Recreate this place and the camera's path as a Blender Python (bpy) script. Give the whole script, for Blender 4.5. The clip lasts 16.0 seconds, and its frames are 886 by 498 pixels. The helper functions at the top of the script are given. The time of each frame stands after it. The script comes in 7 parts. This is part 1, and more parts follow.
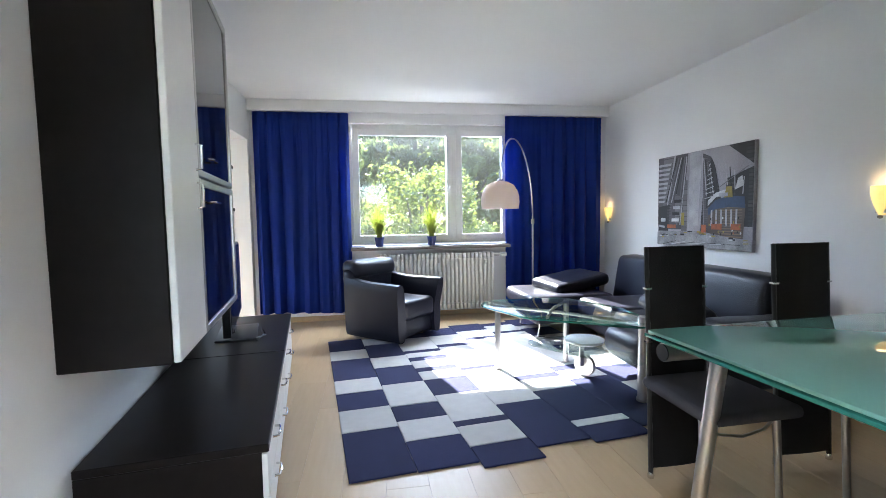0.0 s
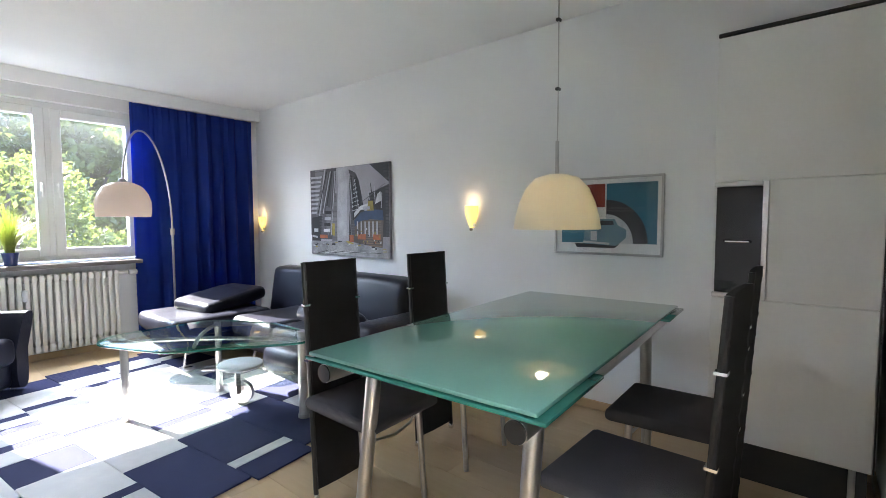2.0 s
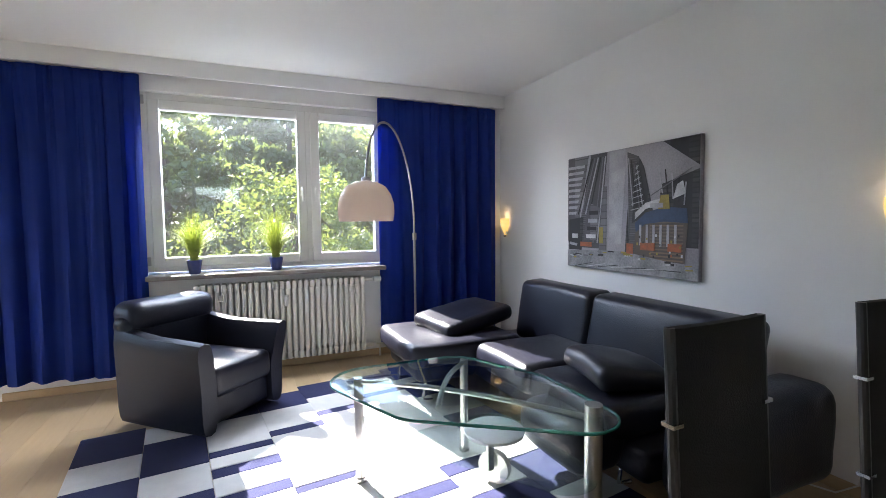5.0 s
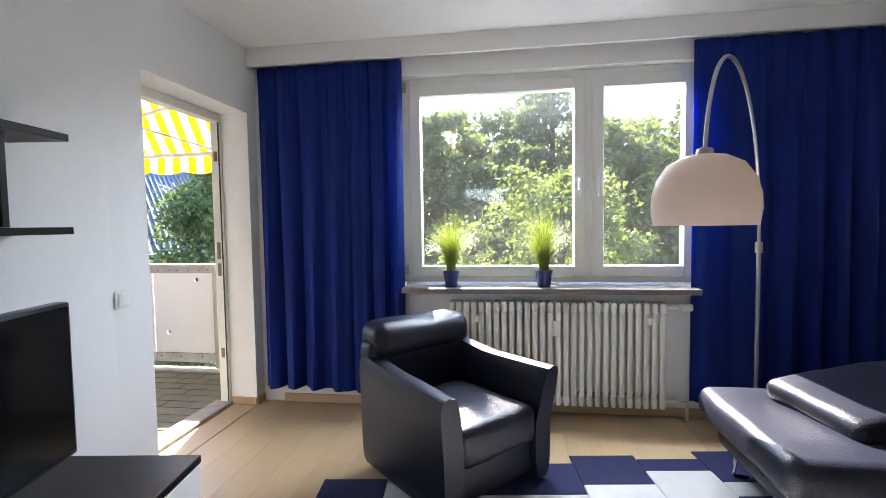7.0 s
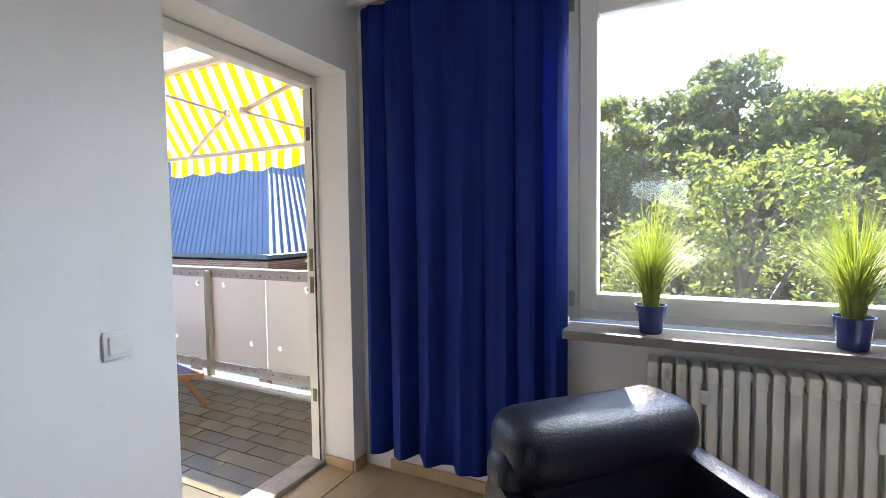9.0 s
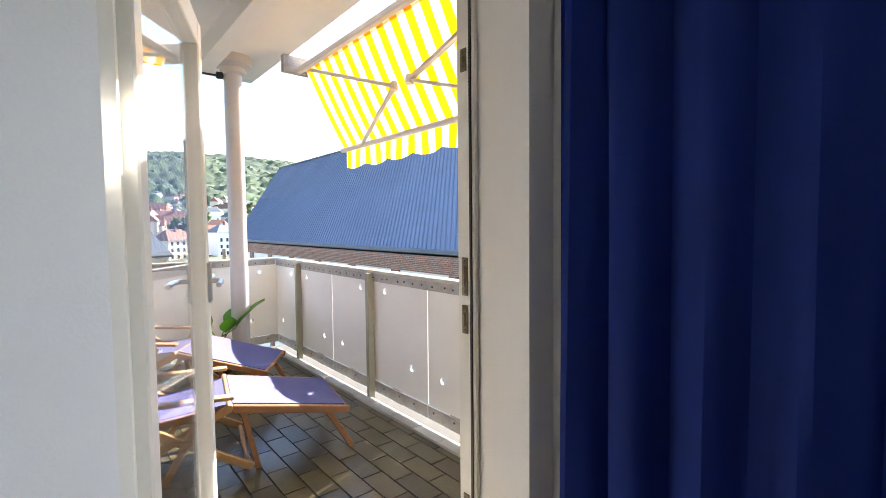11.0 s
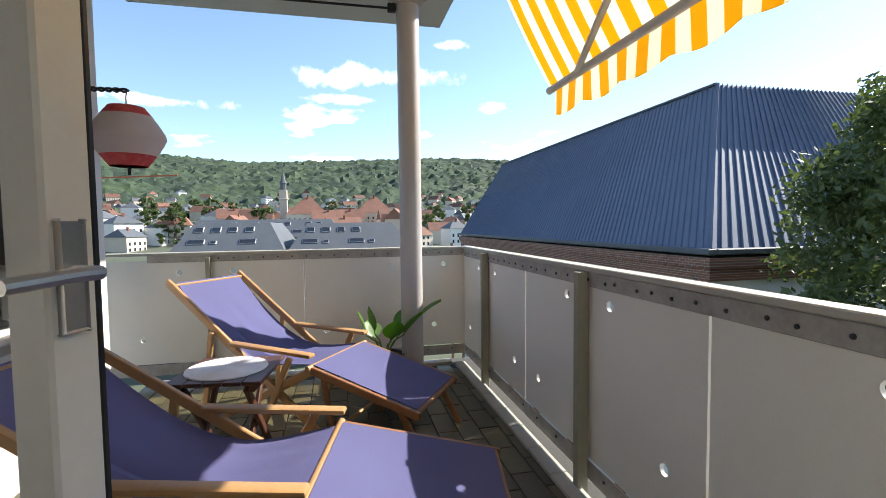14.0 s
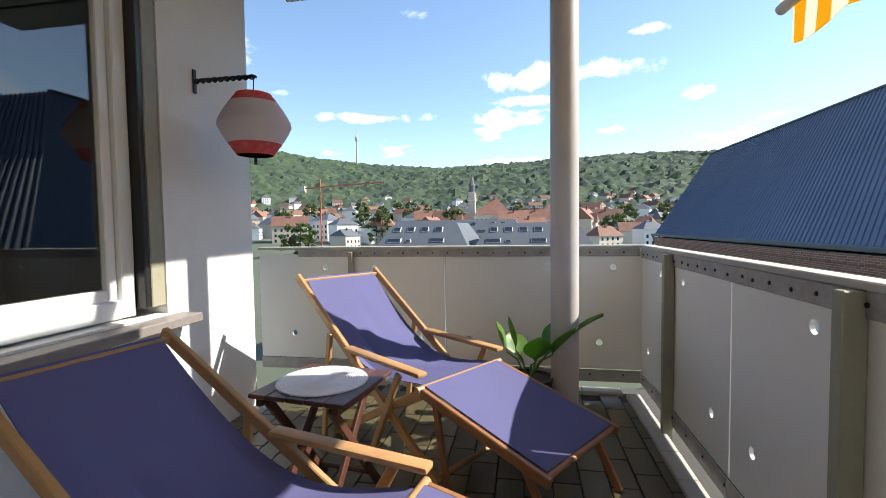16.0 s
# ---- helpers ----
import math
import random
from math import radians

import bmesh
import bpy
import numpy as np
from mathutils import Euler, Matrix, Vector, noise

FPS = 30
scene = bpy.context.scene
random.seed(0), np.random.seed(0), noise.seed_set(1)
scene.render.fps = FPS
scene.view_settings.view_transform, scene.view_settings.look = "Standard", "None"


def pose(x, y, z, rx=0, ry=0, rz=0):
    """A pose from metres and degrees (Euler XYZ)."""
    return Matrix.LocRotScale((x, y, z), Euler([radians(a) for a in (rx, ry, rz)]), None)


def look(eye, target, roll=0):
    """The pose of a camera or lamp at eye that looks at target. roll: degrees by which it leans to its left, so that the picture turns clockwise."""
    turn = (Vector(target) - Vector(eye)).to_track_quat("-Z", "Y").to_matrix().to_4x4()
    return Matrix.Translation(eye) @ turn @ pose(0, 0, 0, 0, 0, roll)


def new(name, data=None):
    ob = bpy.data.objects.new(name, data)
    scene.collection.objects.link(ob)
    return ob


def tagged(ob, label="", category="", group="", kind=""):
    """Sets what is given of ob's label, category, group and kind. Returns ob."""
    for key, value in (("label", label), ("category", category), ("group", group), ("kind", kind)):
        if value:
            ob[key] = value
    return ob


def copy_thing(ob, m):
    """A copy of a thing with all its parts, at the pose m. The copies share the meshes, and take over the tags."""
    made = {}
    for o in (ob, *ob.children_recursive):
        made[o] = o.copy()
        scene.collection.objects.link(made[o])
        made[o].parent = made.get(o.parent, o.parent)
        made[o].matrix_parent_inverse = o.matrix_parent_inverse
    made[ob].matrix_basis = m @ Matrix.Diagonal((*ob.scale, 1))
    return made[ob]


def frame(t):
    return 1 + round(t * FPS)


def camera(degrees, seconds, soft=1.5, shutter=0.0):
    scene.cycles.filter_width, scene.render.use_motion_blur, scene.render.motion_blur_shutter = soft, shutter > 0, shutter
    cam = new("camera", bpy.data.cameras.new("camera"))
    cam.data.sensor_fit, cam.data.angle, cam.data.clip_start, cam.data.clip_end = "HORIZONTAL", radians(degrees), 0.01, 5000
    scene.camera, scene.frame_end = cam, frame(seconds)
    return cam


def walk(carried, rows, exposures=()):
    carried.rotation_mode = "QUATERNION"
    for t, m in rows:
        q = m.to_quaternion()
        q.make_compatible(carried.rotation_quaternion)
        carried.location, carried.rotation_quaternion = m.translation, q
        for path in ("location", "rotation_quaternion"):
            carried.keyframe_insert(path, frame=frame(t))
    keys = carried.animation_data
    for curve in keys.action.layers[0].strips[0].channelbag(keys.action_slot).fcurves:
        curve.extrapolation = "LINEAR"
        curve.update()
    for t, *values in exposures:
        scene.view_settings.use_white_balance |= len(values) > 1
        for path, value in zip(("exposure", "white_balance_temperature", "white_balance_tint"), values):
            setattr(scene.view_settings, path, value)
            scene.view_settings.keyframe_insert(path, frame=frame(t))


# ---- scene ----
cam = camera(88.0, 16.0, soft=0.8)
PATH = [
    (0, (1.311, -5.569, 1.202), (1.622, -3.598, 1.061), -0.9),
    (0.5, (1.336, -5.506, 1.211), (2.010, -3.628, 1.077), -0.8),
    (1, (1.380, -5.465, 1.210), (2.400, -3.749, 1.082), -0.5),
    (1.5, (1.400, -5.454, 1.224), (2.713, -3.950, 1.098), -0.4),
    (2, (1.404, -5.407, 1.230), (2.938, -4.130, 1.106), -0.2),
    (2.5, (1.397, -5.301, 1.230), (3.057, -4.192, 1.110), -0.1),
    (3, (1.426, -5.170, 1.232), (3.080, -4.053, 1.104), -0.3),
    (3.5, (1.516, -4.998, 1.229), (3.045, -3.715, 1.102), -0.4),
    (4, (1.627, -4.794, 1.247), (2.930, -3.282, 1.120), -0.5),
    (4.5, (1.702, -4.546, 1.257), (2.761, -2.854, 1.134), -0.5),
    (5, (1.795, -4.301, 1.260), (2.586, -2.468, 1.140), -0.6),
    (7.5, (1.806, -2.915, 1.283), (1.335, -0.974, 1.179), -0.9),
    (8, (1.713, -2.615, 1.278), (1.101, -0.714, 1.182), -0.9),
    (8.5, (1.596, -2.354, 1.292), (0.852, -0.500, 1.196), -0.8),
    (11, (0.818, -1.183, 1.282), (-0.715, 0.097, 1.178), -0.6),
    (11.5, (0.590, -1.040, 1.248), (-1.098, 0.020, 1.148), -0.4),
    (12, (0.379, -0.884, 1.223), (-1.435, -0.049, 1.114), -0.4),
    (12.5, (0.172, -0.757, 1.203), (-1.691, -0.038, 1.092), -0.4),
    (13, (-0.013, -0.640, 1.212), (-1.923, -0.060, 1.100), -0.8),
    (13.5, (-0.196, -0.519, 1.170), (-2.139, -0.055, 1.064), -0.6),
    (14, (-0.368, -0.433, 1.140), (-2.317, 0.004, 1.033), -0.7),
    (14.5, (-0.521, -0.359, 1.119), (-2.484, 0.008, 1.015), -0.8),
    (15, (-0.673, -0.283, 1.091), (-2.658, -0.060, 0.986), -0.9),
    (15.5, (-0.843, -0.199, 1.102), (-2.840, -0.178, 0.999), -0.9),
    (16, (-0.947, -0.165, 1.088), (-2.914, -0.516, 0.993), -0.8),
]
EXPOSURES = [
    (0, 3.72, 6100, 11), (2.5, 4.0, 6400, 12), (4, 3.62, 6350, 13), (5.2, 3.35, 6450, 14), (7.3, 3.25, 6500, 14), (8.7, 3.1, 6550, 14), (10.8, 2.8, 6700, 13),
    (11.5, 2.55, 6900, 12), (12.5, 1.75, 6700, 11), (13.5, 1.25, 6600, 9), (16, 1.15, 6600, 9)]
walk(cam, [(t, look(eye, target, roll)) for t, eye, target, roll in PATH], EXPOSURES)

# ---- sky and sun ----
SUN_WAY = Vector((0.26, -1.0, -0.82)).normalized()
world = bpy.data.worlds.new("sky")
scene.world = world
world.use_nodes = True


def build_sky():
    nt = world.node_tree
    bg = nt.nodes["Background"]
    sky = nt.nodes.new("ShaderNodeTexSky")
    sky.sky_type, sky.sun_disc = "NISHITA", False
    sky.sun_elevation = math.asin(-SUN_WAY.z)
    sky.sun_rotation = math.atan2(-SUN_WAY.x, -SUN_WAY.y)
    sky.air_density, sky.dust_density, sky.ozone_density = 1.0, 0.2, 2.5
    co = nt.nodes.new("ShaderNodeTexCoord")
    # clouds: the way to the sky is laid on a high flat layer
    sep = nt.nodes.new("ShaderNodeSeparateXYZ")
    nt.links.new(co.outputs["Generated"], sep.inputs[0])
    zz = nt.nodes.new("ShaderNodeMath")
    zz.operation, zz.inputs[1].default_value = "ADD", 0.12
    nt.links.new(sep.outputs["Z"], zz.inputs[0])
    div = nt.nodes.new("ShaderNodeVectorMath")
    div.operation = "DIVIDE"
    comb = nt.nodes.new("ShaderNodeCombineXYZ")
    for k in range(3):
        nt.links.new(zz.outputs[0], comb.inputs[k])
    nt.links.new(co.outputs["Generated"], div.inputs[0])
    nt.links.new(comb.outputs[0], div.inputs[1])
    noi = nt.nodes.new("ShaderNodeTexNoise")
    noi.inputs["Scale"].default_value, noi.inputs["Detail"].default_value = 1.9, 10
    noi.inputs["Roughness"].default_value = 0.55
    nt.links.new(div.outputs[0], noi.inputs["Vector"])
    ramp = nt.nodes.new("ShaderNodeValToRGB")
    ramp.color_ramp.elements[0].position, ramp.color_ramp.elements[1].position = 0.60, 0.72
    nt.links.new(noi.outputs["Fac"], ramp.inputs[0])
    mix = nt.nodes.new("ShaderNodeMix")
    mix.data_type = "RGBA"
    fine = nt.nodes.new("ShaderNodeTexNoise")
    fine.inputs["Scale"].default_value, fine.inputs["Detail"].default_value, fine.inputs["Roughness"].default_value = 13.0, 9, 0.62
    nt.links.new(co.outputs["Generated"], fine.inputs["Vector"])
    last = ramp.outputs["Color"]
    # the fair-weather clouds over the town
    for way, wide, high in (((-0.95, 0.07, 0.300), 0.17, 0.030), ((-0.935, 0.16, 0.30), 0.12, 0.030), ((-0.936, -0.30, 0.228), 0.13, 0.014), ((-0.968, 0.166, 0.188), 0.09, 0.012), ((-0.989, -0.03, 0.140), 0.12, 0.008), ((-0.955, 0.02, 0.255), 0.09, 0.012), ((-0.915, 0.21, 0.356), 0.06, 0.014)):
        mp = nt.nodes.new("ShaderNodeMapping")
        mp.vector_type = "TEXTURE"
        mp.inputs["Location"].default_value, mp.inputs["Scale"].default_value = way, (0.3, wide, high)
        nt.links.new(co.outputs["Generated"], mp.inputs[0])
        ln = nt.nodes.new("ShaderNodeVectorMath")
        ln.operation = "LENGTH"
        nt.links.new(mp.outputs[0], ln.inputs[0])
        bit = nt.nodes.new("ShaderNodeMath")
        bit.operation, bit.inputs[1].default_value = "MULTIPLY_ADD", 3.1
        nt.links.new(fine.outputs["Fac"], bit.inputs[0])
        neg = nt.nodes.new("ShaderNodeMath")
        neg.operation, neg.inputs[0].default_value = "SUBTRACT", -0.9
        nt.links.new(ln.outputs["Value"], neg.inputs[1])
        nt.links.new(neg.outputs[0], bit.inputs[2])
        soft = nt.nodes.new("ShaderNodeMapRange")
        soft.interpolation_type = "SMOOTHSTEP"
        soft.inputs["From Max"].default_value = 0.75
        nt.links.new(bit.outputs[0], soft.inputs["Value"])
        top = nt.nodes.new("ShaderNodeMath")
        top.operation = "MAXIMUM"
        nt.links.new(last, top.inputs[0])
        nt.links.new(soft.outputs["Result"], top.inputs[1])
        last = top.outputs[0]
    nt.links.new(last, mix.inputs["Factor"])
    nt.links.new(sky.outputs[0], mix.inputs["A"])
    mix.inputs["B"].default_value = (9.0, 9.2, 9.5, 1)
    nt.links.new(mix.outputs["Result"], bg.inputs["Color"])
    bg.inputs["Strength"].default_value = 0.12


build_sky()
sun = new("sun", bpy.data.lights.new("sun", "SUN"))
sun.data.energy, sun.data.angle, sun.data.color = 4.6, radians(0.55), (1.0, 0.95, 0.87)
sun.matrix_basis = look((0, 0, 30), Vector((0, 0, 30)) + SUN_WAY)
# the sky's light through the window, from under its lintel
skylight = new("window_skylight", bpy.data.lights.new("window_skylight", "AREA"))
skylight.data.shape, skylight.data.size, skylight.data.size_y = "RECTANGLE", 1.9, 0.16
skylight.data.energy, skylight.data.color = 20.0, (0.82, 0.91, 1.0)
skylight.matrix_basis = look((2.06, 0.20, 2.275), (2.2, -1.0, 1.9))


# added fill lamp just inside the hall, with no known source there
hall_light = new("hall_fill_lamp", bpy.data.lights.new("hall_fill_lamp", "AREA"))
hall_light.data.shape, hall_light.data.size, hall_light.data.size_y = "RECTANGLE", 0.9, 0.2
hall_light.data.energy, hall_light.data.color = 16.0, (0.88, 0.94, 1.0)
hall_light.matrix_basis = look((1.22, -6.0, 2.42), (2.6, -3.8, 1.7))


# ---- materials ----
def surface(name, colour, rough=0.6, metal=0.0, other=None, scale=6.0, fine=60.0, bump=0.1, spread=0.5, stretch=(1, 1, 1), spec=0.5, detail=6, each=0.0):
    """A node material: colour wanders between two tones at two scales, with fine relief."""
    m = bpy.data.materials.new(name)
    m.use_nodes = True
    nt = m.node_tree
    b = nt.nodes["Principled BSDF"]
    other = other or tuple(c * 0.8 for c in colour)
    co = nt.nodes.new("ShaderNodeTexCoord")
    mp = nt.nodes.new("ShaderNodeMapping")
    mp.inputs["Scale"].default_value = stretch
    nt.links.new(co.outputs["Object"], mp.inputs[0])
    n1, n2 = nt.nodes.new("ShaderNodeTexNoise"), nt.nodes.new("ShaderNodeTexNoise")
    n1.inputs["Scale"].default_value, n2.inputs["Scale"].default_value = scale, fine
    n1.inputs["Detail"].default_value, n2.inputs["Detail"].default_value = detail, 3
    for n in (n1, n2):
        nt.links.new(mp.outputs[0], n.inputs["Vector"])
    add = nt.nodes.new("ShaderNodeMix")
    add.inputs["Factor"].default_value = 0.35
    nt.links.new(n1.outputs["Fac"], add.inputs["A"])
    nt.links.new(n2.outputs["Fac"], add.inputs["B"])
    rng = nt.nodes.new("ShaderNodeMapRange")
    rng.inputs["From Min"].default_value, rng.inputs["From Max"].default_value = 0.5 - spread / 2, 0.5 + spread / 2
    nt.links.new(add.outputs["Result"], rng.inputs["Value"])
    mix = nt.nodes.new("ShaderNodeMix")
    mix.data_type = "RGBA"
    mix.inputs["A"].default_value, mix.inputs["B"].default_value = (*colour, 1), (*other, 1)
    nt.links.new(rng.outputs["Result"], mix.inputs["Factor"])
    last = mix.outputs["Result"]
    if each:
        info = nt.nodes.new("ShaderNodeObjectInfo")
        r2 = nt.nodes.new("ShaderNodeMapRange")
        r2.inputs["To Min"].default_value, r2.inputs["To Max"].default_value = 1 - each, 1 + each
        nt.links.new(info.outputs["Random"], r2.inputs["Value"])
        hsv = nt.nodes.new("ShaderNodeHueSaturation")
        nt.links.new(r2.outputs["Result"], hsv.inputs["Value"])
        nt.links.new(last, hsv.inputs["Color"])
        last = hsv.outputs["Color"]
    nt.links.new(last, b.inputs["Base Color"])
    b.inputs["Roughness"].default_value, b.inputs["Metallic"].default_value = rough, metal
    b.inputs["Specular IOR Level"].default_value = spec
    if bump:
        bp = nt.nodes.new("ShaderNodeBump")
        bp.inputs["Strength"].default_value, bp.inputs["Distance"].default_value = bump, 0.01
        nt.links.new(n2.outputs["Fac"], bp.inputs["Height"])
        nt.links.new(bp.outputs[0], b.inputs["Normal"])
    return m


def glass(name, tint=(1, 1, 1), gloss=(0.9, 0.9, 0.9), rough=0.0, least=0.03, veil=0.0):
    """Clear thin glass; Layer Weight drives the gloss alone."""
    m = bpy.data.materials.new(name)
    m.use_nodes = True
    nt = m.node_tree
    nt.nodes.remove(nt.nodes["Principled BSDF"])
    t, g, f, x = (nt.nodes.new("ShaderNode" + s) for s in ("BsdfTransparent", "BsdfGlossy", "LayerWeight", "MixShader"))
    t.inputs[0].default_value, g.inputs[0].default_value = (*tint, 1), (*gloss, 1)
    g.inputs["Roughness"].default_value, f.inputs["Blend"].default_value = rough, 0.5
    up, mul = nt.nodes.new("ShaderNodeMath"), nt.nodes.new("ShaderNodeMath")
    up.operation, up.inputs[1].default_value = "POWER", 5.0
    mul.operation, mul.inputs[1].default_value, mul.inputs[2].default_value = "MULTIPLY_ADD", 0.7, least
    nt.links.new(f.outputs["Facing"], up.inputs[0])
    nt.links.new(up.outputs[0], mul.inputs[0])
    nt.links.new(mul.outputs[0], x.inputs[0])
    nt.links.new(t.outputs[0], x.inputs[1])
    nt.links.new(g.outputs[0], x.inputs[2])
    last = x.outputs[0]
    # pale translucent share stands in for glare and haze over the view
    if veil:
        d, y = nt.nodes.new("ShaderNodeBsdfTranslucent"), nt.nodes.new("ShaderNodeMixShader")
        n, k = nt.nodes.new("ShaderNodeTexNoise"), nt.nodes.new("ShaderNodeMath")
        n.inputs["Scale"].default_value, n.inputs["Detail"].default_value = 3.0, 6
        k.operation, k.inputs[1].default_value = "MULTIPLY", veil * 2
        nt.links.new(n.outputs["Fac"], k.inputs[0])
        nt.links.new(k.outputs[0], y.inputs[0])
        nt.links.new(last, y.inputs[1])
        nt.links.new(d.outputs[0], y.inputs[2])
        last = y.outputs[0]
    nt.links.new(last, nt.nodes["Material Output"].inputs[0])
    return m


def sheer(m, colour, share):
    """Lets some light pass through a cloth or leaf."""
    nt = m.node_tree
    out, b = nt.nodes["Material Output"], nt.nodes["Principled BSDF"]
    t, x = nt.nodes.new("ShaderNodeBsdfTranslucent"), nt.nodes.new("ShaderNodeMixShader")
    src = b.inputs["Base Color"].links[0].from_socket
    tint = nt.nodes.new("ShaderNodeMix")
    tint.data_type, tint.blend_type = "RGBA", "MULTIPLY"
    tint.inputs["Factor"].default_value = 1
    tint.inputs["B"].default_value = (*colour, 1)
    nt.links.new(src, tint.inputs["A"])
    nt.links.new(tint.outputs["Result"], t.inputs[0])
    x.inputs[0].default_value = share
    nt.links.new(b.outputs[0], x.inputs[1])
    nt.links.new(t.outputs[0], x.inputs[2])
    nt.links.new(x.outputs[0], out.inputs[0])
    return m


def glowing(name, colour, strength, base=(0.8, 0.75, 0.65)):
    m = surface(name, base, 0.4, bump=0)
    b = m.node_tree.nodes["Principled BSDF"]
    b.inputs["Emission Color"].default_value, b.inputs["Emission Strength"].default_value = (*colour, 1), strength
    return m


def striped(name, one, two, period, share=0.5):
    m = surface(name, one, 0.8, bump=0.15, fine=300)
    nt = m.node_tree
    b = nt.nodes["Principled BSDF"]
    co, sep = nt.nodes.new("ShaderNodeTexCoord"), nt.nodes.new("ShaderNodeSeparateXYZ")
    nt.links.new(co.outputs["Object"], sep.inputs[0])
    a, c, d = (nt.nodes.new("ShaderNodeMath") for _ in range(3))
    a.operation, a.inputs[1].default_value = "DIVIDE", period
    c.operation, d.operation, d.inputs[1].default_value = "FRACT", "GREATER_THAN", share
    nt.links.new(sep.outputs["X"], a.inputs[0])
    nt.links.new(a.outputs[0], c.inputs[0])
    nt.links.new(c.outputs[0], d.inputs[0])
    mix = nt.nodes.new("ShaderNodeMix")
    mix.data_type = "RGBA"
    nt.links.new(d.outputs[0], mix.inputs["Factor"])
    mix.inputs["A"].default_value, mix.inputs["B"].default_value = (*one, 1), (*two, 1)
    nt.links.new(mix.outputs["Result"], b.inputs["Base Color"])
    return m


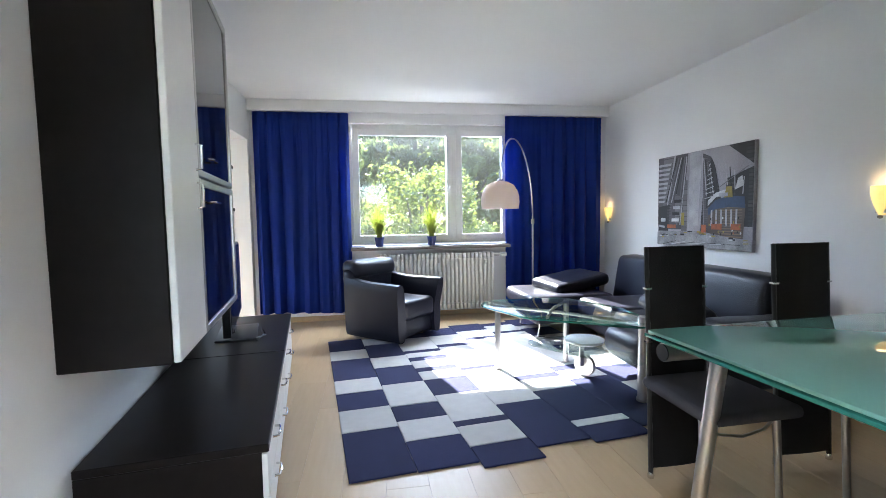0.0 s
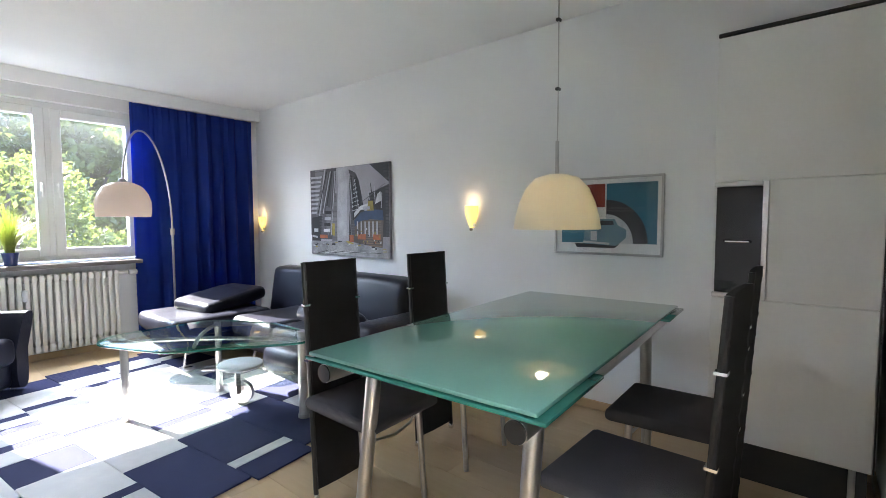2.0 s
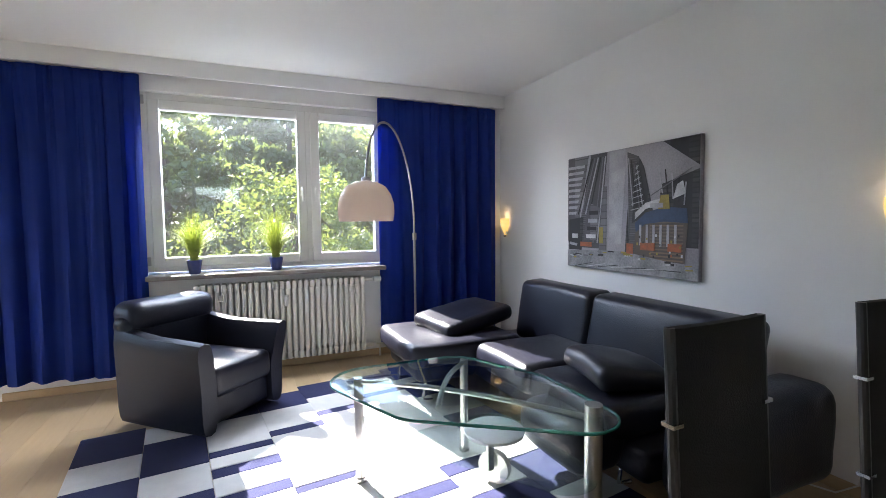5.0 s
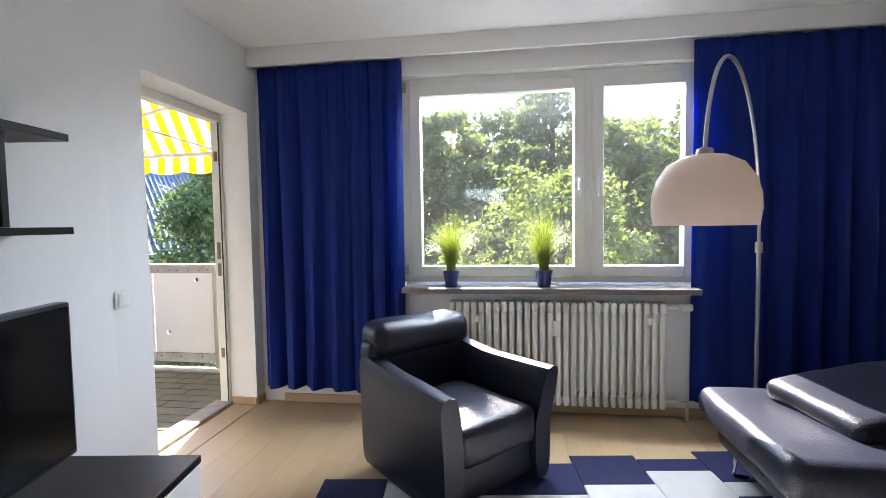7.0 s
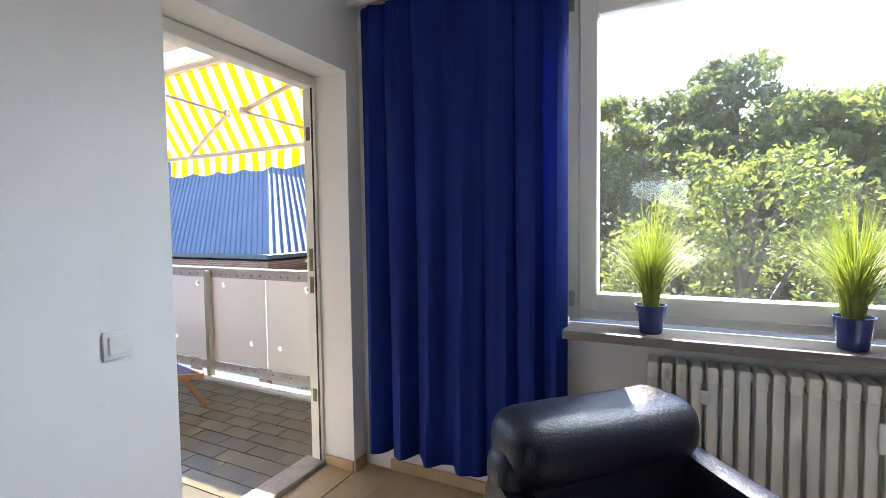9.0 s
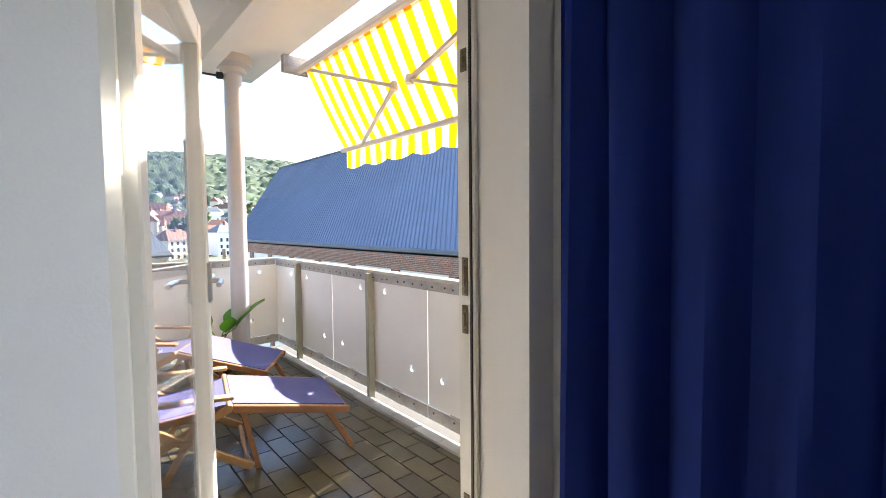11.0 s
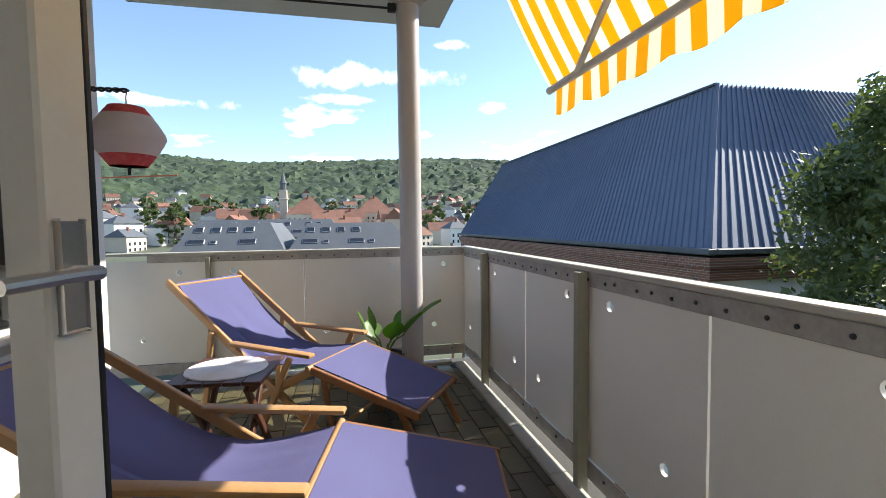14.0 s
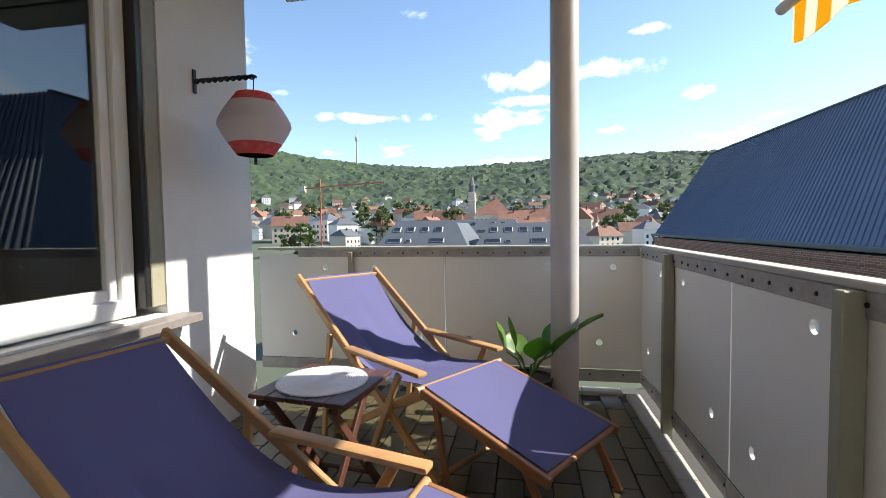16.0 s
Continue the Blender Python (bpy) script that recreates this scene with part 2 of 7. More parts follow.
M = dict(
    wall=surface("white_wall_paint", (0.80, 0.80, 0.79), 0.85, other=(0.74, 0.74, 0.74), scale=1.5, fine=180, bump=0.06),
    ceiling=surface("white_ceiling_paint", (0.82, 0.82, 0.81), 0.9, other=(0.76, 0.76, 0.76), scale=1.2, fine=120, bump=0.08),
    white=surface("white_lacquer", (0.78, 0.78, 0.76), 0.35, other=(0.72, 0.72, 0.70), scale=3, bump=0.01),
    cream=surface("cream_radiator_enamel", (0.76, 0.74, 0.68), 0.35, other=(0.68, 0.66, 0.60), scale=5, bump=0.02),
    plank=surface("pale_beech_laminate", (0.52, 0.38, 0.23), 0.38, other=(0.42, 0.29, 0.16), scale=3, fine=40, stretch=(1, 0.12, 1), bump=0.02, each=0.07),
    wenge=surface("dark_wenge_veneer", (0.006, 0.0045, 0.004), 0.38, other=(0.011, 0.008, 0.0075), scale=4, fine=70, stretch=(6, 0.6, 6), bump=0.03, spec=0.16),
    # leather's blue cast stands in for reflected curtain and sky
    leather=surface("black_leather", (0.008, 0.009, 0.017), 0.34, other=(0.013, 0.014, 0.025), scale=4, fine=140, bump=0.22, spec=0.33),
    steel=surface("brushed_steel", (0.55, 0.54, 0.52), 0.3, 1.0, other=(0.45, 0.44, 0.43), scale=8, fine=200, bump=0.02),
    chrome=surface("chrome", (0.75, 0.75, 0.75), 0.12, 1.0, other=(0.68, 0.68, 0.68), bump=0),
    grey_cloth=surface("charcoal_seat_cloth", (0.042, 0.04, 0.047), 0.9, other=(0.062, 0.058, 0.067), scale=9, fine=400, bump=0.3),
    straps=surface("black_woven_straps", (0.009, 0.008, 0.009), 0.75, other=(0.016, 0.0145, 0.015), scale=20, fine=300, bump=0.3, spec=0.25),
    curtain=surface("royal_blue_curtain", (0.005, 0.040, 0.33), 0.75, other=(0.003, 0.027, 0.23), scale=3, fine=500, bump=0.12),
    navy=surface("navy_wool", (0.012, 0.016, 0.066), 0.95, other=(0.019, 0.022, 0.085), scale=14, fine=350, bump=0.5, each=0.12),
    ecru=surface("off_white_wool", (0.64, 0.63, 0.62), 0.95, other=(0.54, 0.53, 0.53), scale=14, fine=350, bump=0.5, each=0.08),
    black=surface("black_plastic", (0.012, 0.012, 0.013), 0.35, other=(0.018, 0.018, 0.019), bump=0.02),
    screen=surface("black_screen", (0.006, 0.006, 0.007), 0.12, bump=0, spec=0.3),
    opal=surface("white_opal_shade", (0.93, 0.87, 0.82), 0.3, other=(0.91, 0.84, 0.79), scale=2, bump=0),
    cream_shade=surface("cream_opal_shade", (0.78, 0.73, 0.60), 0.3, other=(0.74, 0.69, 0.56), scale=2, bump=0),
    stone=surface("brown_stone_sill", (0.16, 0.14, 0.13), 0.45, other=(0.24, 0.21, 0.19), scale=30, fine=150, bump=0.05),
    blue_pot=surface("blue_glazed_pot", (0.02, 0.035, 0.16), 0.25, other=(0.018, 0.03, 0.13), bump=0.02),
    grass=surface("yellow_green_grass", (0.33, 0.36, 0.06), 0.6, other=(0.08, 0.14, 0.02), scale=18, bump=0),
    pane=glass("window_glass"),
    veiled_pane=glass("veiled_window_glass", veil=0.0045),
    pane_2=glass("balcony_window_glass", (0.55, 0.57, 0.56), least=0.09),
    table_glass=glass("clear_table_glass", (0.88, 0.95, 0.93), least=0.07),
    green_glass=surface("frosted_green_glass", (0.15, 0.33, 0.285), 0.025, other=(0.135, 0.305, 0.265), scale=1, bump=0, spec=0.6),
    glass_edge=surface("green_glass_edge", (0.03, 0.20, 0.16), 0.1, bump=0),
    tile=surface("brown_green_clay_tile", (0.11, 0.094, 0.046), 0.3, other=(0.055, 0.047, 0.026), scale=6, fine=60, bump=0.08, each=0.3),
    grout=surface("dark_grout", (0.07, 0.065, 0.055), 0.9, bump=0.3),
    kerb=surface("pale_kerb_tile", (0.50, 0.48, 0.42), 0.7, other=(0.40, 0.38, 0.33), scale=8, bump=0.1, each=0.08),
    panel=surface("beige_painted_panel", (0.82, 0.785, 0.715), 0.5, other=(0.74, 0.70, 0.63), scale=2.5, fine=90, bump=0.05),
    rail=surface("weathered_rail", (0.42, 0.39, 0.35), 0.6, other=(0.28, 0.25, 0.22), scale=12, fine=60, bump=0.25, spread=0.35),
    post=surface("olive_grey_post", (0.33, 0.31, 0.22), 0.5, other=(0.26, 0.245, 0.18), scale=10, bump=0.1),
    plaster=surface("white_outdoor_plaster", (0.76, 0.74, 0.71), 0.9, other=(0.68, 0.66, 0.63), scale=3, fine=160, bump=0.25),
    column=surface("grey_painted_column", (0.50, 0.47, 0.46), 0.5, other=(0.44, 0.41, 0.40), scale=6, bump=0.05),
    teak=surface("oiled_teak", (0.33, 0.15, 0.06), 0.45, other=(0.20, 0.085, 0.035), scale=5, fine=50, stretch=(4, 4, 4), bump=0.08),
    pine=surface("honey_beech", (0.46, 0.27, 0.11), 0.45, other=(0.34, 0.18, 0.07), scale=5, fine=50, bump=0.08),
    dark_teak=surface("dark_red_brown_wood", (0.10, 0.04, 0.025), 0.4, other=(0.06, 0.025, 0.016), scale=8, fine=60, bump=0.08),
    canvas=surface("violet_blue_canvas", (0.125, 0.125, 0.285), 0.85, other=(0.11, 0.11, 0.25), scale=4, fine=400, bump=0.2),
    mat=surface("white_woven_mat", (0.74, 0.74, 0.78), 0.85, other=(0.64, 0.64, 0.70), scale=30, fine=200, bump=0.3),
    awning=striped("yellow_white_awning", (0.82, 0.53, 0.03), (0.84, 0.83, 0.78), 0.165),
    zinc=surface("blue_grey_zinc_roof", (0.165, 0.195, 0.265), 0.65, 0.0, other=(0.13, 0.155, 0.215), scale=0.5, fine=6, bump=0.05, spec=0.15),
    brick=surface("red_brown_brick", (0.25, 0.10, 0.06), 0.85, other=(0.17, 0.07, 0.045), scale=3, fine=25, bump=0.3),
    slate=surface("grey_slate_roof", (0.115, 0.125, 0.135), 0.6, other=(0.08, 0.088, 0.098), scale=0.6, fine=8, bump=0.2),
    red_roof=surface("red_roof_tile", (0.24, 0.115, 0.075), 0.8, other=(0.15, 0.07, 0.048), scale=0.3, fine=2, bump=0.2, each=0.3),
    house=surface("pale_house_plaster", (0.62, 0.54, 0.44), 0.9, other=(0.54, 0.47, 0.38), scale=0.2, fine=3, bump=0.05, each=0.25),
    dark_pane=surface("dark_window_pane", (0.03, 0.035, 0.045), 0.1, bump=0),
    leaf=surface("fresh_leaf", (0.15, 0.175, 0.055), 0.5, other=(0.075, 0.105, 0.033), scale=0.9, fine=6, bump=0),
    leaf_dark=surface("dark_leaf", (0.11, 0.14, 0.05), 0.55, other=(0.055, 0.085, 0.03), scale=0.6, fine=5, bump=0),
    leaf_park=surface("park_leaf", (0.10, 0.125, 0.045), 0.5, other=(0.055, 0.08, 0.03), scale=0.6, fine=5, bump=0),
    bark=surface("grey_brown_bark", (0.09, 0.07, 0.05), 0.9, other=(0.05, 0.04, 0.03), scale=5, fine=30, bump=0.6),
    ground=surface("town_ground", (0.10, 0.10, 0.085), 0.95, other=(0.06, 0.085, 0.035), scale=0.02, fine=0.3, bump=0.1),
    hill=surface("wooded_hill", (0.055, 0.085, 0.035), 0.9, other=(0.014, 0.03, 0.018), scale=0.02, fine=0.16, bump=1.0, spread=0.28),
    lantern=surface("white_lantern_paper", (0.90, 0.85, 0.86), 0.8, other=(0.87, 0.80, 0.82), scale=20, bump=0.1),
    lantern_red=surface("red_lantern_band", (0.75, 0.06, 0.07), 0.8, other=(0.80, 0.22, 0.22), scale=30, bump=0.1),
    tarnished=surface("tarnished_brass", (0.30, 0.26, 0.17), 0.5, 0.6, other=(0.16, 0.13, 0.08), scale=40, bump=0.2),
    iron=surface("black_iron", (0.02, 0.019, 0.018), 0.5, bump=0.1),
    big_leaf=surface("broad_green_leaf", (0.09, 0.21, 0.03), 0.45, other=(0.15, 0.29, 0.06), scale=8, bump=0.05),
    sconce=glowing("lit_sconce_glass", (1.0, 0.62, 0.17), 0.10, (0.75, 0.58, 0.30)),
    bulb=glowing("lit_bulb", (1.0, 0.85, 0.6), 2.2),
)
sheer(M["curtain"], (0.9, 1.6, 1.4), 0.5)
sheer(M["awning"], (1.1, 1.1, 1), 0.6)
sheer(M["leaf"], (1.4, 1.4, 0.85), 0.45)
sheer(M["leaf_dark"], (1.5, 1.5, 0.9), 0.3)
sheer(M["leaf_park"], (1.4, 1.4, 0.95), 0.45)
sheer(M["big_leaf"], (1.6, 1.6, 0.8), 0.4)
sheer(M["grass"], (1.2, 1.2, 0.9), 0.25)
sheer(M["canvas"], (1, 1, 1), 0.2)
sheer(M["lantern"], (1.05, 1.04, 1.04), 0.5)
sheer(M["lantern_red"], (1.2, 1, 1), 0.35)
sheer(M["opal"], (1, 0.97, 0.93), 0.62)
sheer(M["cream_shade"], (1, 1, 1), 0.35)


# ---- shaping helpers ----
def mesh_of(name, bm, material, smooth=True):
    me = bpy.data.meshes.new(name)
    bm.normal_update()
    bm.to_mesh(me)
    bm.free()
    me.materials.append(material)
    if smooth:
        me.polygons.foreach_set("use_smooth", [True] * len(me.polygons))
        me.set_sharp_from_angle(angle=radians(35))
    return me


def part(name, bm, material, parent, label="", kind="", smooth=True):
    ob = new(name, mesh_of(name, bm, material, smooth))
    ob.parent = parent
    return tagged(ob, label, kind=kind)


def thing(name, label, category, m=None, group="", kind=""):
    ob = new(name)
    ob.empty_display_size = 0.1
    if m is not None:
        ob.matrix_basis = m
    return tagged(ob, label, category, group, kind)


def single(name, bm, material, label, category="", m=None, group="", kind=""):
    ob = new(name, mesh_of(name, bm, material))
    if m is not None:
        ob.matrix_basis = m
    return tagged(ob, label, category, group, kind)


def setting(name, bm, material, label=""):
    return tagged(new(name, mesh_of(name, bm, material)), label, kind="structure")


def box(x0, x1, y0, y1, z0, z1, bevel=0.0, seg=2, bm=None, m=None):
    bm = bm or bmesh.new()
    made = bmesh.ops.create_cube(bm, size=1)["verts"]
    for v in made:
        v.co = Vector(((x0 + x1) / 2 + v.co.x * (x1 - x0), (y0 + y1) / 2 + v.co.y * (y1 - y0), (z0 + z1) / 2 + v.co.z * (z1 - z0)))
    if bevel:
        edges = list({e for v in made for e in v.link_edges})
        made = bmesh.ops.bevel(bm, geom=edges, offset=bevel, segments=seg, affect="EDGES", profile=0.5)["verts"]
    if m is not None:
        bmesh.ops.transform(bm, matrix=m, verts=list({v for v in made}))
    return bm


def bar(a, b, r, r2=None, seg=12, bm=None):
    """A round bar from a to b."""
    bm = bm or bmesh.new()
    a, b = Vector(a), Vector(b)
    turn = (b - a).to_track_quat("Z", "Y").to_matrix().to_4x4()
    bmesh.ops.create_cone(bm, cap_ends=True, segments=seg, radius1=r, radius2=r if r2 is None else r2, depth=(b - a).length,
                          matrix=Matrix.Translation((a + b) / 2) @ turn)
    return bm


def beam(a, b, w, h, bm=None, bevel=0.004, up=(0, 0, 1)):
    """A squared bar from a to b, w across and h along up."""
    bm = bm or bmesh.new()
    a, b = Vector(a), Vector(b)
    d = (b - a).normalized()
    side = d.cross(Vector(up)).normalized()
    top = side.cross(d)
    m = Matrix((side, d, top)).transposed().to_4x4()
    m.translation = (a + b) / 2
    n = (b - a).length
    return box(-w / 2, w / 2, -n / 2, n / 2, -h / 2, h / 2, bevel, 1, bm, m)


def lathe(profile, seg=32, bm=None, centre=(0, 0, 0)):
    bm = bm or bmesh.new()
    rings = []
    for r, z in profile:
        rings.append([bm.verts.new((centre[0] + r * math.cos(2 * math.pi * k / seg), centre[1] + r * math.sin(2 * math.pi * k / seg), centre[2] + z)) for k in range(seg)])
    for p, q in zip(rings, rings[1:]):
        for k in range(seg):
            bm.faces.new((p[k], p[(k + 1) % seg], q[(k + 1) % seg], q[k]))
    for ring, flip in ((rings[0], True), (rings[-1], False)):
        if (ring[0].co - ring[seg // 2].co).length > 1e-4 and profile[0] != profile[-1]:
            bm.faces.new(ring[::-1] if flip else ring)
    return bm


def tube(points, r, seg=10, bm=None, taper=1.0):
    """A round tube along points."""
    bm = bm or bmesh.new()
    pts = [Vector(p) for p in points]
    rings, side = [], None
    for i, p in enumerate(pts):
        d = (pts[min(i + 1, len(pts) - 1)] - pts[max(i - 1, 0)]).normalized()
        if side is None:
            side = d.orthogonal().normalized()
        side = (side - d * side.dot(d)).normalized()
        top = d.cross(side)
        rr = r * (1 + (taper - 1) * i / max(1, len(pts) - 1))
        rings.append([bm.verts.new(p + rr * (math.cos(2 * math.pi * k / seg) * side + math.sin(2 * math.pi * k / seg) * top)) for k in range(seg)])
    for p, q in zip(rings, rings[1:]):
        for k in range(seg):
            bm.faces.new((p[k], p[(k + 1) % seg], q[(k + 1) % seg], q[k]))
    bm.faces.new(rings[0][::-1])
    bm.faces.new(rings[-1])
    return bm


def slab(outline, z0, z1, bm=None, bevel=0.0):
    """A flat plate with the outline given, from z0 to z1."""
    bm = bm or bmesh.new()
    low, high = [bm.verts.new((x, y, z0)) for x, y in outline], [bm.verts.new((x, y, z1)) for x, y in outline]
    n = len(outline)
    faces = [bm.faces.new(high), bm.faces.new(low[::-1])]
    faces += [bm.faces.new((low[k], low[(k + 1) % n], high[(k + 1) % n], high[k])) for k in range(n)]
    bmesh.ops.recalc_face_normals(bm, faces=faces)
    if bevel:
        bmesh.ops.bevel(bm, geom=[e for f in faces[:2] for e in f.edges], offset=bevel, segments=2, affect="EDGES", profile=0.5)
    return bm


def cloth(grid, t, bm=None):
    """A closed sheet of thickness t from rows of points."""
    bm = bm or bmesh.new()
    g = [[Vector(p) for p in row] for row in grid]
    ni, nj = len(g), len(g[0])
    def normal(i, j):
        a = g[min(i + 1, ni - 1)][j] - g[max(i - 1, 0)][j]
        b = g[i][min(j + 1, nj - 1)] - g[i][max(j - 1, 0)]
        return a.cross(b).normalized() * t / 2
    f = [[bm.verts.new(g[i][j] + normal(i, j)) for j in range(nj)] for i in range(ni)]
    k = [[bm.verts.new(g[i][j] - normal(i, j)) for j in range(nj)] for i in range(ni)]
    for i in range(ni - 1):
        for j in range(nj - 1):
            bm.faces.new((f[i][j], f[i + 1][j], f[i + 1][j + 1], f[i][j + 1]))
            bm.faces.new((k[i][j], k[i][j + 1], k[i + 1][j + 1], k[i + 1][j]))
    for i in range(ni - 1):
        bm.faces.new((f[i][0], k[i][0], k[i + 1][0], f[i + 1][0]))
        bm.faces.new((f[i][-1], f[i + 1][-1], k[i + 1][-1], k[i][-1]))
    for j in range(nj - 1):
        bm.faces.new((f[0][j], f[0][j + 1], k[0][j + 1], k[0][j]))
        bm.faces.new((f[-1][j], k[-1][j], k[-1][j + 1], f[-1][j + 1]))
    bmesh.ops.recalc_face_normals(bm, faces=bm.faces[:])
    return bm


def plump(bm, m=None, cuts=3, amount=0.02, seed=0.0):
    """Softens a bevelled box into a cushion with small uneven folds."""
    bmesh.ops.subdivide_edges(bm, edges=[e for e in bm.edges if e.calc_length() > 0.12], cuts=cuts, use_grid_fill=True)
    for v in bm.verts:
        d = noise.noise_vector(v.co * 5 + Vector((seed, seed, seed)))
        v.co += d * amount
    return bm


def holed(x0, x1, z0, z1, holes, r, t, bm=None):
    """A standing panel in the x-z plane with round holes through it."""
    bm = bm or bmesh.new()
    loops = [[(x0, z0), (x1, z0), (x1, z1), (x0, z1)]]
    loops += [[(hx + r * math.cos(2 * math.pi * k / 16), hz + r * math.sin(2 * math.pi * k / 16)) for k in range(16)] for hx, hz in holes]
    edges = []
    for loop in loops:
        vs = [bm.verts.new((x, -t / 2, z)) for x, z in loop]
        edges += [bm.edges.new((vs[k], vs[(k + 1) % len(vs)])) for k in range(len(vs))]
    bmesh.ops.triangle_fill(bm, edges=edges, use_beauty=True)
    made = bmesh.ops.extrude_face_region(bm, geom=bm.faces[:])["geom"]
    for v in made:
        if isinstance(v, bmesh.types.BMVert):
            v.co.y += t
    bmesh.ops.recalc_face_normals(bm, faces=bm.faces[:])
    return bm

# ---- the room ----
W, H, BACK = 4.28, 2.53, -5.63
LEAN = 7.407  # the long furniture wall is not square to the window wall
WALL = pose(0, -1.35, 0, 0, 0, LEAN)


def build_room():
    T = 0.3
    # window wall, in four pieces round the opening
    wx0, wx1, wz0, wz1 = 1.06, 3.06, 0.84, 2.30
    bm = box(-0.30, wx0, -0.08, 0.32, -0.3, H)
    box(wx1, W + T, -0.08, 0.32, -0.3, H, bm=bm)
    box(wx0, wx1, -0.08, 0.32, -0.3, wz0, bm=bm)
    box(wx0, wx1, -0.08, 0.09, wz1, H, bm=bm)
    box(wx0, wx1, 0.091, 0.32, 2.47, H, bm=bm)
    setting("wall_north", bm, M["wall"], "white painted window wall")
    setting("wall_east", box(W, W + T, BACK - T, -0.08, -0.3, H), M["wall"], "white painted long wall")
    # balcony door wall
    bm = box(-0.27, 0, -0.19, -0.082, -0.3, H)
    box(-0.27, 0, -1.13, -0.19, 2.08, H, bm=bm)
    box(-0.27, 0, -1.36, -1.13, -0.3, H, bm=bm)
    setting("wall_west_door", bm, M["wall"], "white painted wall with the balcony doorway")
    bm = box(-0.30, 0, -4.5, 0, -0.3, H)
    bmesh.ops.transform(bm, matrix=WALL, verts=bm.verts)
    setting("wall_west", bm, M["wall"], "white painted wall behind the furniture")
    # back wall with the doorway to the hall
    bm = box(0.3, 0.72, BACK - 0.15, BACK, -0.3, H)
    box(1.72, W, BACK - 0.15, BACK, -0.3, H, bm=bm)
    box(0.72, 1.72, BACK - 0.15, BACK, 2.08, H, bm=bm)
    setting("wall_south", bm, M["wall"], "white painted wall with the hall doorway")
    bm = box(0.4, 0.5, BACK - 2.5, BACK - 0.15, -0.3, H)
    box(2.2, 2.3, BACK - 2.5, BACK - 0.15, -0.3, H, bm=bm)
    # unseen end wall; its opening is added to let in more sky light
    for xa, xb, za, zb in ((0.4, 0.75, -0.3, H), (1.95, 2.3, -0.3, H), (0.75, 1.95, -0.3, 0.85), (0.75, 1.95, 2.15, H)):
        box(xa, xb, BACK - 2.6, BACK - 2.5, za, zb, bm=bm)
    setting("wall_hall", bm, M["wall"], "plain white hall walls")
    bm = box(-0.35, W + T, BACK - 2.7, 0.33, H, H + 0.25)
    setting("ceiling", bm, M["ceiling"], "white painted ceiling")
    setting("curtain_box", box(0.002, W - 0.002, -0.175, -0.15, 2.405, H - 0.001), M["ceiling"], "white boxed curtain valance")
    setting("floor_base", box(-0.02, W, BACK - 2.6, -0.08, -0.3, -0.012), M["grout"], "screed under the laminate")
    # skirting
    bm = box(W - 0.014, W, BACK, -0.08, 0, 0.06, 0.004, 1)
    box(0.16, W - 0.014, -0.094, -0.08, 0, 0.06, 0.004, 1, bm=bm)
    box(0.0, 0.014, -0.19, -0.094, 0, 0.06, 0.004, 1, bm=bm)
    box(-0.19, 0.0, -0.204, -0.19, 0.004, 0.06, 0.004, 1, bm=bm)
    box(1.74, W - 0.014, BACK, BACK + 0.014, 0, 0.06, 0.004, 1, bm=bm)
    setting("baseboard", bm, M["plank"], "pale beech skirting board")
    # window
    win = tagged(new("window_1"), "white two-pane window onto the park", kind="structure")
    y0, y1 = -0.035, 0.045
    def frame_of(name, x0, x1, z0, z1, w, ya, yb, parent):
        bm = box(x0, x0 + w, ya, yb, z0, z1, 0.004, 1)
        box(x1 - w, x1, ya, yb, z0, z1, 0.004, 1, bm=bm)
        box(x0 + w, x1 - w, ya, yb, z0, z0 + w, 0.004, 1, bm=bm)
        box(x0 + w, x1 - w, ya, yb, z1 - w, z1, 0.004, 1, bm=bm)
        return part(name, bm, M["white"], parent)
    frame_of("window_frame", wx0 + 0.002, wx1 - 0.002, wz0 + 0.035, wz1 - 0.002, 0.06, y0 + 0.02, y1 + 0.03, win)
    part("mullion", box(2.31, 2.365, y0 + 0.019, y1 + 0.03, wz0 + 0.09, wz1 - 0.06, 0.004, 1), M["white"], win)
    for gx0, gx1, hx in ((1.2, 2.245, 2.28), (2.434, 2.938, 2.395)):
        sash = frame_of("sash", gx0 - 0.075, gx1 + 0.072, 0.915, 2.245, 0.075, y0, y1, win)
        p = part("pane", box(gx0 - 0.01, gx1 + 0.01, 0.0, 0.006, 0.98, 2.18), M["veiled_pane"], sash)
        p.visible_shadow = False
        bm = box(hx - 0.012, hx + 0.012, y0 - 0.012, y0, 1.5, 1.58, 0.003, 1)
        box(hx - 0.008, hx + 0.008, y0 - 0.05, y0 - 0.01, 1.555, 1.575, 0.003, 1, bm=bm)
        box(hx - 0.009, hx + 0.009, y0 - 0.06, y0 - 0.042, 1.45, 1.575, 0.005, 2, bm=bm)
        part("handle", bm, M["white"], win, "white window handle")
    for z in (0.93, 2.2):
        part("hinge", box(1.08, 1.105, y0 - 0.008, y0, z, z + 0.07, 0.003, 1), M["steel"], win)
    setting("window_sill", box(1.085, 2.99, -0.205, -0.02, 0.82, 0.858, 0.006, 2), M["stone"], "brown polished stone sill")
    setting("window_sill_outer", box(1.06, 3.06, 0.08, 0.40, 0.82, 0.865, 0.004, 1), M["zinc"], "metal outer sill")


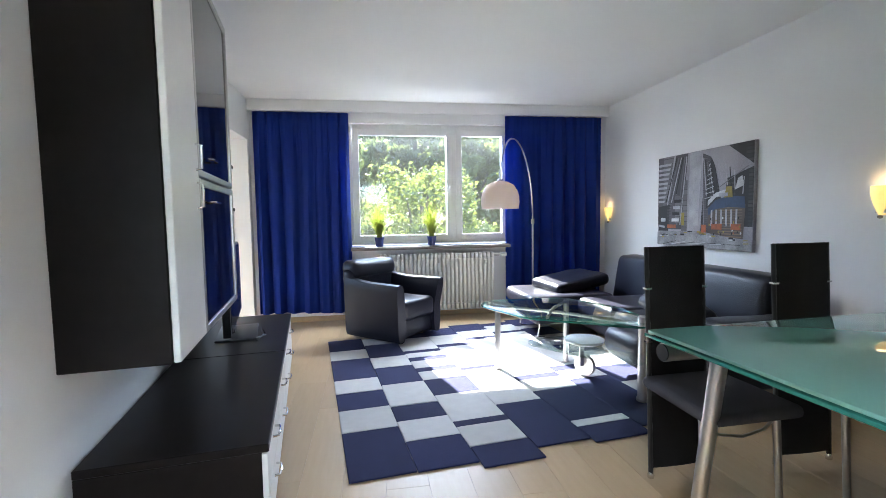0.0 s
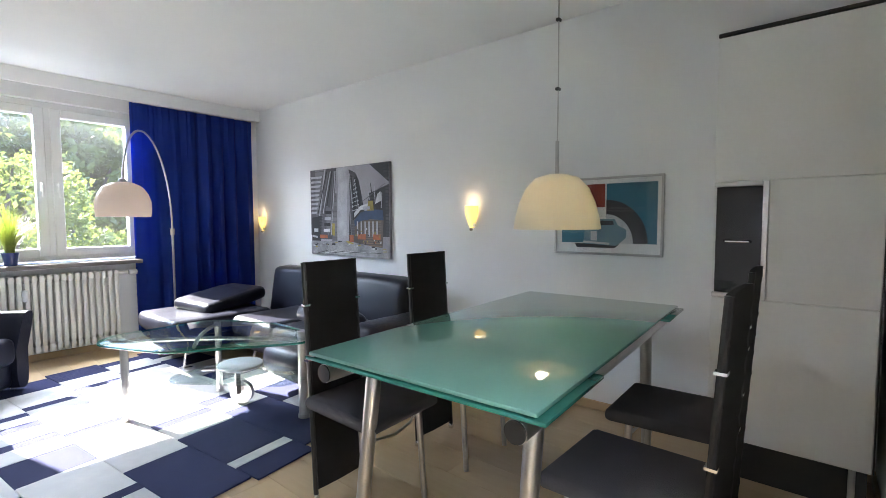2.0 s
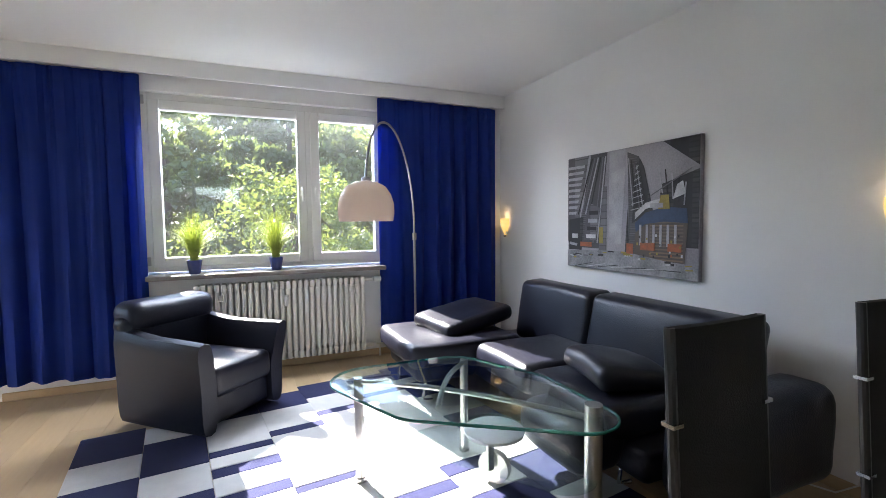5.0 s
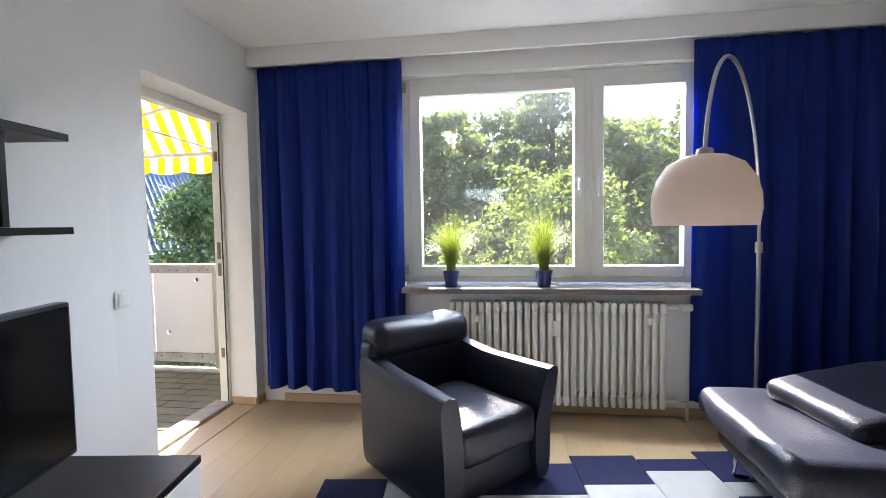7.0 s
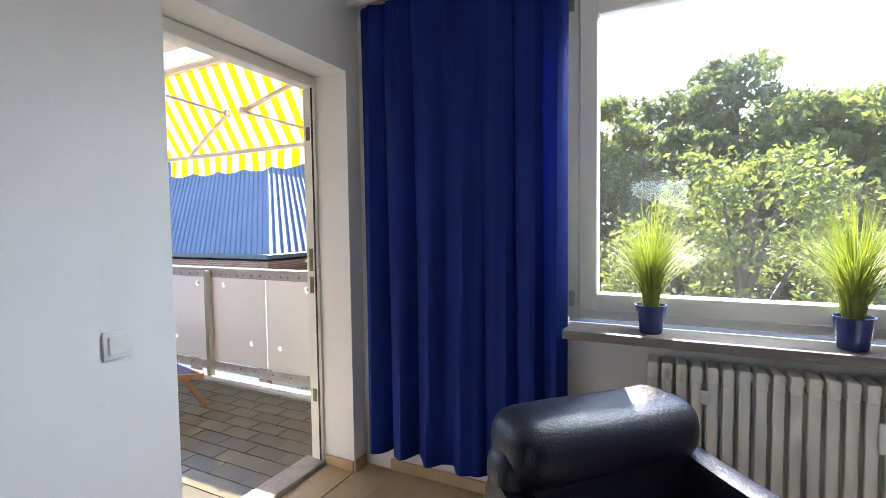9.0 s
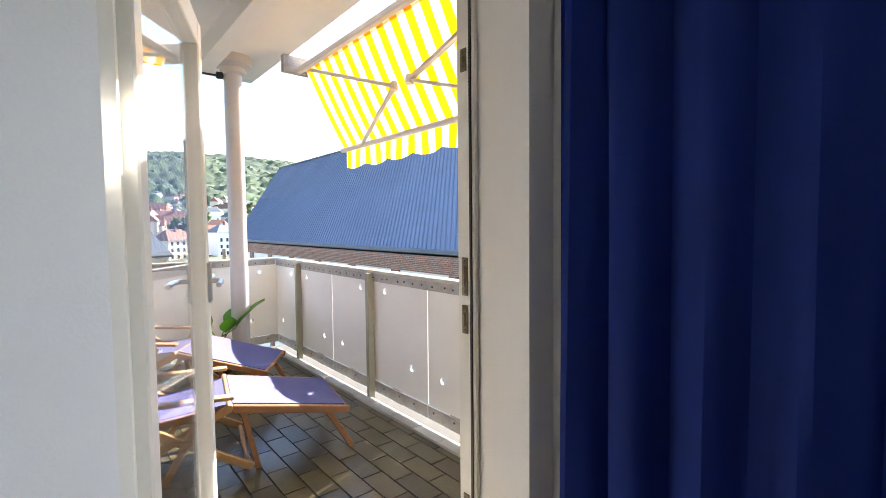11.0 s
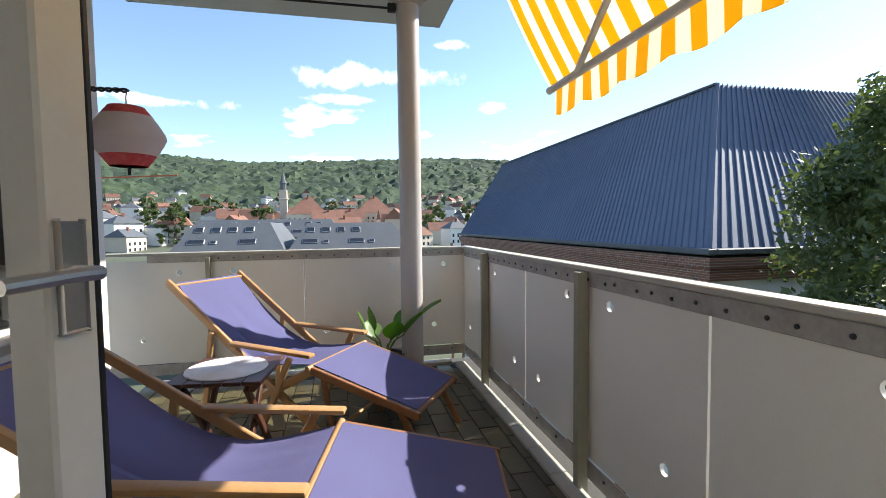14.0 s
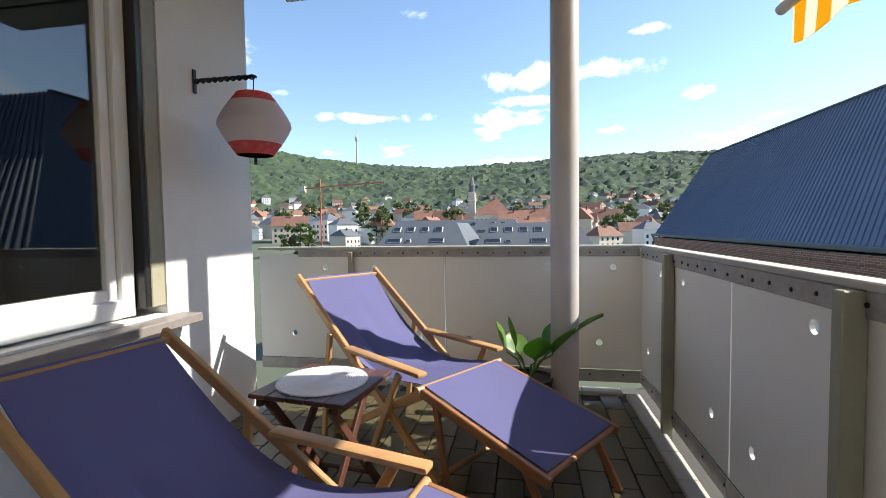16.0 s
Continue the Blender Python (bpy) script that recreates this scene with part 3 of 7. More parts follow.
def build_door():
    fr = tagged(new("door_frame"), "white balcony door frame with worn paint", kind="structure")
    x0, x1 = -0.272, -0.195
    for ya, yb in ((-1.128, -1.09), (-0.212, -0.192)):
        part("jamb", box(x0, x1, ya, yb, 0.0, 2.078, 0.004, 1), M["cream"], fr)
    part("head", box(x0, x1, -1.089, -0.213, 2.02, 2.077, 0.005, 1), M["cream"], fr)
    part("threshold", box(-0.32, -0.18, -1.128, -0.192, -0.012, 0.03, 0.006, 1), M["rail"], fr)
    part("inner_sill", box(-0.179, -0.002, -1.128, -0.192, -0.012, 0.004, 0.002, 1), M["plank"], fr)
    for z0, z1 in ((1.06, 1.18), (0.94, 1.03), (0.35, 0.42), (1.75, 1.82)):
        bm = box(-0.250, -0.224, -0.217, -0.211, z0, z1, 0.002, 1)
        box(-0.243, -0.231, -0.223, -0.2165, z0 + 0.025, z1 - 0.025, 0.002, 1, bm=bm)
        for k in range(2):
            bar((-0.237, -0.216, z0 + 0.012 + k * (z1 - z0 - 0.024)), (-0.237, -0.220, z0 + 0.012 + k * (z1 - z0 - 0.024)), 0.005, bm=bm)
        part("strike_plate", bm, M["tarnished"], fr, "tarnished brass strike plate")
    part("seal", box(-0.212, -0.204, -0.217, -0.211, 0.03, 2.02), M["black"], fr, "black rubber seal")
    # the leaf, swung out onto the balcony
    ang = math.degrees(math.atan2(-0.785 + 1.085, -1.075 + 0.262))
    leaf = thing("balcony_door", "open glazed white balcony door leaf", "door", pose(-0.262, -1.085, 0.03, 0, 0, ang))
    n = 0.875
    bm = box(0, 0.06, -0.03, 0.03, 0, 1.99, 0.005, 1)
    part("hinge_stile", bm, M["cream"], leaf)
    part("lock_stile", box(n - 0.07, n, -0.03, 0.03, 0, 1.99, 0.005, 1), M["cream"], leaf)
    part("bottom_rail", box(0.06, n - 0.07, -0.029, 0.029, 0, 0.12, 0.004, 1), M["cream"], leaf)
    part("top_rail", box(0.06, n - 0.07, -0.029, 0.029, 1.9, 1.99, 0.004, 1), M["cream"], leaf)
    part("seal", box(n, n + 0.010, -0.027, 0.024, 0.006, 1.984, 0.002, 1), M["black"], leaf, "black rubber seal")
    p = part("pane", box(0.055, n - 0.065, -0.004, 0.004, 0.11, 1.91), M["pane"], leaf)
    p.visible_shadow = False
    for s in (-1, 1):
        bm = box(n - 0.058, n - 0.024, s * 0.03, s * 0.038, 0.98, 1.12, 0.003, 1)
        bar((n - 0.04, s * 0.036, 1.055), (n - 0.04, s * 0.075, 1.055), 0.009, bm=bm)
        tube([(n - 0.04, s * 0.072, 1.055), (n - 0.08, s * 0.078, 1.056), (n - 0.16, s * 0.078, 1.052)], 0.009, bm=bm)
        part("handle", bm, M["steel"], leaf, "brushed steel lever handle")


build_room()
build_door()


def build_curtain(x0, x1, folds, label, seed):
    rows = []
    n = folds * 10
    for k in range(13):
        z = 2.40 - k / 12 * 2.29
        row = []
        for i in range(n + 1):
            u = i / n
            down = k / 12
            amp = (0.012 + 0.040 * down ** 0.6) * (0.72 + 0.28 * math.sin(5.3 * u + seed * 2))
            ph = 2 * math.pi * folds * u + 1.9 * math.sin(6 * u + seed) + 0.35 * math.sin(3 * down + 9 * u)
            y = -0.126 - 0.012 * down + amp * math.sin(ph) + (0.004 + 0.006 * down) * math.sin(2.3 * ph + k * 0.2) + 0.006 * (1 - down) ** 3 * math.sin(5 * ph)
            y = min(max(y, -0.18 - 0.035 * k / 12), -0.088) if k > 1 else min(max(y, -0.146), -0.09)
            zz = z + (0.012 * math.sin(5 * u + seed) if k == 12 else 0)
            row.append((x0 + (x1 - x0) * u + 0.008 * math.cos(ph), y, zz))
        rows.append(row)
    single("curtain", cloth(rows, 0.004), M["curtain"], label, "curtain", group="curtains at the window")


build_curtain(0.04, 1.085, 7, "royal blue floor-length curtain beside the balcony door", 0.4)
build_curtain(2.955, 4.20, 7, "royal blue floor-length curtain behind the arc lamp", 2.1)


def build_radiator():
    r = thing("radiator", "cream ribbed radiator under the window sill", "radiator")
    x0, x1, z0, z1 = 1.40, 2.79, 0.085, 0.768
    n = 28
    me = None
    for k in range(n):
        x = x0 + (x1 - x0) * (k + 0.5) / n
        if me is None:
            bm = box(-0.017, 0.017, -0.105, -0.085, 0.06, z1 - z0 - 0.05, 0.006, 2)
            box(-0.0175, 0.0175, -0.2 + 0.005, -0.185 + 0.01, 0.06, z1 - z0 - 0.05, 0.006, 2, bm=bm)
            box(-0.0195, 0.0195, -0.2, -0.085, z1 - z0 - 0.07, z1 - z0, 0.012, 2, bm=bm)
            box(-0.0195, 0.0195, -0.2, -0.085, 0, 0.07, 0.012, 2, bm=bm)
            me = mesh_of("rib", bm, M["cream"])
        ob = new("rib", me)
        ob.parent, ob.location = r, (x, 0, z0)
    for z in (z0 + 0.035, z1 - 0.035):
        part("header_pipe", bar((x0, -0.142, z), (x1 + 0.08, -0.142, z), 0.018), M["cream"], r)
    part("heat_meter", box(2.08, 2.12, -0.215, -0.2, 0.55, 0.65, 0.006, 2), M["white"], r, "white heat meter")
    for x in (1.58, 2.66):
        part("bracket", box(x, x + 0.035, -0.21, -0.2, 0.63, 0.68, 0.004, 1), M["cream"], r)
    part("valve", lathe([(0.0, 0), (0.024, 0.002), (0.027, 0.02), (0.024, 0.07), (0.0, 0.075)], 16, bmesh.new()), M["white"], r, "white thermostat knob").matrix_basis = pose(2.88, -0.142, z1 - 0.035, 0, 90, 0)
    for x in (1.5, 2.7):
        part("wall_bracket", box(x, x + 0.03, -0.14, -0.082, 0.1, 0.13), M["cream"], r)
    part("feed_pipe", tube([(2.9, -0.142, z0 + 0.035), (2.93, -0.142, z0 + 0.03), (2.935, -0.13, 0.0)], 0.01), M["cream"], r)


build_radiator()


def build_grass_pot(x, y, seed):
    rnd = random.Random(seed)
    pot = thing("grass_plant", "yellow-green ornamental grass in a blue pot on the sill", "plant", pose(x, y, 0.858), group="grass pots on the sill")
    part("pot", lathe([(0.038, 0), (0.042, 0.004), (0.057, 0.105), (0.060, 0.112), (0.054, 0.112), (0.04, 0.02)], 24), M["blue_pot"], pot)
    part("soil", lathe([(0.001, 0.09), (0.05, 0.092), (0.05, 0.085), (0.001, 0.084)], 16), M["bark"], pot)
    bm = bmesh.new()
    for k in range(420):
        a, lean = rnd.uniform(0, 2 * math.pi), rnd.random() ** 0.75
        h, r0 = rnd.uniform(0.38, 0.50) * (1 - 0.30 * lean), rnd.uniform(0, 0.03)
        out = 0.02 + 0.24 * lean
        w = 0.0030
        prev = None
        for s in range(6):
            u = s / 5
            rr = r0 + out * u ** 1.9
            z = 0.09 + h * (u - 0.28 * lean * u ** 3)
            p = Vector((rr * math.cos(a), rr * math.sin(a), z))
            q = Vector((-math.sin(a), math.cos(a), 0)) * w * (1.1 - u)
            pair = (bm.verts.new(p - q), bm.verts.new(p + q))
            if prev:
                bm.faces.new((prev[0], prev[1], pair[1], pair[0]))
            prev = pair
    part("grass_tuft", bm, M["grass"], pot, "thin yellow-green grass blades")


build_grass_pot(1.414, -0.11, 1)
build_grass_pot(2.037, -0.11, 2)


# ---- furniture of the long wall ----
def build_sideboard():
    for s0, s1 in ((0.40, 1.52), (1.524, 2.70)):
        unit = thing("sideboard", "low white sideboard with a dark wenge top", "sideboard", WALL, group="low sideboards on the long wall")
        part("top", box(0.02, 0.60, -s1, -s0, 0.395, 0.425, 0.003, 1), M["wenge"], unit, "dark wenge top")
        part("carcass", box(0.02, 0.575, -s1 + 0.002, -s0 - 0.002, 0.06, 0.394, 0.002, 1), M["wenge"], unit)
        part("plinth", box(0.06, 0.54, -s1 + 0.02, -s0 - 0.02, 0.0, 0.06), M["black"], unit)
        n = 2
        for k in range(n):
            a, b = -s1 + (s1 - s0) * k / n + 0.004, -s1 + (s1 - s0) * (k + 1) / n - 0.004
            for z0, z1 in ((0.075, 0.225), (0.231, 0.388)):
                d = part("drawer", box(0.575, 0.595, a, b, z0, z1, 0.002, 1), M["white"], unit, "white drawer front")
                c, z = (a + b) / 2, z1 - 0.05
                part("handle", tube([(0.594, c - 0.05, z), (0.615, c - 0.045, z), (0.62, c, z), (0.615, c + 0.045, z), (0.594, c + 0.05, z)], 0.005), M["chrome"], d, "chrome bow handle")


def build_wall_cabinet():
    c = thing("wall_cabinet", "hanging cabinet with wenge sides and glass doors", "cabinet", WALL)
    s0, s1, z0, z1 = 1.44, 2.70, 0.735, 2.28
    part("body", box(0.002, 0.32, -s1, -s0, z0, z1, 0.003, 1), M["wenge"], c)
    part("white_door", box(0.322, 0.345, -s1 + 0.004, -s1 + 0.40, z0 + 0.004, z1 - 0.004, 0.003, 1), M["white"], c, "plain white door")
    a, b = -s1 + 0.404, -s0 - 0.004
    for y0, y1, zz0, zz1 in ((a, b, z0 + 0.004, 1.372), (a, b, 1.38, z1 - 0.004)):
        d = thing_door = part("glass_door", box(0.322, 0.338, y0 + 0.03, y1 - 0.03, zz0 + 0.03, zz1 - 0.03), M["dark_gloss"], c, "dark reflecting glass door")
        bm = box(0.322, 0.346, y0, y0 + 0.03, zz0, zz1, 0.003, 1)
        box(0.322, 0.346, y1 - 0.03, y1, zz0, zz1, 0.003, 1, bm=bm)
        box(0.322, 0.346, y0 + 0.03, y1 - 0.03, zz0, zz0 + 0.03, 0.003, 1, bm=bm)
        box(0.322, 0.346, y0 + 0.03, y1 - 0.03, zz1 - 0.03, zz1, 0.003, 1, bm=bm)
        part("frame", bm, M["steel"], d, "silver door frame")
        zc = zz1 - 0.09 if zz0 < 1 else zz0 + 0.09
        part("handle", tube([(0.345, y0 + 0.2, zc), (0.366, y0 + 0.21, zc), (0.368, y0 + 0.27, zc), (0.366, y0 + 0.33, zc), (0.345, y0 + 0.34, zc)], 0.005), M["chrome"], d, "chrome bow handle")
    for zc in (1.30, 1.45):
        part("handle", tube([(0.345, -s1 + 0.36, zc - 0.05), (0.366, -s1 + 0.36, zc - 0.045), (0.366, -s1 + 0.36, zc + 0.045), (0.345, -s1 + 0.36, zc + 0.05)], 0.005), M["chrome"], c, "chrome bow handle")


def build_wall_shelf():
    s = thing("wall_shelf", "dark wenge wall shelf with two boards", "shelf", WALL)
    part("top_board", box(0.002, 0.22, -1.43, -0.47, 1.592, 1.617, 0.002, 1), M["wenge"], s)
    part("bottom_board", box(0.002, 0.22, -1.43, -0.47, 1.267, 1.292, 0.002, 1), M["wenge"], s)
    part("divider", box(0.002, 0.19, -0.70, -0.675, 1.293, 1.591, 0.002, 1), M["wenge"], s)
    part("divider", box(0.002, 0.19, -1.42, -1.395, 1.293, 1.591, 0.002, 1), M["wenge"], s)
    part("back_panel", box(0.002, 0.012, -1.39, -0.705, 1.294, 1.590), M["wenge"], s)


def build_television():
    t = thing("television", "black flat television on the sideboard", "television", WALL @ pose(0.26, -0.99, 0.425, 0, 0, 4))
    part("housing", box(-0.035, 0.012, -0.46, 0.46, 0.08, 0.612, 0.008, 2), M["black"], t)
    part("screen", box(0.0125, 0.016, -0.445, 0.445, 0.10, 0.597, 0.001, 1), M["screen"], t, "dark screen")
    part("neck", box(-0.03, 0.0, -0.05, 0.05, 0.015, 0.1, 0.005, 1), M["black"], t)
    part("foot", box(-0.11, 0.14, -0.22, 0.22, 0.0, 0.016, 0.006, 2), M["black"], t, "black glass foot")
    c = single("cable", tube([(0.42, -1.25, 0.432), (0.45, -1.15, 0.45), (0.43, -1.05, 0.47), (0.46, -1.1, 0.432), (0.4, -1.2, 0.432)], 0.005), M["black"], "black loose cable lying on the sideboard", "cable", WALL)


M["dark_gloss"] = surface("dark_glass_front", (0.010, 0.011, 0.014), 0.03, bump=0, spec=0.5)
build_sideboard()
build_wall_cabinet()
build_wall_shelf()
build_television()
sw = thing("light_switch", "square white light switch beside the balcony door", "switch", pose(0, -1.312, 0.952))
part("plate", box(0.001, 0.01, -0.041, 0.041, -0.041, 0.041, 0.003, 2), M["white"], sw)
part("rocker", box(0.0105, 0.015, -0.028, 0.028, -0.028, 0.028, 0.002, 1), M["white"], sw)


# ---- rug ----
def build_rug():
    rug = thing("rug", "patchwork wool rug in navy and off-white", "rug", pose(0.86, -0.92, 0.0, 0, 0, 7.1))
    rnd = random.Random(4)
    # each strip: its sides, its far end, and its patches (n navy, e off-white) with their near ends
    strips = (
        (0.0, 0.318, -0.16, "n.53 e.80 n1.29 e1.555 n1.84 e2.145 n2.63"),
        (0.32, 0.628, -0.20, "e.42 n.82 e1.10 n1.48 e1.87 n2.09 e2.34 n2.64"),
        (0.63, 0.958, -0.12, "n.30 e.72 n.79 e.92 n1.02 e1.20 n1.29 e1.47 n1.78 e2.19 n2.26 e2.49 n2.70"),
        # long off-white runs here put the sun pool's glare into the pattern
        (0.96, 1.278, -0.02, "n.30 e.62 n.70 e1.30 n1.36 e2.04 n2.60"),
        (1.28, 1.628, 0.06, "n.22 e.48 n.55 e1.05 e1.62 n1.70 e1.92 n2.39 e2.466 n2.645"),
        (1.63, 1.958, 0.02, "n.10 e.35 n.42 e.95 e1.50 n1.60 e1.80 n2.56"),
        (1.96, 2.30, 0.10, "n.20 e.32 n.62 e.98 n1.22 e1.62 n1.95 e2.12 n2.50"))
    for x0, x1, y, text in strips:
        for word in text.split():
            e = -float(word[1:])
            edge = rnd.uniform(-0.006, 0.006)
            part("patch", box(x0, x1, e + 0.001 + min(edge, 0), y - max(edge, 0), 0.001, 0.011 + rnd.uniform(0, 0.0015), 0.003, 1), M["navy"] if word[0] == "n" else M["ecru"], rug)
            y = e


build_rug()


# ---- seating ----
def build_armchair():
    a = thing("armchair", "black leather tub armchair in the sun", "armchair", pose(1.523, -0.943, 0, 0, 0, 47))
    # local: front is -y
    part("base", box(-0.25, 0.25, -0.30, 0.30, 0.05, 0.25, 0.03, 3), M["leather"], a)
    seat = box(-0.235, 0.235, -0.345, 0.22, 0.22, 0.41, 0.05, 4)
    part("seat_cushion", plump(seat, amount=0.010, seed=3), M["leather"], a)
    for s in (-1, 1):
        rows = []
        for k in range(15):
            v = k / 14
            y = -0.34 + 0.68 * v
            top = 0.595 + 0.01 * v + 0.10 * max(0, v - 0.55) ** 1.2
            flare = 0.055 * (1 - v) ** 2 + 0.02
            ring = []
            for c in range(16):
                th = 2 * math.pi * c / 16
                w, hh = 0.055 + 0.01 * math.sin(3 * v), top / 2 - 0.02
                px = math.copysign(abs(math.cos(th)) ** 0.55, math.cos(th)) * w
                pz = math.copysign(abs(math.sin(th)) ** 0.45, math.sin(th)) * hh
                z = 0.03 + hh + pz
                ring.append((s * (0.285 + px + flare * max(0, (z - 0.3)) * 2.2), y - 0.05 * max(0, z - 0.3) * (1 - v) * 2, z))
            rows.append(ring)
        bm = bmesh.new()
        vs = [[bm.verts.new(p) for p in ring] for ring in rows]
        for p, q in zip(vs, vs[1:]):
            for c in range(16):
                bm.faces.new((p[c], p[(c + 1) % 16], q[(c + 1) % 16], q[c]))
        bm.faces.new(vs[0])
        bm.faces.new(vs[-1][::-1])
        bmesh.ops.recalc_face_normals(bm, faces=bm.faces[:])
        part("armrest", bm, M["leather"], a, "broad rolled leather arm")
    back = box(-0.335, 0.335, 0.20, 0.36, 0.03, 0.70, 0.06, 4)
    for v in back.verts:
        v.co.y += 0.10 * max(0, v.co.z - 0.3)
    part("backrest", plump(back, amount=0.006, seed=8), M["leather"], a)
    roll = box(-0.31, 0.31, 0.16, 0.40, 0.60, 0.775, 0.075, 5)
    for v in roll.verts:
        v.co.y += 0.12 * max(0, v.co.z - 0.4)
    part("headroll", plump(roll, amount=0.008, seed=5), M["leather"], a)
    for x in (-0.27, 0.27):
        for y in (-0.28, 0.28):
            part("foot", bar((x, y, 0.012), (x, y, 0.06), 0.018), M["chrome"], a)


def build_sofa():
    s = thing("sofa", "black leather corner sofa with chaise end", "sofa")
    # frame along the east wall
    part("frame", box(3.30, 4.08, -2.93, -0.72, 0.13, 0.27, 0.04, 3), M["leather"], s)
    part("chaise_base", box(2.84, 3.32, -1.42, -0.74, 0.14, 0.30, 0.06, 3), M["leather"], s)
    ch = box(2.76, 3.62, -1.52, -0.70, 0.28, 0.435, 0.055, 4)
    part("chaise_cushion", plump(ch, amount=0.012, seed=1), M["leather"], s)
    mid = box(3.22, 3.90, -2.16, -1.525, 0.26, 0.43, 0.055, 4)
    part("seat_cushion", plump(mid, amount=0.012, seed=2), M["leather"], s)
    rgt = box(3.22, 3.90, -2.80, -2.165, 0.26, 0.43, 0.055, 4)
    part("seat_cushion", plump(rgt, amount=0.012, seed=6), M["leather"], s)
    for y0, y1, sd in ((-2.93, -1.90, 3), (-1.895, -1.06, 4)):
        b = box(3.84, 4.06, y0, y1, 0.30, 0.775, 0.055, 4)
        for v in b.verts:
            v.co.x += 0.16 * max(0, v.co.z - 0.4) - 0.05 * max(0, 0.55 - v.co.z)
        part("back_cushion", plump(b, amount=0.012, seed=sd), M["leather"], s)
    arm = box(3.34, 4.16, -3.20, -2.935, 0.10, 0.54, 0.08, 4)
    part("armrest", plump(arm, amount=0.008, seed=7), M["leather"], s)
    front = box(3.05, 3.36, -2.80, -2.30, 0.13, 0.36, 0.09, 4)
    part("footrest_roll", plump(front, amount=0.008, seed=11), M["leather"], s)
    for x, y in ((2.92, -0.82), (2.92, -1.36), (3.4, -2.7), (3.95, -2.7), (3.95, -0.85), (3.4, -1.6)):
        part("leg", tube([(x, y, 0.14), (x - 0.02, y, 0.02), (x + 0.05, y, 0.008)], 0.011), M["chrome"], s, "chrome sled foot")
    for (x, y, z, rx, ry, rz, w, d), sd in zip(((3.38, -1.02, 0.50, 4, -8, 12, 0.66, 0.5), (3.55, -2.50, 0.49, 4, 8, -10, 0.42, 0.42)), (21, 23)):
        c = box(-w / 2, w / 2, -d / 2, d / 2, -0.06, 0.06, 0.055, 4)
        single("leather_pillow", plump(c, amount=0.016, seed=sd), M["leather"], "soft black leather pillow on the sofa", "pillow", pose(x, y, z, rx, ry, rz), group="pillows on the sofa")


build_armchair()
build_sofa()


# ---- coffee table ----
def rounded(corners, seg=14):
    """The outline round three or more discs (x, y, r), in order."""
    out = []
    n = len(corners)
    for k in range(n):
        (ax, ay, ar), (bx, by, br), (cx, cy, cr) = corners[k - 1], corners[k], corners[(k + 1) % n]
        a0 = math.atan2(by - ay, bx - ax) - math.pi / 2
        a1 = math.atan2(cy - by, cx - bx) - math.pi / 2
        while a1 < a0:
            a1 += 2 * math.pi
        for i in range(seg + 1):
            a = a0 + (a1 - a0) * i / seg
            out.append((bx + br * math.cos(a), by + br * math.sin(a)))
    return out


def build_coffee_table():
    t = thing("coffee_table", "glass coffee table with steel legs on the rug", "table")
    top = rounded([(2.33, -2.24, 0.2), (2.47, -2.58, 0.2), (2.92, -2.95, 0.15), (2.90, -2.55, 0.17), (2.74, -2.22, 0.17)])
    g = part("glass_top", slab(top, 0.518, 0.53, bevel=0.002), M["table_glass"], t, "clear glass top")
    part("glass_rim", tube([(x, y, 0.524) for x, y in top + top[:1]], 0.0062, 6), M["glass_edge"], t, "green polished glass edge")
    low = rounded([(2.55, -2.42, 0.12), (2.90, -2.88, 0.14), (2.86, -2.40, 0.14)])
    part("glass_shelf", slab(low, 0.262, 0.272, bevel=0.002), M["table_glass"], t, "clear glass shelf")
    for n, (x, y) in enumerate(((2.27, -2.16), (2.86, -2.10), (3.0, -2.95))):
        r = 0.022 if n < 2 else 0.034
        part("leg", bar((x, y, 0.013), (x, y, 0.517 if n < 2 else 0.555), r, seg=20), M["steel"], t)
        part("glide", bar((x, y, 0.012), (x, y, 0.03), r + 0.006, seg=20), M["steel"], t)
    arc = [(2.27 + 0.73 * u, -2.16 - 0.79 * u + 0.10 * math.sin(math.pi * u), 0.498) for u in [k / 10 for k in range(11)]]
    part("beam", tube(arc, 0.012), M["steel"], t)
    arc = [(2.86 - 0.36 * u, -2.10 - 0.5 * u + 0.06 * math.sin(math.pi * u), 0.498) for u in [k / 8 for k in range(9)]]
    part("beam", tube(arc, 0.012), M["steel"], t)
    part("swivel_tray", lathe([(0.001, 0), (0.11, 0.001), (0.135, 0.012), (0.14, 0.028), (0.13, 0.034), (0.001, 0.036)], 36, centre=(2.82, -2.50, 0.274)), M["mat"], t, "white round swivel tray")
    w = bar((2.84, -2.45, 0.09), (2.87, -2.43, 0.09), 0.078, seg=28)
    wheel = part("wheel", w, M["steel"], t, "grey caster wheel")
    part("fork", box(2.80, 2.835, -2.475, -2.455, 0.09, 0.262, 0.004, 1), M["steel"], t)


build_coffee_table()


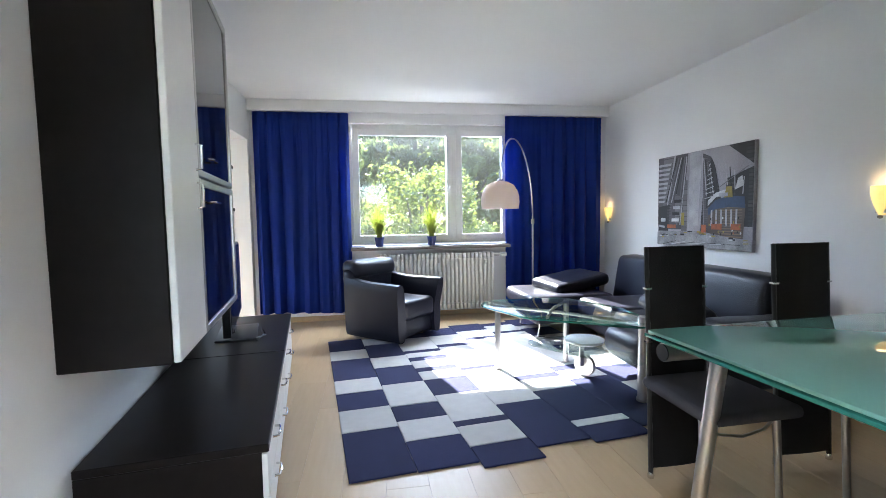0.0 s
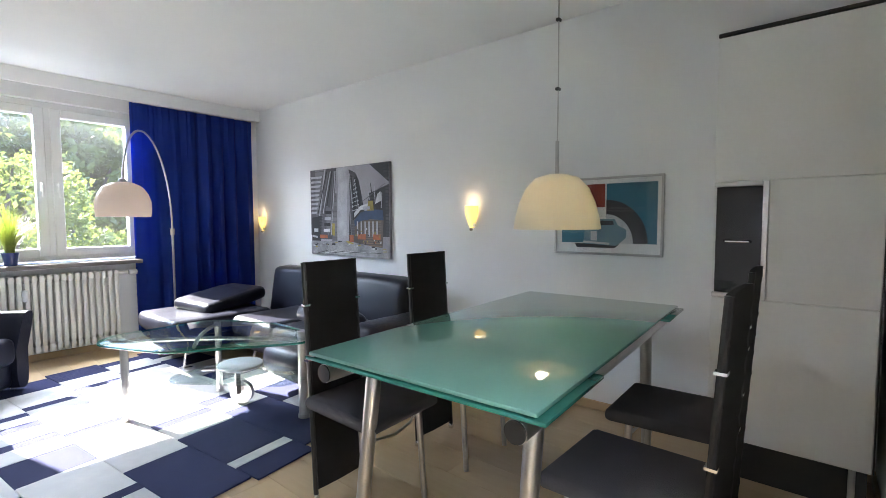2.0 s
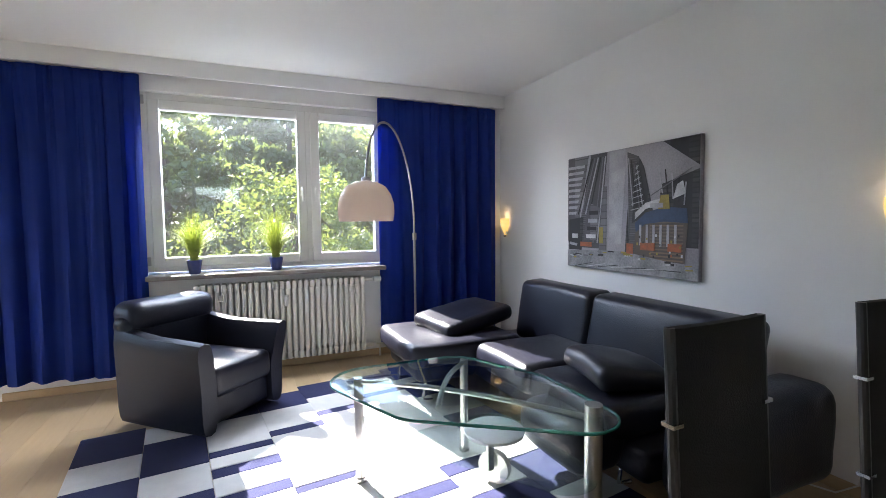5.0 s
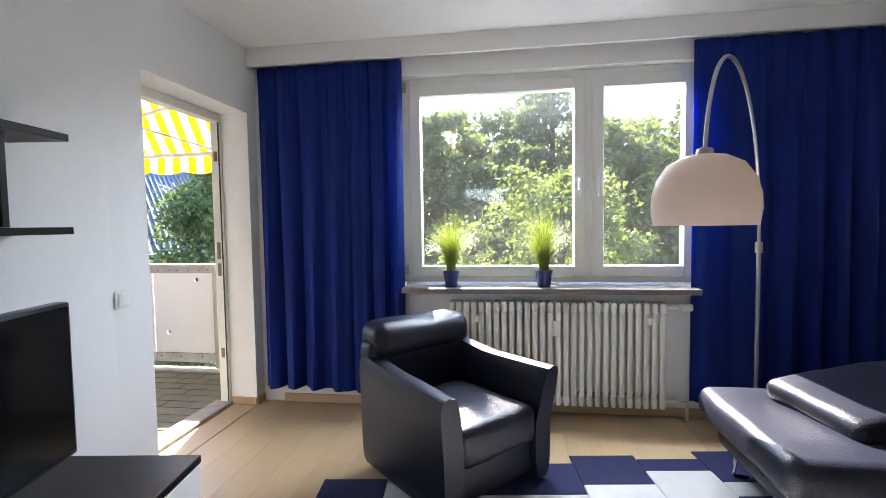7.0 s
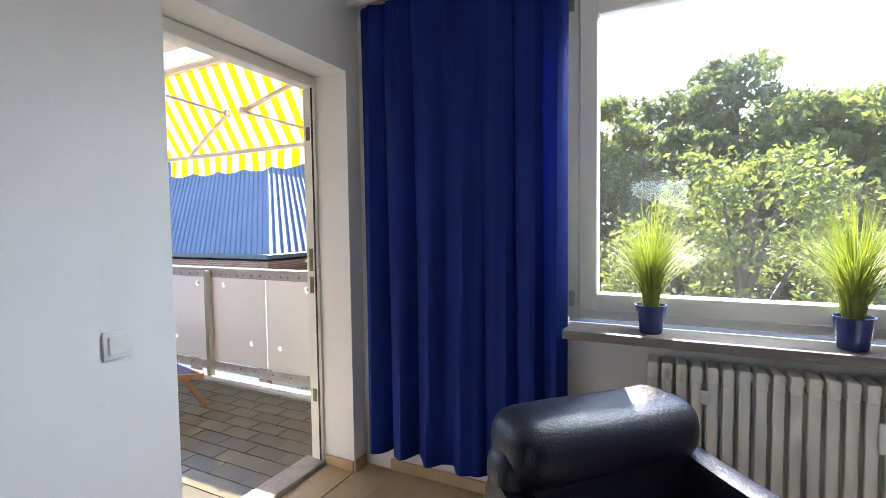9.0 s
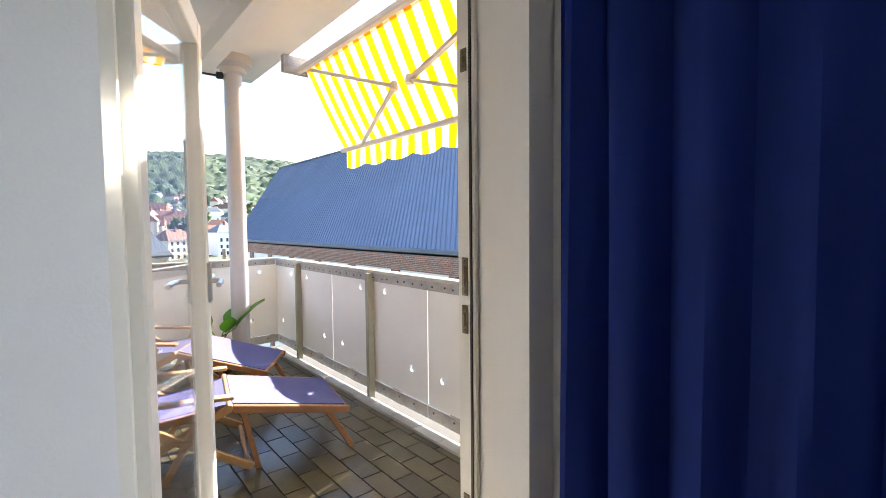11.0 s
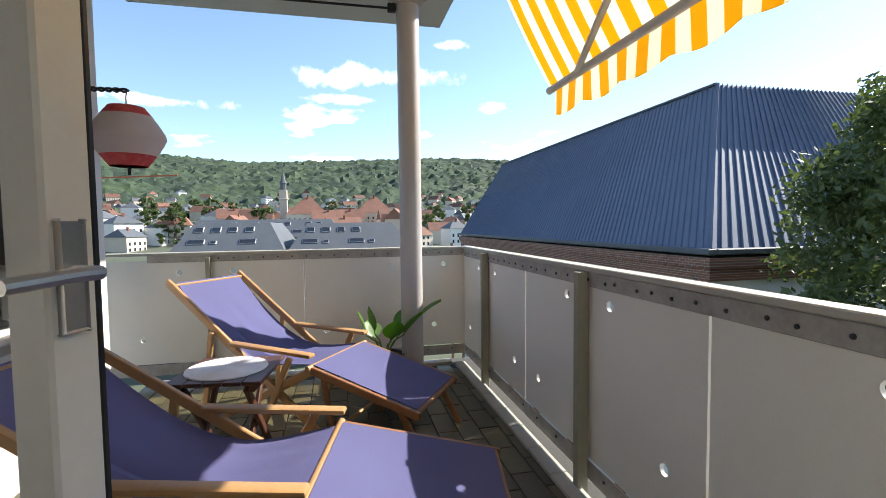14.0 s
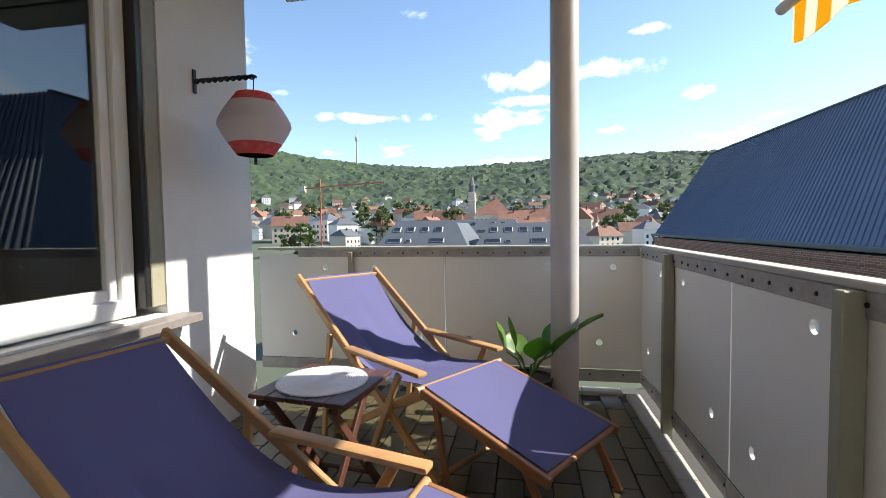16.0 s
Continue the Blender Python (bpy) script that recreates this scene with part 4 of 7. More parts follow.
# ---- arc lamp ----
def build_arc_lamp():
    l = thing("arc_lamp", "chrome arc floor lamp with white opal dome", "lamp")
    bx, by, sx, sy = 3.18, -0.45, 2.505, -1.437
    part("base", lathe([(0.001, 0), (0.15, 0.0), (0.15, 0.03), (0.145, 0.035), (0.001, 0.04)], 32, centre=(bx, by, 0)), M["steel"], l)
    part("pole", bar((bx, by, 0.03), (bx, by, 1.12), 0.0105), M["steel"], l)
    part("joint", bar((bx, by, 1.10), (bx, by, 1.16), 0.019), M["steel"], l)
    pts = []
    for k in range(25):
        a = math.pi * k / 24 * 0.94
        u = (1 - math.cos(a)) / (1 - math.cos(math.pi * 0.94))
        z = 1.15 + 0.69 * math.sin(a) ** 0.9 + (1.54 - 1.15 - 0.69 * math.sin(math.pi * 0.94) ** 0.9) * u
        pts.append((bx + (sx - bx) * u, by + (sy - by) * u, z))
    part("arc", tube(pts, 0.008), M["steel"], l, "bent chrome arc")
    prof = [(0.190, 0.0), (0.199, 0.06), (0.196, 0.12), (0.178, 0.18), (0.14, 0.235), (0.08, 0.266), (0.02, 0.276), (0.02, 0.272), (0.078, 0.262), (0.137, 0.231), (0.174, 0.178), (0.192, 0.12), (0.195, 0.06), (0.186, 0.0), (0.190, 0.0)]
    part("shade", lathe([(r * 0.89, z * 0.93) for r, z in prof], 40, centre=(sx, sy, 1.265)), M["opal"], l, "white opal dome shade")
    part("cap", lathe([(0.001, 0.0), (0.03, 0.0), (0.026, 0.02), (0.001, 0.03)], 20, centre=(sx, sy, 1.519)), M["steel"], l)


build_arc_lamp()


# ---- dining group ----
def build_dining_table():
    t = thing("dining_table", "green frosted glass dining table on steel legs", "table", pose(3.214, -4.418, 0, 0, 0, 2.7))
    x0, x1, y0, y1 = -0.87, 0.87, -0.45, 0.45
    part("glass_top", box(x0, x1 - 0.02, y0 + 0.012, y1 - 0.012, 0.757, 0.770, 0.004, 2), M["green_glass"], t, "green frosted glass plate")
    part("extension_leaf", box(x0 - 0.004, x0 + 0.42, y0 - 0.012, y1 + 0.004, 0.741, 0.7535, 0.003, 2), M["glass_edge"], t, "green glass extension leaf")
    part("extension_leaf", box(x1 - 0.35, x1 + 0.004, y0 - 0.012, y1 + 0.004, 0.741, 0.7535, 0.003, 2), M["glass_edge"], t, "green glass extension leaf")
    for y in (y0 + 0.078, y1 - 0.078):
        part("rail", bar((x0 + 0.016, y, 0.70), (x1 - 0.1, y, 0.70), 0.033, seg=20), M["steel"], t, "steel side tube")
        part("end_cap", bar((x0 + 0.011, y, 0.70), (x0 + 0.0165, y, 0.70), 0.031, seg=20), M["black"], t)
    for x in (x0 + 0.3, x1 - 0.3):
        part("cross_rail", box(x - 0.03, x + 0.03, y0 + 0.1, y1 - 0.1, 0.71, 0.738, 0.004, 1), M["steel"], t)
    for x, dx in ((x0 + 0.22, -0.10), (x1 - 0.25, 0.08)):
        for y, dy in ((y0 + 0.12, -0.0), (y1 - 0.12, 0.0)):
            part("leg", bar((x + dx, y + dy, 0.0), (x, y, 0.70), 0.024, 0.03, seg=16), M["steel"], t)


def build_dining_chair(m, label):
    c = thing("dining_chair", label, "chair", m, group="chairs round the dining table")
    # front is -y, the high back stands at y = 0
    bw = 0.143
    rows = []
    for k in range(27):
        z = 0.05 + 1.0 * k / 26
        y = 0.02 + 0.05 * max(0, (z - 0.45)) ** 1.0 * 1.2 - 0.05 * max(0, 0.45 - z)
        bulge = 0.003 if k % 2 else -0.001
        rows.append([(-bw + 2 * bw * i / 8, y + bulge - 0.012 * math.sin(math.pi * i / 8) * 0.6, z) for i in range(9)])
    part("backrest", cloth(rows, 0.018), M["straps"], c, "black woven strap back reaching down to the floor")
    for s in (-1, 1):
        part("back_post", tube([(s * bw, -0.002, 0.03), (s * bw, 0.02, 0.45), (s * bw, 0.056, 1.05)], 0.011), M["black"], c)
        part("caster", lathe([(0.001, 0), (0.014, 0.002), (0.016, 0.015), (0.01, 0.03), (0.001, 0.03)], 12, centre=(s * bw, -0.002, 0.001)), M["chrome"], c)
        part("front_leg", bar((s * 0.17, -0.36, 0.0), (s * 0.165, -0.33, 0.42), 0.012, 0.015), M["steel"], c)
        for z in (0.62, 0.86):
            part("clamp", box(s * bw - 0.014, s * bw + 0.014, 0.02 + (z - .45) * .06 - 0.014, 0.02 + (z - .45) * .06 + 0.014, z, z + 0.008), M["chrome"], c)
    seat = box(-0.205, 0.205, -0.42, 0.005, 0.425, 0.475, 0.022, 3)
    for v in seat.verts:
        v.co.x *= 1 - 0.25 * max(0, v.co.y + 0.2)
        v.co.z += 0.012 * math.cos(v.co.x * 6) - 0.02 * max(0, -v.co.y - 0.3) * 3
    part("seat", seat, M["grey_cloth"], c, "charcoal cloth seat")
    part("stretcher", tube([(-0.165, -0.33, 0.40), (-0.1, -0.34, 0.36), (0, -0.345, 0.345), (0.1, -0.34, 0.36), (0.165, -0.33, 0.40)], 0.006), M["steel"], c, "bent steel bow")
    return c


build_dining_table()
chair = build_dining_chair(pose(2.685, -3.722, 0, 0, 0, 2), "black high-backed dining chair tucked under the glass table")
copy_thing(chair, pose(3.33, -3.737, 0, 0, 0, -1))
copy_thing(chair, pose(2.80, -5.19, 0, 0, 0, 178))
copy_thing(chair, pose(3.41, -5.165, 0, 0, 0, 181))


def build_pendant():
    x, y = 3.21, -4.53
    p = thing("pendant_lamp", "cream opal pendant lamp over the dining table", "lamp")
    prof = [(0.172, 0.0), (0.165, 0.05), (0.15, 0.11), (0.125, 0.17), (0.085, 0.215), (0.035, 0.23), (0.035, 0.226), (0.083, 0.211), (0.121, 0.167), (0.146, 0.11), (0.161, 0.05), (0.168, 0.0), (0.172, 0.0)]
    part("shade", lathe([(r * 1.05, z) for r, z in prof], 40, centre=(x, y, 1.192)), M["cream_shade"], p, "cream opal glass shade")
    part("rod", bar((x, y, 1.42), (x, y, 1.56), 0.008), M["steel"], p)
    part("cable", tube([(x, y, 1.555), (x + 0.004, y, 1.78), (x, y, 2.06), (x + 0.002, y, H - 0.03)], 0.003), M["steel"], p)
    for z in (1.775, 2.055):
        part("clip", box(x - 0.012, x + 0.012, y - 0.008, y + 0.008, z - 0.006, z + 0.006, 0.002, 1), M["black"], p)
    part("canopy", lathe([(0.001, 0), (0.03, 0.0), (0.05, 0.028), (0.001, 0.029)], 24, centre=(x, y, H - 0.03)), M["white"], p)
    part("bulb", lathe([(0.001, 0.0), (0.03, 0.012), (0.035, 0.035), (0.02, 0.07), (0.012, 0.1), (0.001, 0.1)], 20, centre=(x, y, 1.235)), M["bulb"], p, "small lit bulb")


build_pendant()


def build_sconce(y, z):
    s = thing("wall_sconce", "lit amber glass sconce on the white wall", "lamp", pose(W, y, z), group="sconces on the long wall")
    part("backplate", box(-0.03, -0.001, -0.03, 0.03, 0.02, 0.1, 0.006, 2), M["steel"], s)
    bm = bmesh.new()
    rows = []
    for k in range(9):
        u = k / 8
        r = 0.016 + 0.040 * math.sin(min(1, u * 1.15) * math.pi / 2)
        rows.append([bm.verts.new((-0.012 - r * 1.1 * math.sin(math.pi * i / 12), r * math.cos(math.pi * i / 12), 0.01 + 0.17 * u)) for i in range(13)])
    for p, q in zip(rows, rows[1:]):
        for i in range(12):
            bm.faces.new((p[i], p[i + 1], q[i + 1], q[i]))
    bm.faces.new(rows[0])
    part("glass_cup", bm, M["sconce"], s, "amber glowing glass cup")
    part("finial", lathe([(0.001, -0.012), (0.012, -0.008), (0.014, 0.006), (0.001, 0.012)], 12, centre=(-0.028, 0, 0)), M["stone"], s)
    lamp = new("sconce_light", bpy.data.lights.new("sconce_light", "POINT"))
    lamp.data.energy, lamp.data.color, lamp.data.shadow_soft_size = 0.020, (1.0, 0.70, 0.36), 0.03
    lamp.location = (W - 0.05, y, z + 0.215)


build_sconce(-0.218, 1.104)
build_sconce(-3.318, 1.161)


def build_tall_cabinet():
    c = thing("tall_cabinet", "tall white cabinet with dark built-in oven niche", "cabinet")
    x, y0, y1 = 3.88, -5.59, -5.0
    part("body", box(x + 0.02, W - 0.002, y0, y1, 0.19, 2.06, 0.002, 1), M["white"], c)
    part("top_edge", box(x - 0.002, W - 0.002, y0, y1, 2.061, 2.078, 0.002, 1), M["black"], c, "black top edge")
    part("plinth", box(x + 0.06, W - 0.01, y0 + 0.01, y1 - 0.01, 0.0, 0.188), M["black"], c)
    part("side_seam", box(x + 0.0, x + 0.02, y0 - 0.006, y0 - 0.001, 0.2, 2.06), M["black"], c)
    for z0, z1 in ((0.2, 0.865), (1.405, 2.058)):
        part("door", box(x, x + 0.019, y0 + 0.002, y1 - 0.002, z0, z1, 0.002, 1), M["white"], c)
    part("door", box(x, x + 0.019, y0 + 0.002, y1 - 0.215, 0.867, 1.403, 0.002, 1), M["white"], c)
    o = part("oven", box(x + 0.004, x + 0.019, y1 - 0.19, y1 - 0.012, 0.89, 1.38, 0.002, 1), M["dark_gloss"], c, "black glass appliance front")
    bm = box(x - 0.004, x + 0.018, y1 - 0.213, y1 - 0.191, 0.868, 1.402, 0.002, 1)
    box(x - 0.004, x + 0.018, y1 - 0.19, y1 - 0.002, 1.381, 1.402, 0.002, 1, bm=bm)
    box(x - 0.004, x + 0.018, y1 - 0.19, y1 - 0.002, 0.868, 0.889, 0.002, 1, bm=bm)
    part("trim", bm, M["steel"], c, "brushed metal trim")
    part("handle", tube([(x + 0.004, y1 - 0.15, 1.13), (x - 0.02, y1 - 0.145, 1.13), (x - 0.02, y1 - 0.055, 1.13), (x + 0.004, y1 - 0.05, 1.13)], 0.006), M["chrome"], o)
    part("foot", bar((x + 0.03, y0 + 0.06, 0.0), (x + 0.03, y0 + 0.06, 0.19), 0.012), M["steel"], c)


build_tall_cabinet()
so = thing("wall_socket", "white wall socket with a plugged cable near the floor", "socket", pose(W, -3.27, 0.30))
part("plate", box(-0.010, -0.001, -0.04, 0.04, -0.04, 0.04, 0.003, 2), M["cream"], so)
part("plug", lathe([(0.001, 0.0), (0.02, 0.0), (0.018, 0.03), (0.001, 0.034)], 16), M["cream"], so).matrix_basis = pose(-0.009, 0, 0, 0, -90, 0)
part("cable", tube([(-0.04, 0, 0), (-0.06, 0.01, -0.06), (-0.04, 0.04, -0.22), (-0.05, 0.12, -0.293), (-0.12, 0.3, -0.293)], 0.004), M["cream"], so)


# ---- pictures ----
def quad_on_wall(pts, d, bm=None):
    """A thin plate with corners (s, z), d metres proud: s runs along the picture from its far edge."""
    bm = bm or bmesh.new()
    f = [bm.verts.new((-d, -s, z)) for s, z in pts]
    b = [bm.verts.new((-d + 0.0012, -s, z)) for s, z in pts]
    bm.faces.new(f)
    bm.faces.new(b[::-1])
    for k in range(len(pts)):
        bm.faces.new((f[k], f[(k + 1) % len(pts)], b[(k + 1) % len(pts)], b[k]))
    bmesh.ops.recalc_face_normals(bm, faces=bm.faces[:])
    return bm


def ink(name, c, other=None, scale=9):
    return surface(name, c, 0.6, other=other or tuple(v * 0.55 for v in c), scale=scale, fine=90, bump=0.05, spread=0.3)


def windowed(name, c, lit, w, h):
    """Ink with rows of small lit windows."""
    m = ink(name, c)
    nt = m.node_tree
    br, co, mp = (nt.nodes.new("ShaderNode" + k) for k in ("TexBrick", "TexCoord", "Mapping"))
    mp.inputs["Rotation"].default_value = (radians(90), radians(4), radians(90))
    nt.links.new(co.outputs["Object"], mp.inputs[0])
    nt.links.new(mp.outputs[0], br.inputs["Vector"])
    br.inputs["Scale"].default_value, br.offset = 1.0, 0.3
    br.inputs["Brick Width"].default_value, br.inputs["Row Height"].default_value, br.inputs["Mortar Size"].default_value = w, h, h * 0.22
    br.inputs["Color1"].default_value, br.inputs["Color2"].default_value, br.inputs["Mortar"].default_value = (*c, 1), (*lit, 1), (*[v * 0.5 for v in c], 1)
    br.inputs["Bias"].default_value = -0.35
    src = nt.nodes["Principled BSDF"].inputs["Base Color"].links[0].from_socket
    mix = nt.nodes.new("ShaderNodeMix")
    mix.data_type, mix.inputs["Factor"].default_value = "RGBA", 0.6
    nt.links.new(src, mix.inputs["A"])
    nt.links.new(br.outputs["Color"], mix.inputs["B"])
    nt.links.new(mix.outputs["Result"], nt.nodes["Principled BSDF"].inputs["Base Color"])
    return m


def build_city_canvas():
    w, h = 1.192, 0.872
    p = thing("canvas_picture", "grey canvas print of a city street with towers", "picture", pose(W, -1.232, 0.884))
    part("canvas", box(-0.032, -0.001, -w, 0, 0, h, 0.003, 1), ink("print_sky", (0.36, 0.34, 0.36), (0.20, 0.19, 0.21), 3), p)
    D = 0.034
    tower, dark, mid, pale = windowed("print_tower", (0.09, 0.085, 0.09), (0.26, 0.25, 0.26), 0.016, 0.03), windowed("print_dark", (0.025, 0.023, 0.027), (0.10, 0.09, 0.085), 0.03, 0.022), windowed("print_mid", (0.12, 0.11, 0.12), (0.30, 0.29, 0.30), 0.05, 0.018), ink("print_pale", (0.42, 0.41, 0.43), (0.25, 0.24, 0.26))
    amber, blue, gold, red = windowed("print_amber", (0.13, 0.10, 0.08), (0.34, 0.20, 0.10), 0.022, 0.03), ink("print_blue", (0.015, 0.03, 0.07), (0.03, 0.055, 0.12)), ink("print_gold", (0.34, 0.26, 0.05)), ink("print_red", (0.42, 0.10, 0.03), (0.2, 0.07, 0.03), 25)
    shapes = [
        ("tower", [(0.0, 0.20), (0.10, 0.20), (0.24, h - 0.004), (0.0, h - 0.004)], mid, D),
        ("tower", [(0.10, 0.16), (0.36, 0.16), (0.44, h - 0.004), (0.27, h - 0.004), (0.20, 0.55)], tower, D + 0.002),
        ("tower", [(0.36, 0.14), (0.44, 0.14), (0.44, 0.62), (0.40, 0.62)], mid, D + 0.003),
        ("shop", [(0.02, 0.14), (0.17, 0.14), (0.19, 0.40), (0.02, 0.38)], dark, D + 0.004),
        ("sign", [(0.20, 0.22), (0.33, 0.22), (0.38, 0.46), (0.28, 0.50), (0.22, 0.40)], mid, D + 0.005),
        ("tower", [(0.66, 0.14), (0.92, 0.14), (0.80, 0.60), (0.73, 0.80), (0.63, h - 0.03)], tower, D),
        ("tower", [(0.68, 0.35), (0.86, 0.42), (0.78, 0.72), (0.74, 0.79), (0.70, 0.6)], dark, D + 0.002),
        ("tower", [(0.86, 0.20), (w - 0.004, 0.20), (w - 0.004, h - 0.2), (1.0, 0.62), (0.92, 0.60)], dark, D + 0.001),
        ("facade", [(0.70, 0.12), (1.10, 0.10), (1.12, 0.38), (0.95, 0.40), (0.72, 0.34)], amber, D + 0.004),
        ("banner", [(0.71, 0.35), (0.80, 0.42), (0.95, 0.455), (1.11, 0.44), (1.12, 0.35), (0.95, 0.36), (0.80, 0.345), (0.72, 0.29)], blue, D + 0.006),
        ("crest", [(0.90, 0.44), (0.99, 0.44), (0.98, 0.53), (0.92, 0.53)], gold, D + 0.007),
        ("spire", [(0.62, 0.14), (0.66, 0.14), (0.64, 0.45)], dark, D + 0.003),
        ("street", [(0.004, 0.004), (w - 0.004, 0.004), (w - 0.004, 0.08), (0.62, 0.15), (0.45, 0.15), (0.004, 0.13)], ink("print_street", (0.11, 0.11, 0.12), (0.36, 0.35, 0.36), 7), D + 0.005),
        ("corner", [(0.93, h - 0.004), (w - 0.004, h - 0.004), (w - 0.004, h - 0.18)], dark, D + 0.003),
        ("light_shaft", [(0.46, 0.2), (0.58, 0.2), (0.62, h - 0.004), (0.46, h - 0.004)], pale, D - 0.0005),
    ]
    for name, pts, m, d in shapes:
        part(name, quad_on_wall(pts, d), m, p)
    for k in range(9):
        z = 0.42 + 0.045 * k
        part("lit_floor", quad_on_wall([(0.012, z), (0.10 + 0.012 * k, z), (0.11 + 0.012 * k, z + 0.022), (0.012, z + 0.022)], D + 0.0035), pale, p)
    for s, z, ww, hh, m in ((0.16, 0.17, 0.13, 0.035, red), (0.76, 0.17, 0.12, 0.05, red), (0.98, 0.17, 0.10, 0.05, red), (0.37, 0.2, 0.04, 0.12, gold), (0.64, 0.14, 0.06, 0.07, red), (0.84, 0.45, 0.1, 0.03, pale)):
        part("shop_light", quad_on_wall([(s, z), (s + ww, z), (s + ww, z + hh), (s, z + hh)], D + 0.0085), m, p)
    # ribs, ledges, flags and traffic of the print
    def strip(name, a, b, wide, m, d):
        n = Vector((-(b[1] - a[1]), b[0] - a[0])).normalized() * wide / 2
        pts = [(a[0] + n.x, a[1] + n.y), (a[0] - n.x, a[1] - n.y), (b[0] - n.x, b[1] - n.y), (b[0] + n.x, b[1] + n.y)]
        area = sum(p[0] * q[1] - q[0] * p[1] for p, q in zip(pts, pts[1:] + pts[:1]))
        part(name, quad_on_wall(pts if area > 0 else pts[::-1], d), m, p)
    rnd = random.Random(17)
    black, grey, white = ink("print_black_line", (0.012, 0.011, 0.013)), ink("print_grey_line", (0.15, 0.14, 0.155)), ink("print_white_line", (0.62, 0.61, 0.62))
    for k, (lo, hi) in enumerate(((0.13, 0.285), (0.17, 0.315), (0.215, 0.35), (0.26, 0.375), (0.30, 0.40), (0.345, 0.425))):
        strip("rib", (lo, 0.42 if k < 4 else 0.2), (hi, 0.84), 0.012, (black, grey, pale)[k % 3], D + 0.0046)
    for k in range(5):
        strip("rib", (0.69 + 0.028 * k, 0.46), (0.645 + 0.024 * k, 0.80 - 0.02 * k), 0.009, (pale, black, grey)[k % 3], D + 0.0046)
    for k in range(16):
        strip("ledge", (0.67 + 0.003 * k, 0.44 + 0.02 * k), (0.79 - 0.004 * k, 0.46 + 0.02 * k), 0.005, black if k % 2 else white, D + 0.0049)
    for k in range(5):
        strip("mast", (0.93 + 0.04 * k, 0.54 - 0.02 * k), (0.90 + 0.05 * k, 0.72 - 0.03 * k), 0.009, black if k % 2 else pale, D + 0.0052)
    strip("mast", (0.84, 0.53), (1.14, 0.68), 0.007, grey, D + 0.0056)
    part("flag", quad_on_wall([(1.01, 0.50), (1.10, 0.53), (1.08, 0.61), (1.04, 0.59)], D + 0.006), white, p)
    part("ledge", quad_on_wall([(0.71, 0.375), (0.80, 0.445), (0.95, 0.475), (0.95, 0.515), (0.80, 0.485), (0.71, 0.42)], D + 0.0058), white, p)
    for k in range(4):
        strip("billboard", (0.225 + 0.01 * k, 0.25 + 0.06 * k), (0.33 + 0.008 * k, 0.25 + 0.06 * k), 0.03, (white, black, pale, black)[k], D + 0.0066)
    strip("billboard", (0.06, 0.25), (0.13, 0.25), 0.035, white, D + 0.0066)
    strip("billboard", (0.03, 0.19), (0.12, 0.18), 0.02, pale, D + 0.0066)
    for k in range(26):
        x = rnd.uniform(0.02, w - 0.08)
        z = 0.075 + 0.07 * (1 - abs(x - 0.52) / 0.6) + rnd.uniform(-0.015, 0.012)
        strip("traffic", (x, z), (x + rnd.uniform(0.02, 0.06), z + rnd.uniform(-0.004, 0.004)), rnd.uniform(0.006, 0.016), rnd.choice((black, black, white, grey, gold)), D + 0.0078)
    for k in range(7):
        x = 0.1 + 0.13 * k
        strip("tyre_trace", (x, 0.01 + 0.006 * k), (x + 0.2, 0.05), 0.005, white if k % 2 else black, D + 0.007)
    for k in range(20):
        x = rnd.uniform(0.72, 1.08)
        z = rnd.uniform(0.13, 0.30)
        strip("lit_window", (x, z), (x + 0.012, z), rnd.uniform(0.008, 0.02), rnd.choice((white, gold, black, red)), D + 0.0086)
    for k in range(6):
        s = 0.75 + 0.055 * k
        part("pillar", quad_on_wall([(s, 0.2), (s + 0.018, 0.2), (s + 0.018, 0.34), (s, 0.34)], D + 0.0075), pale, p)


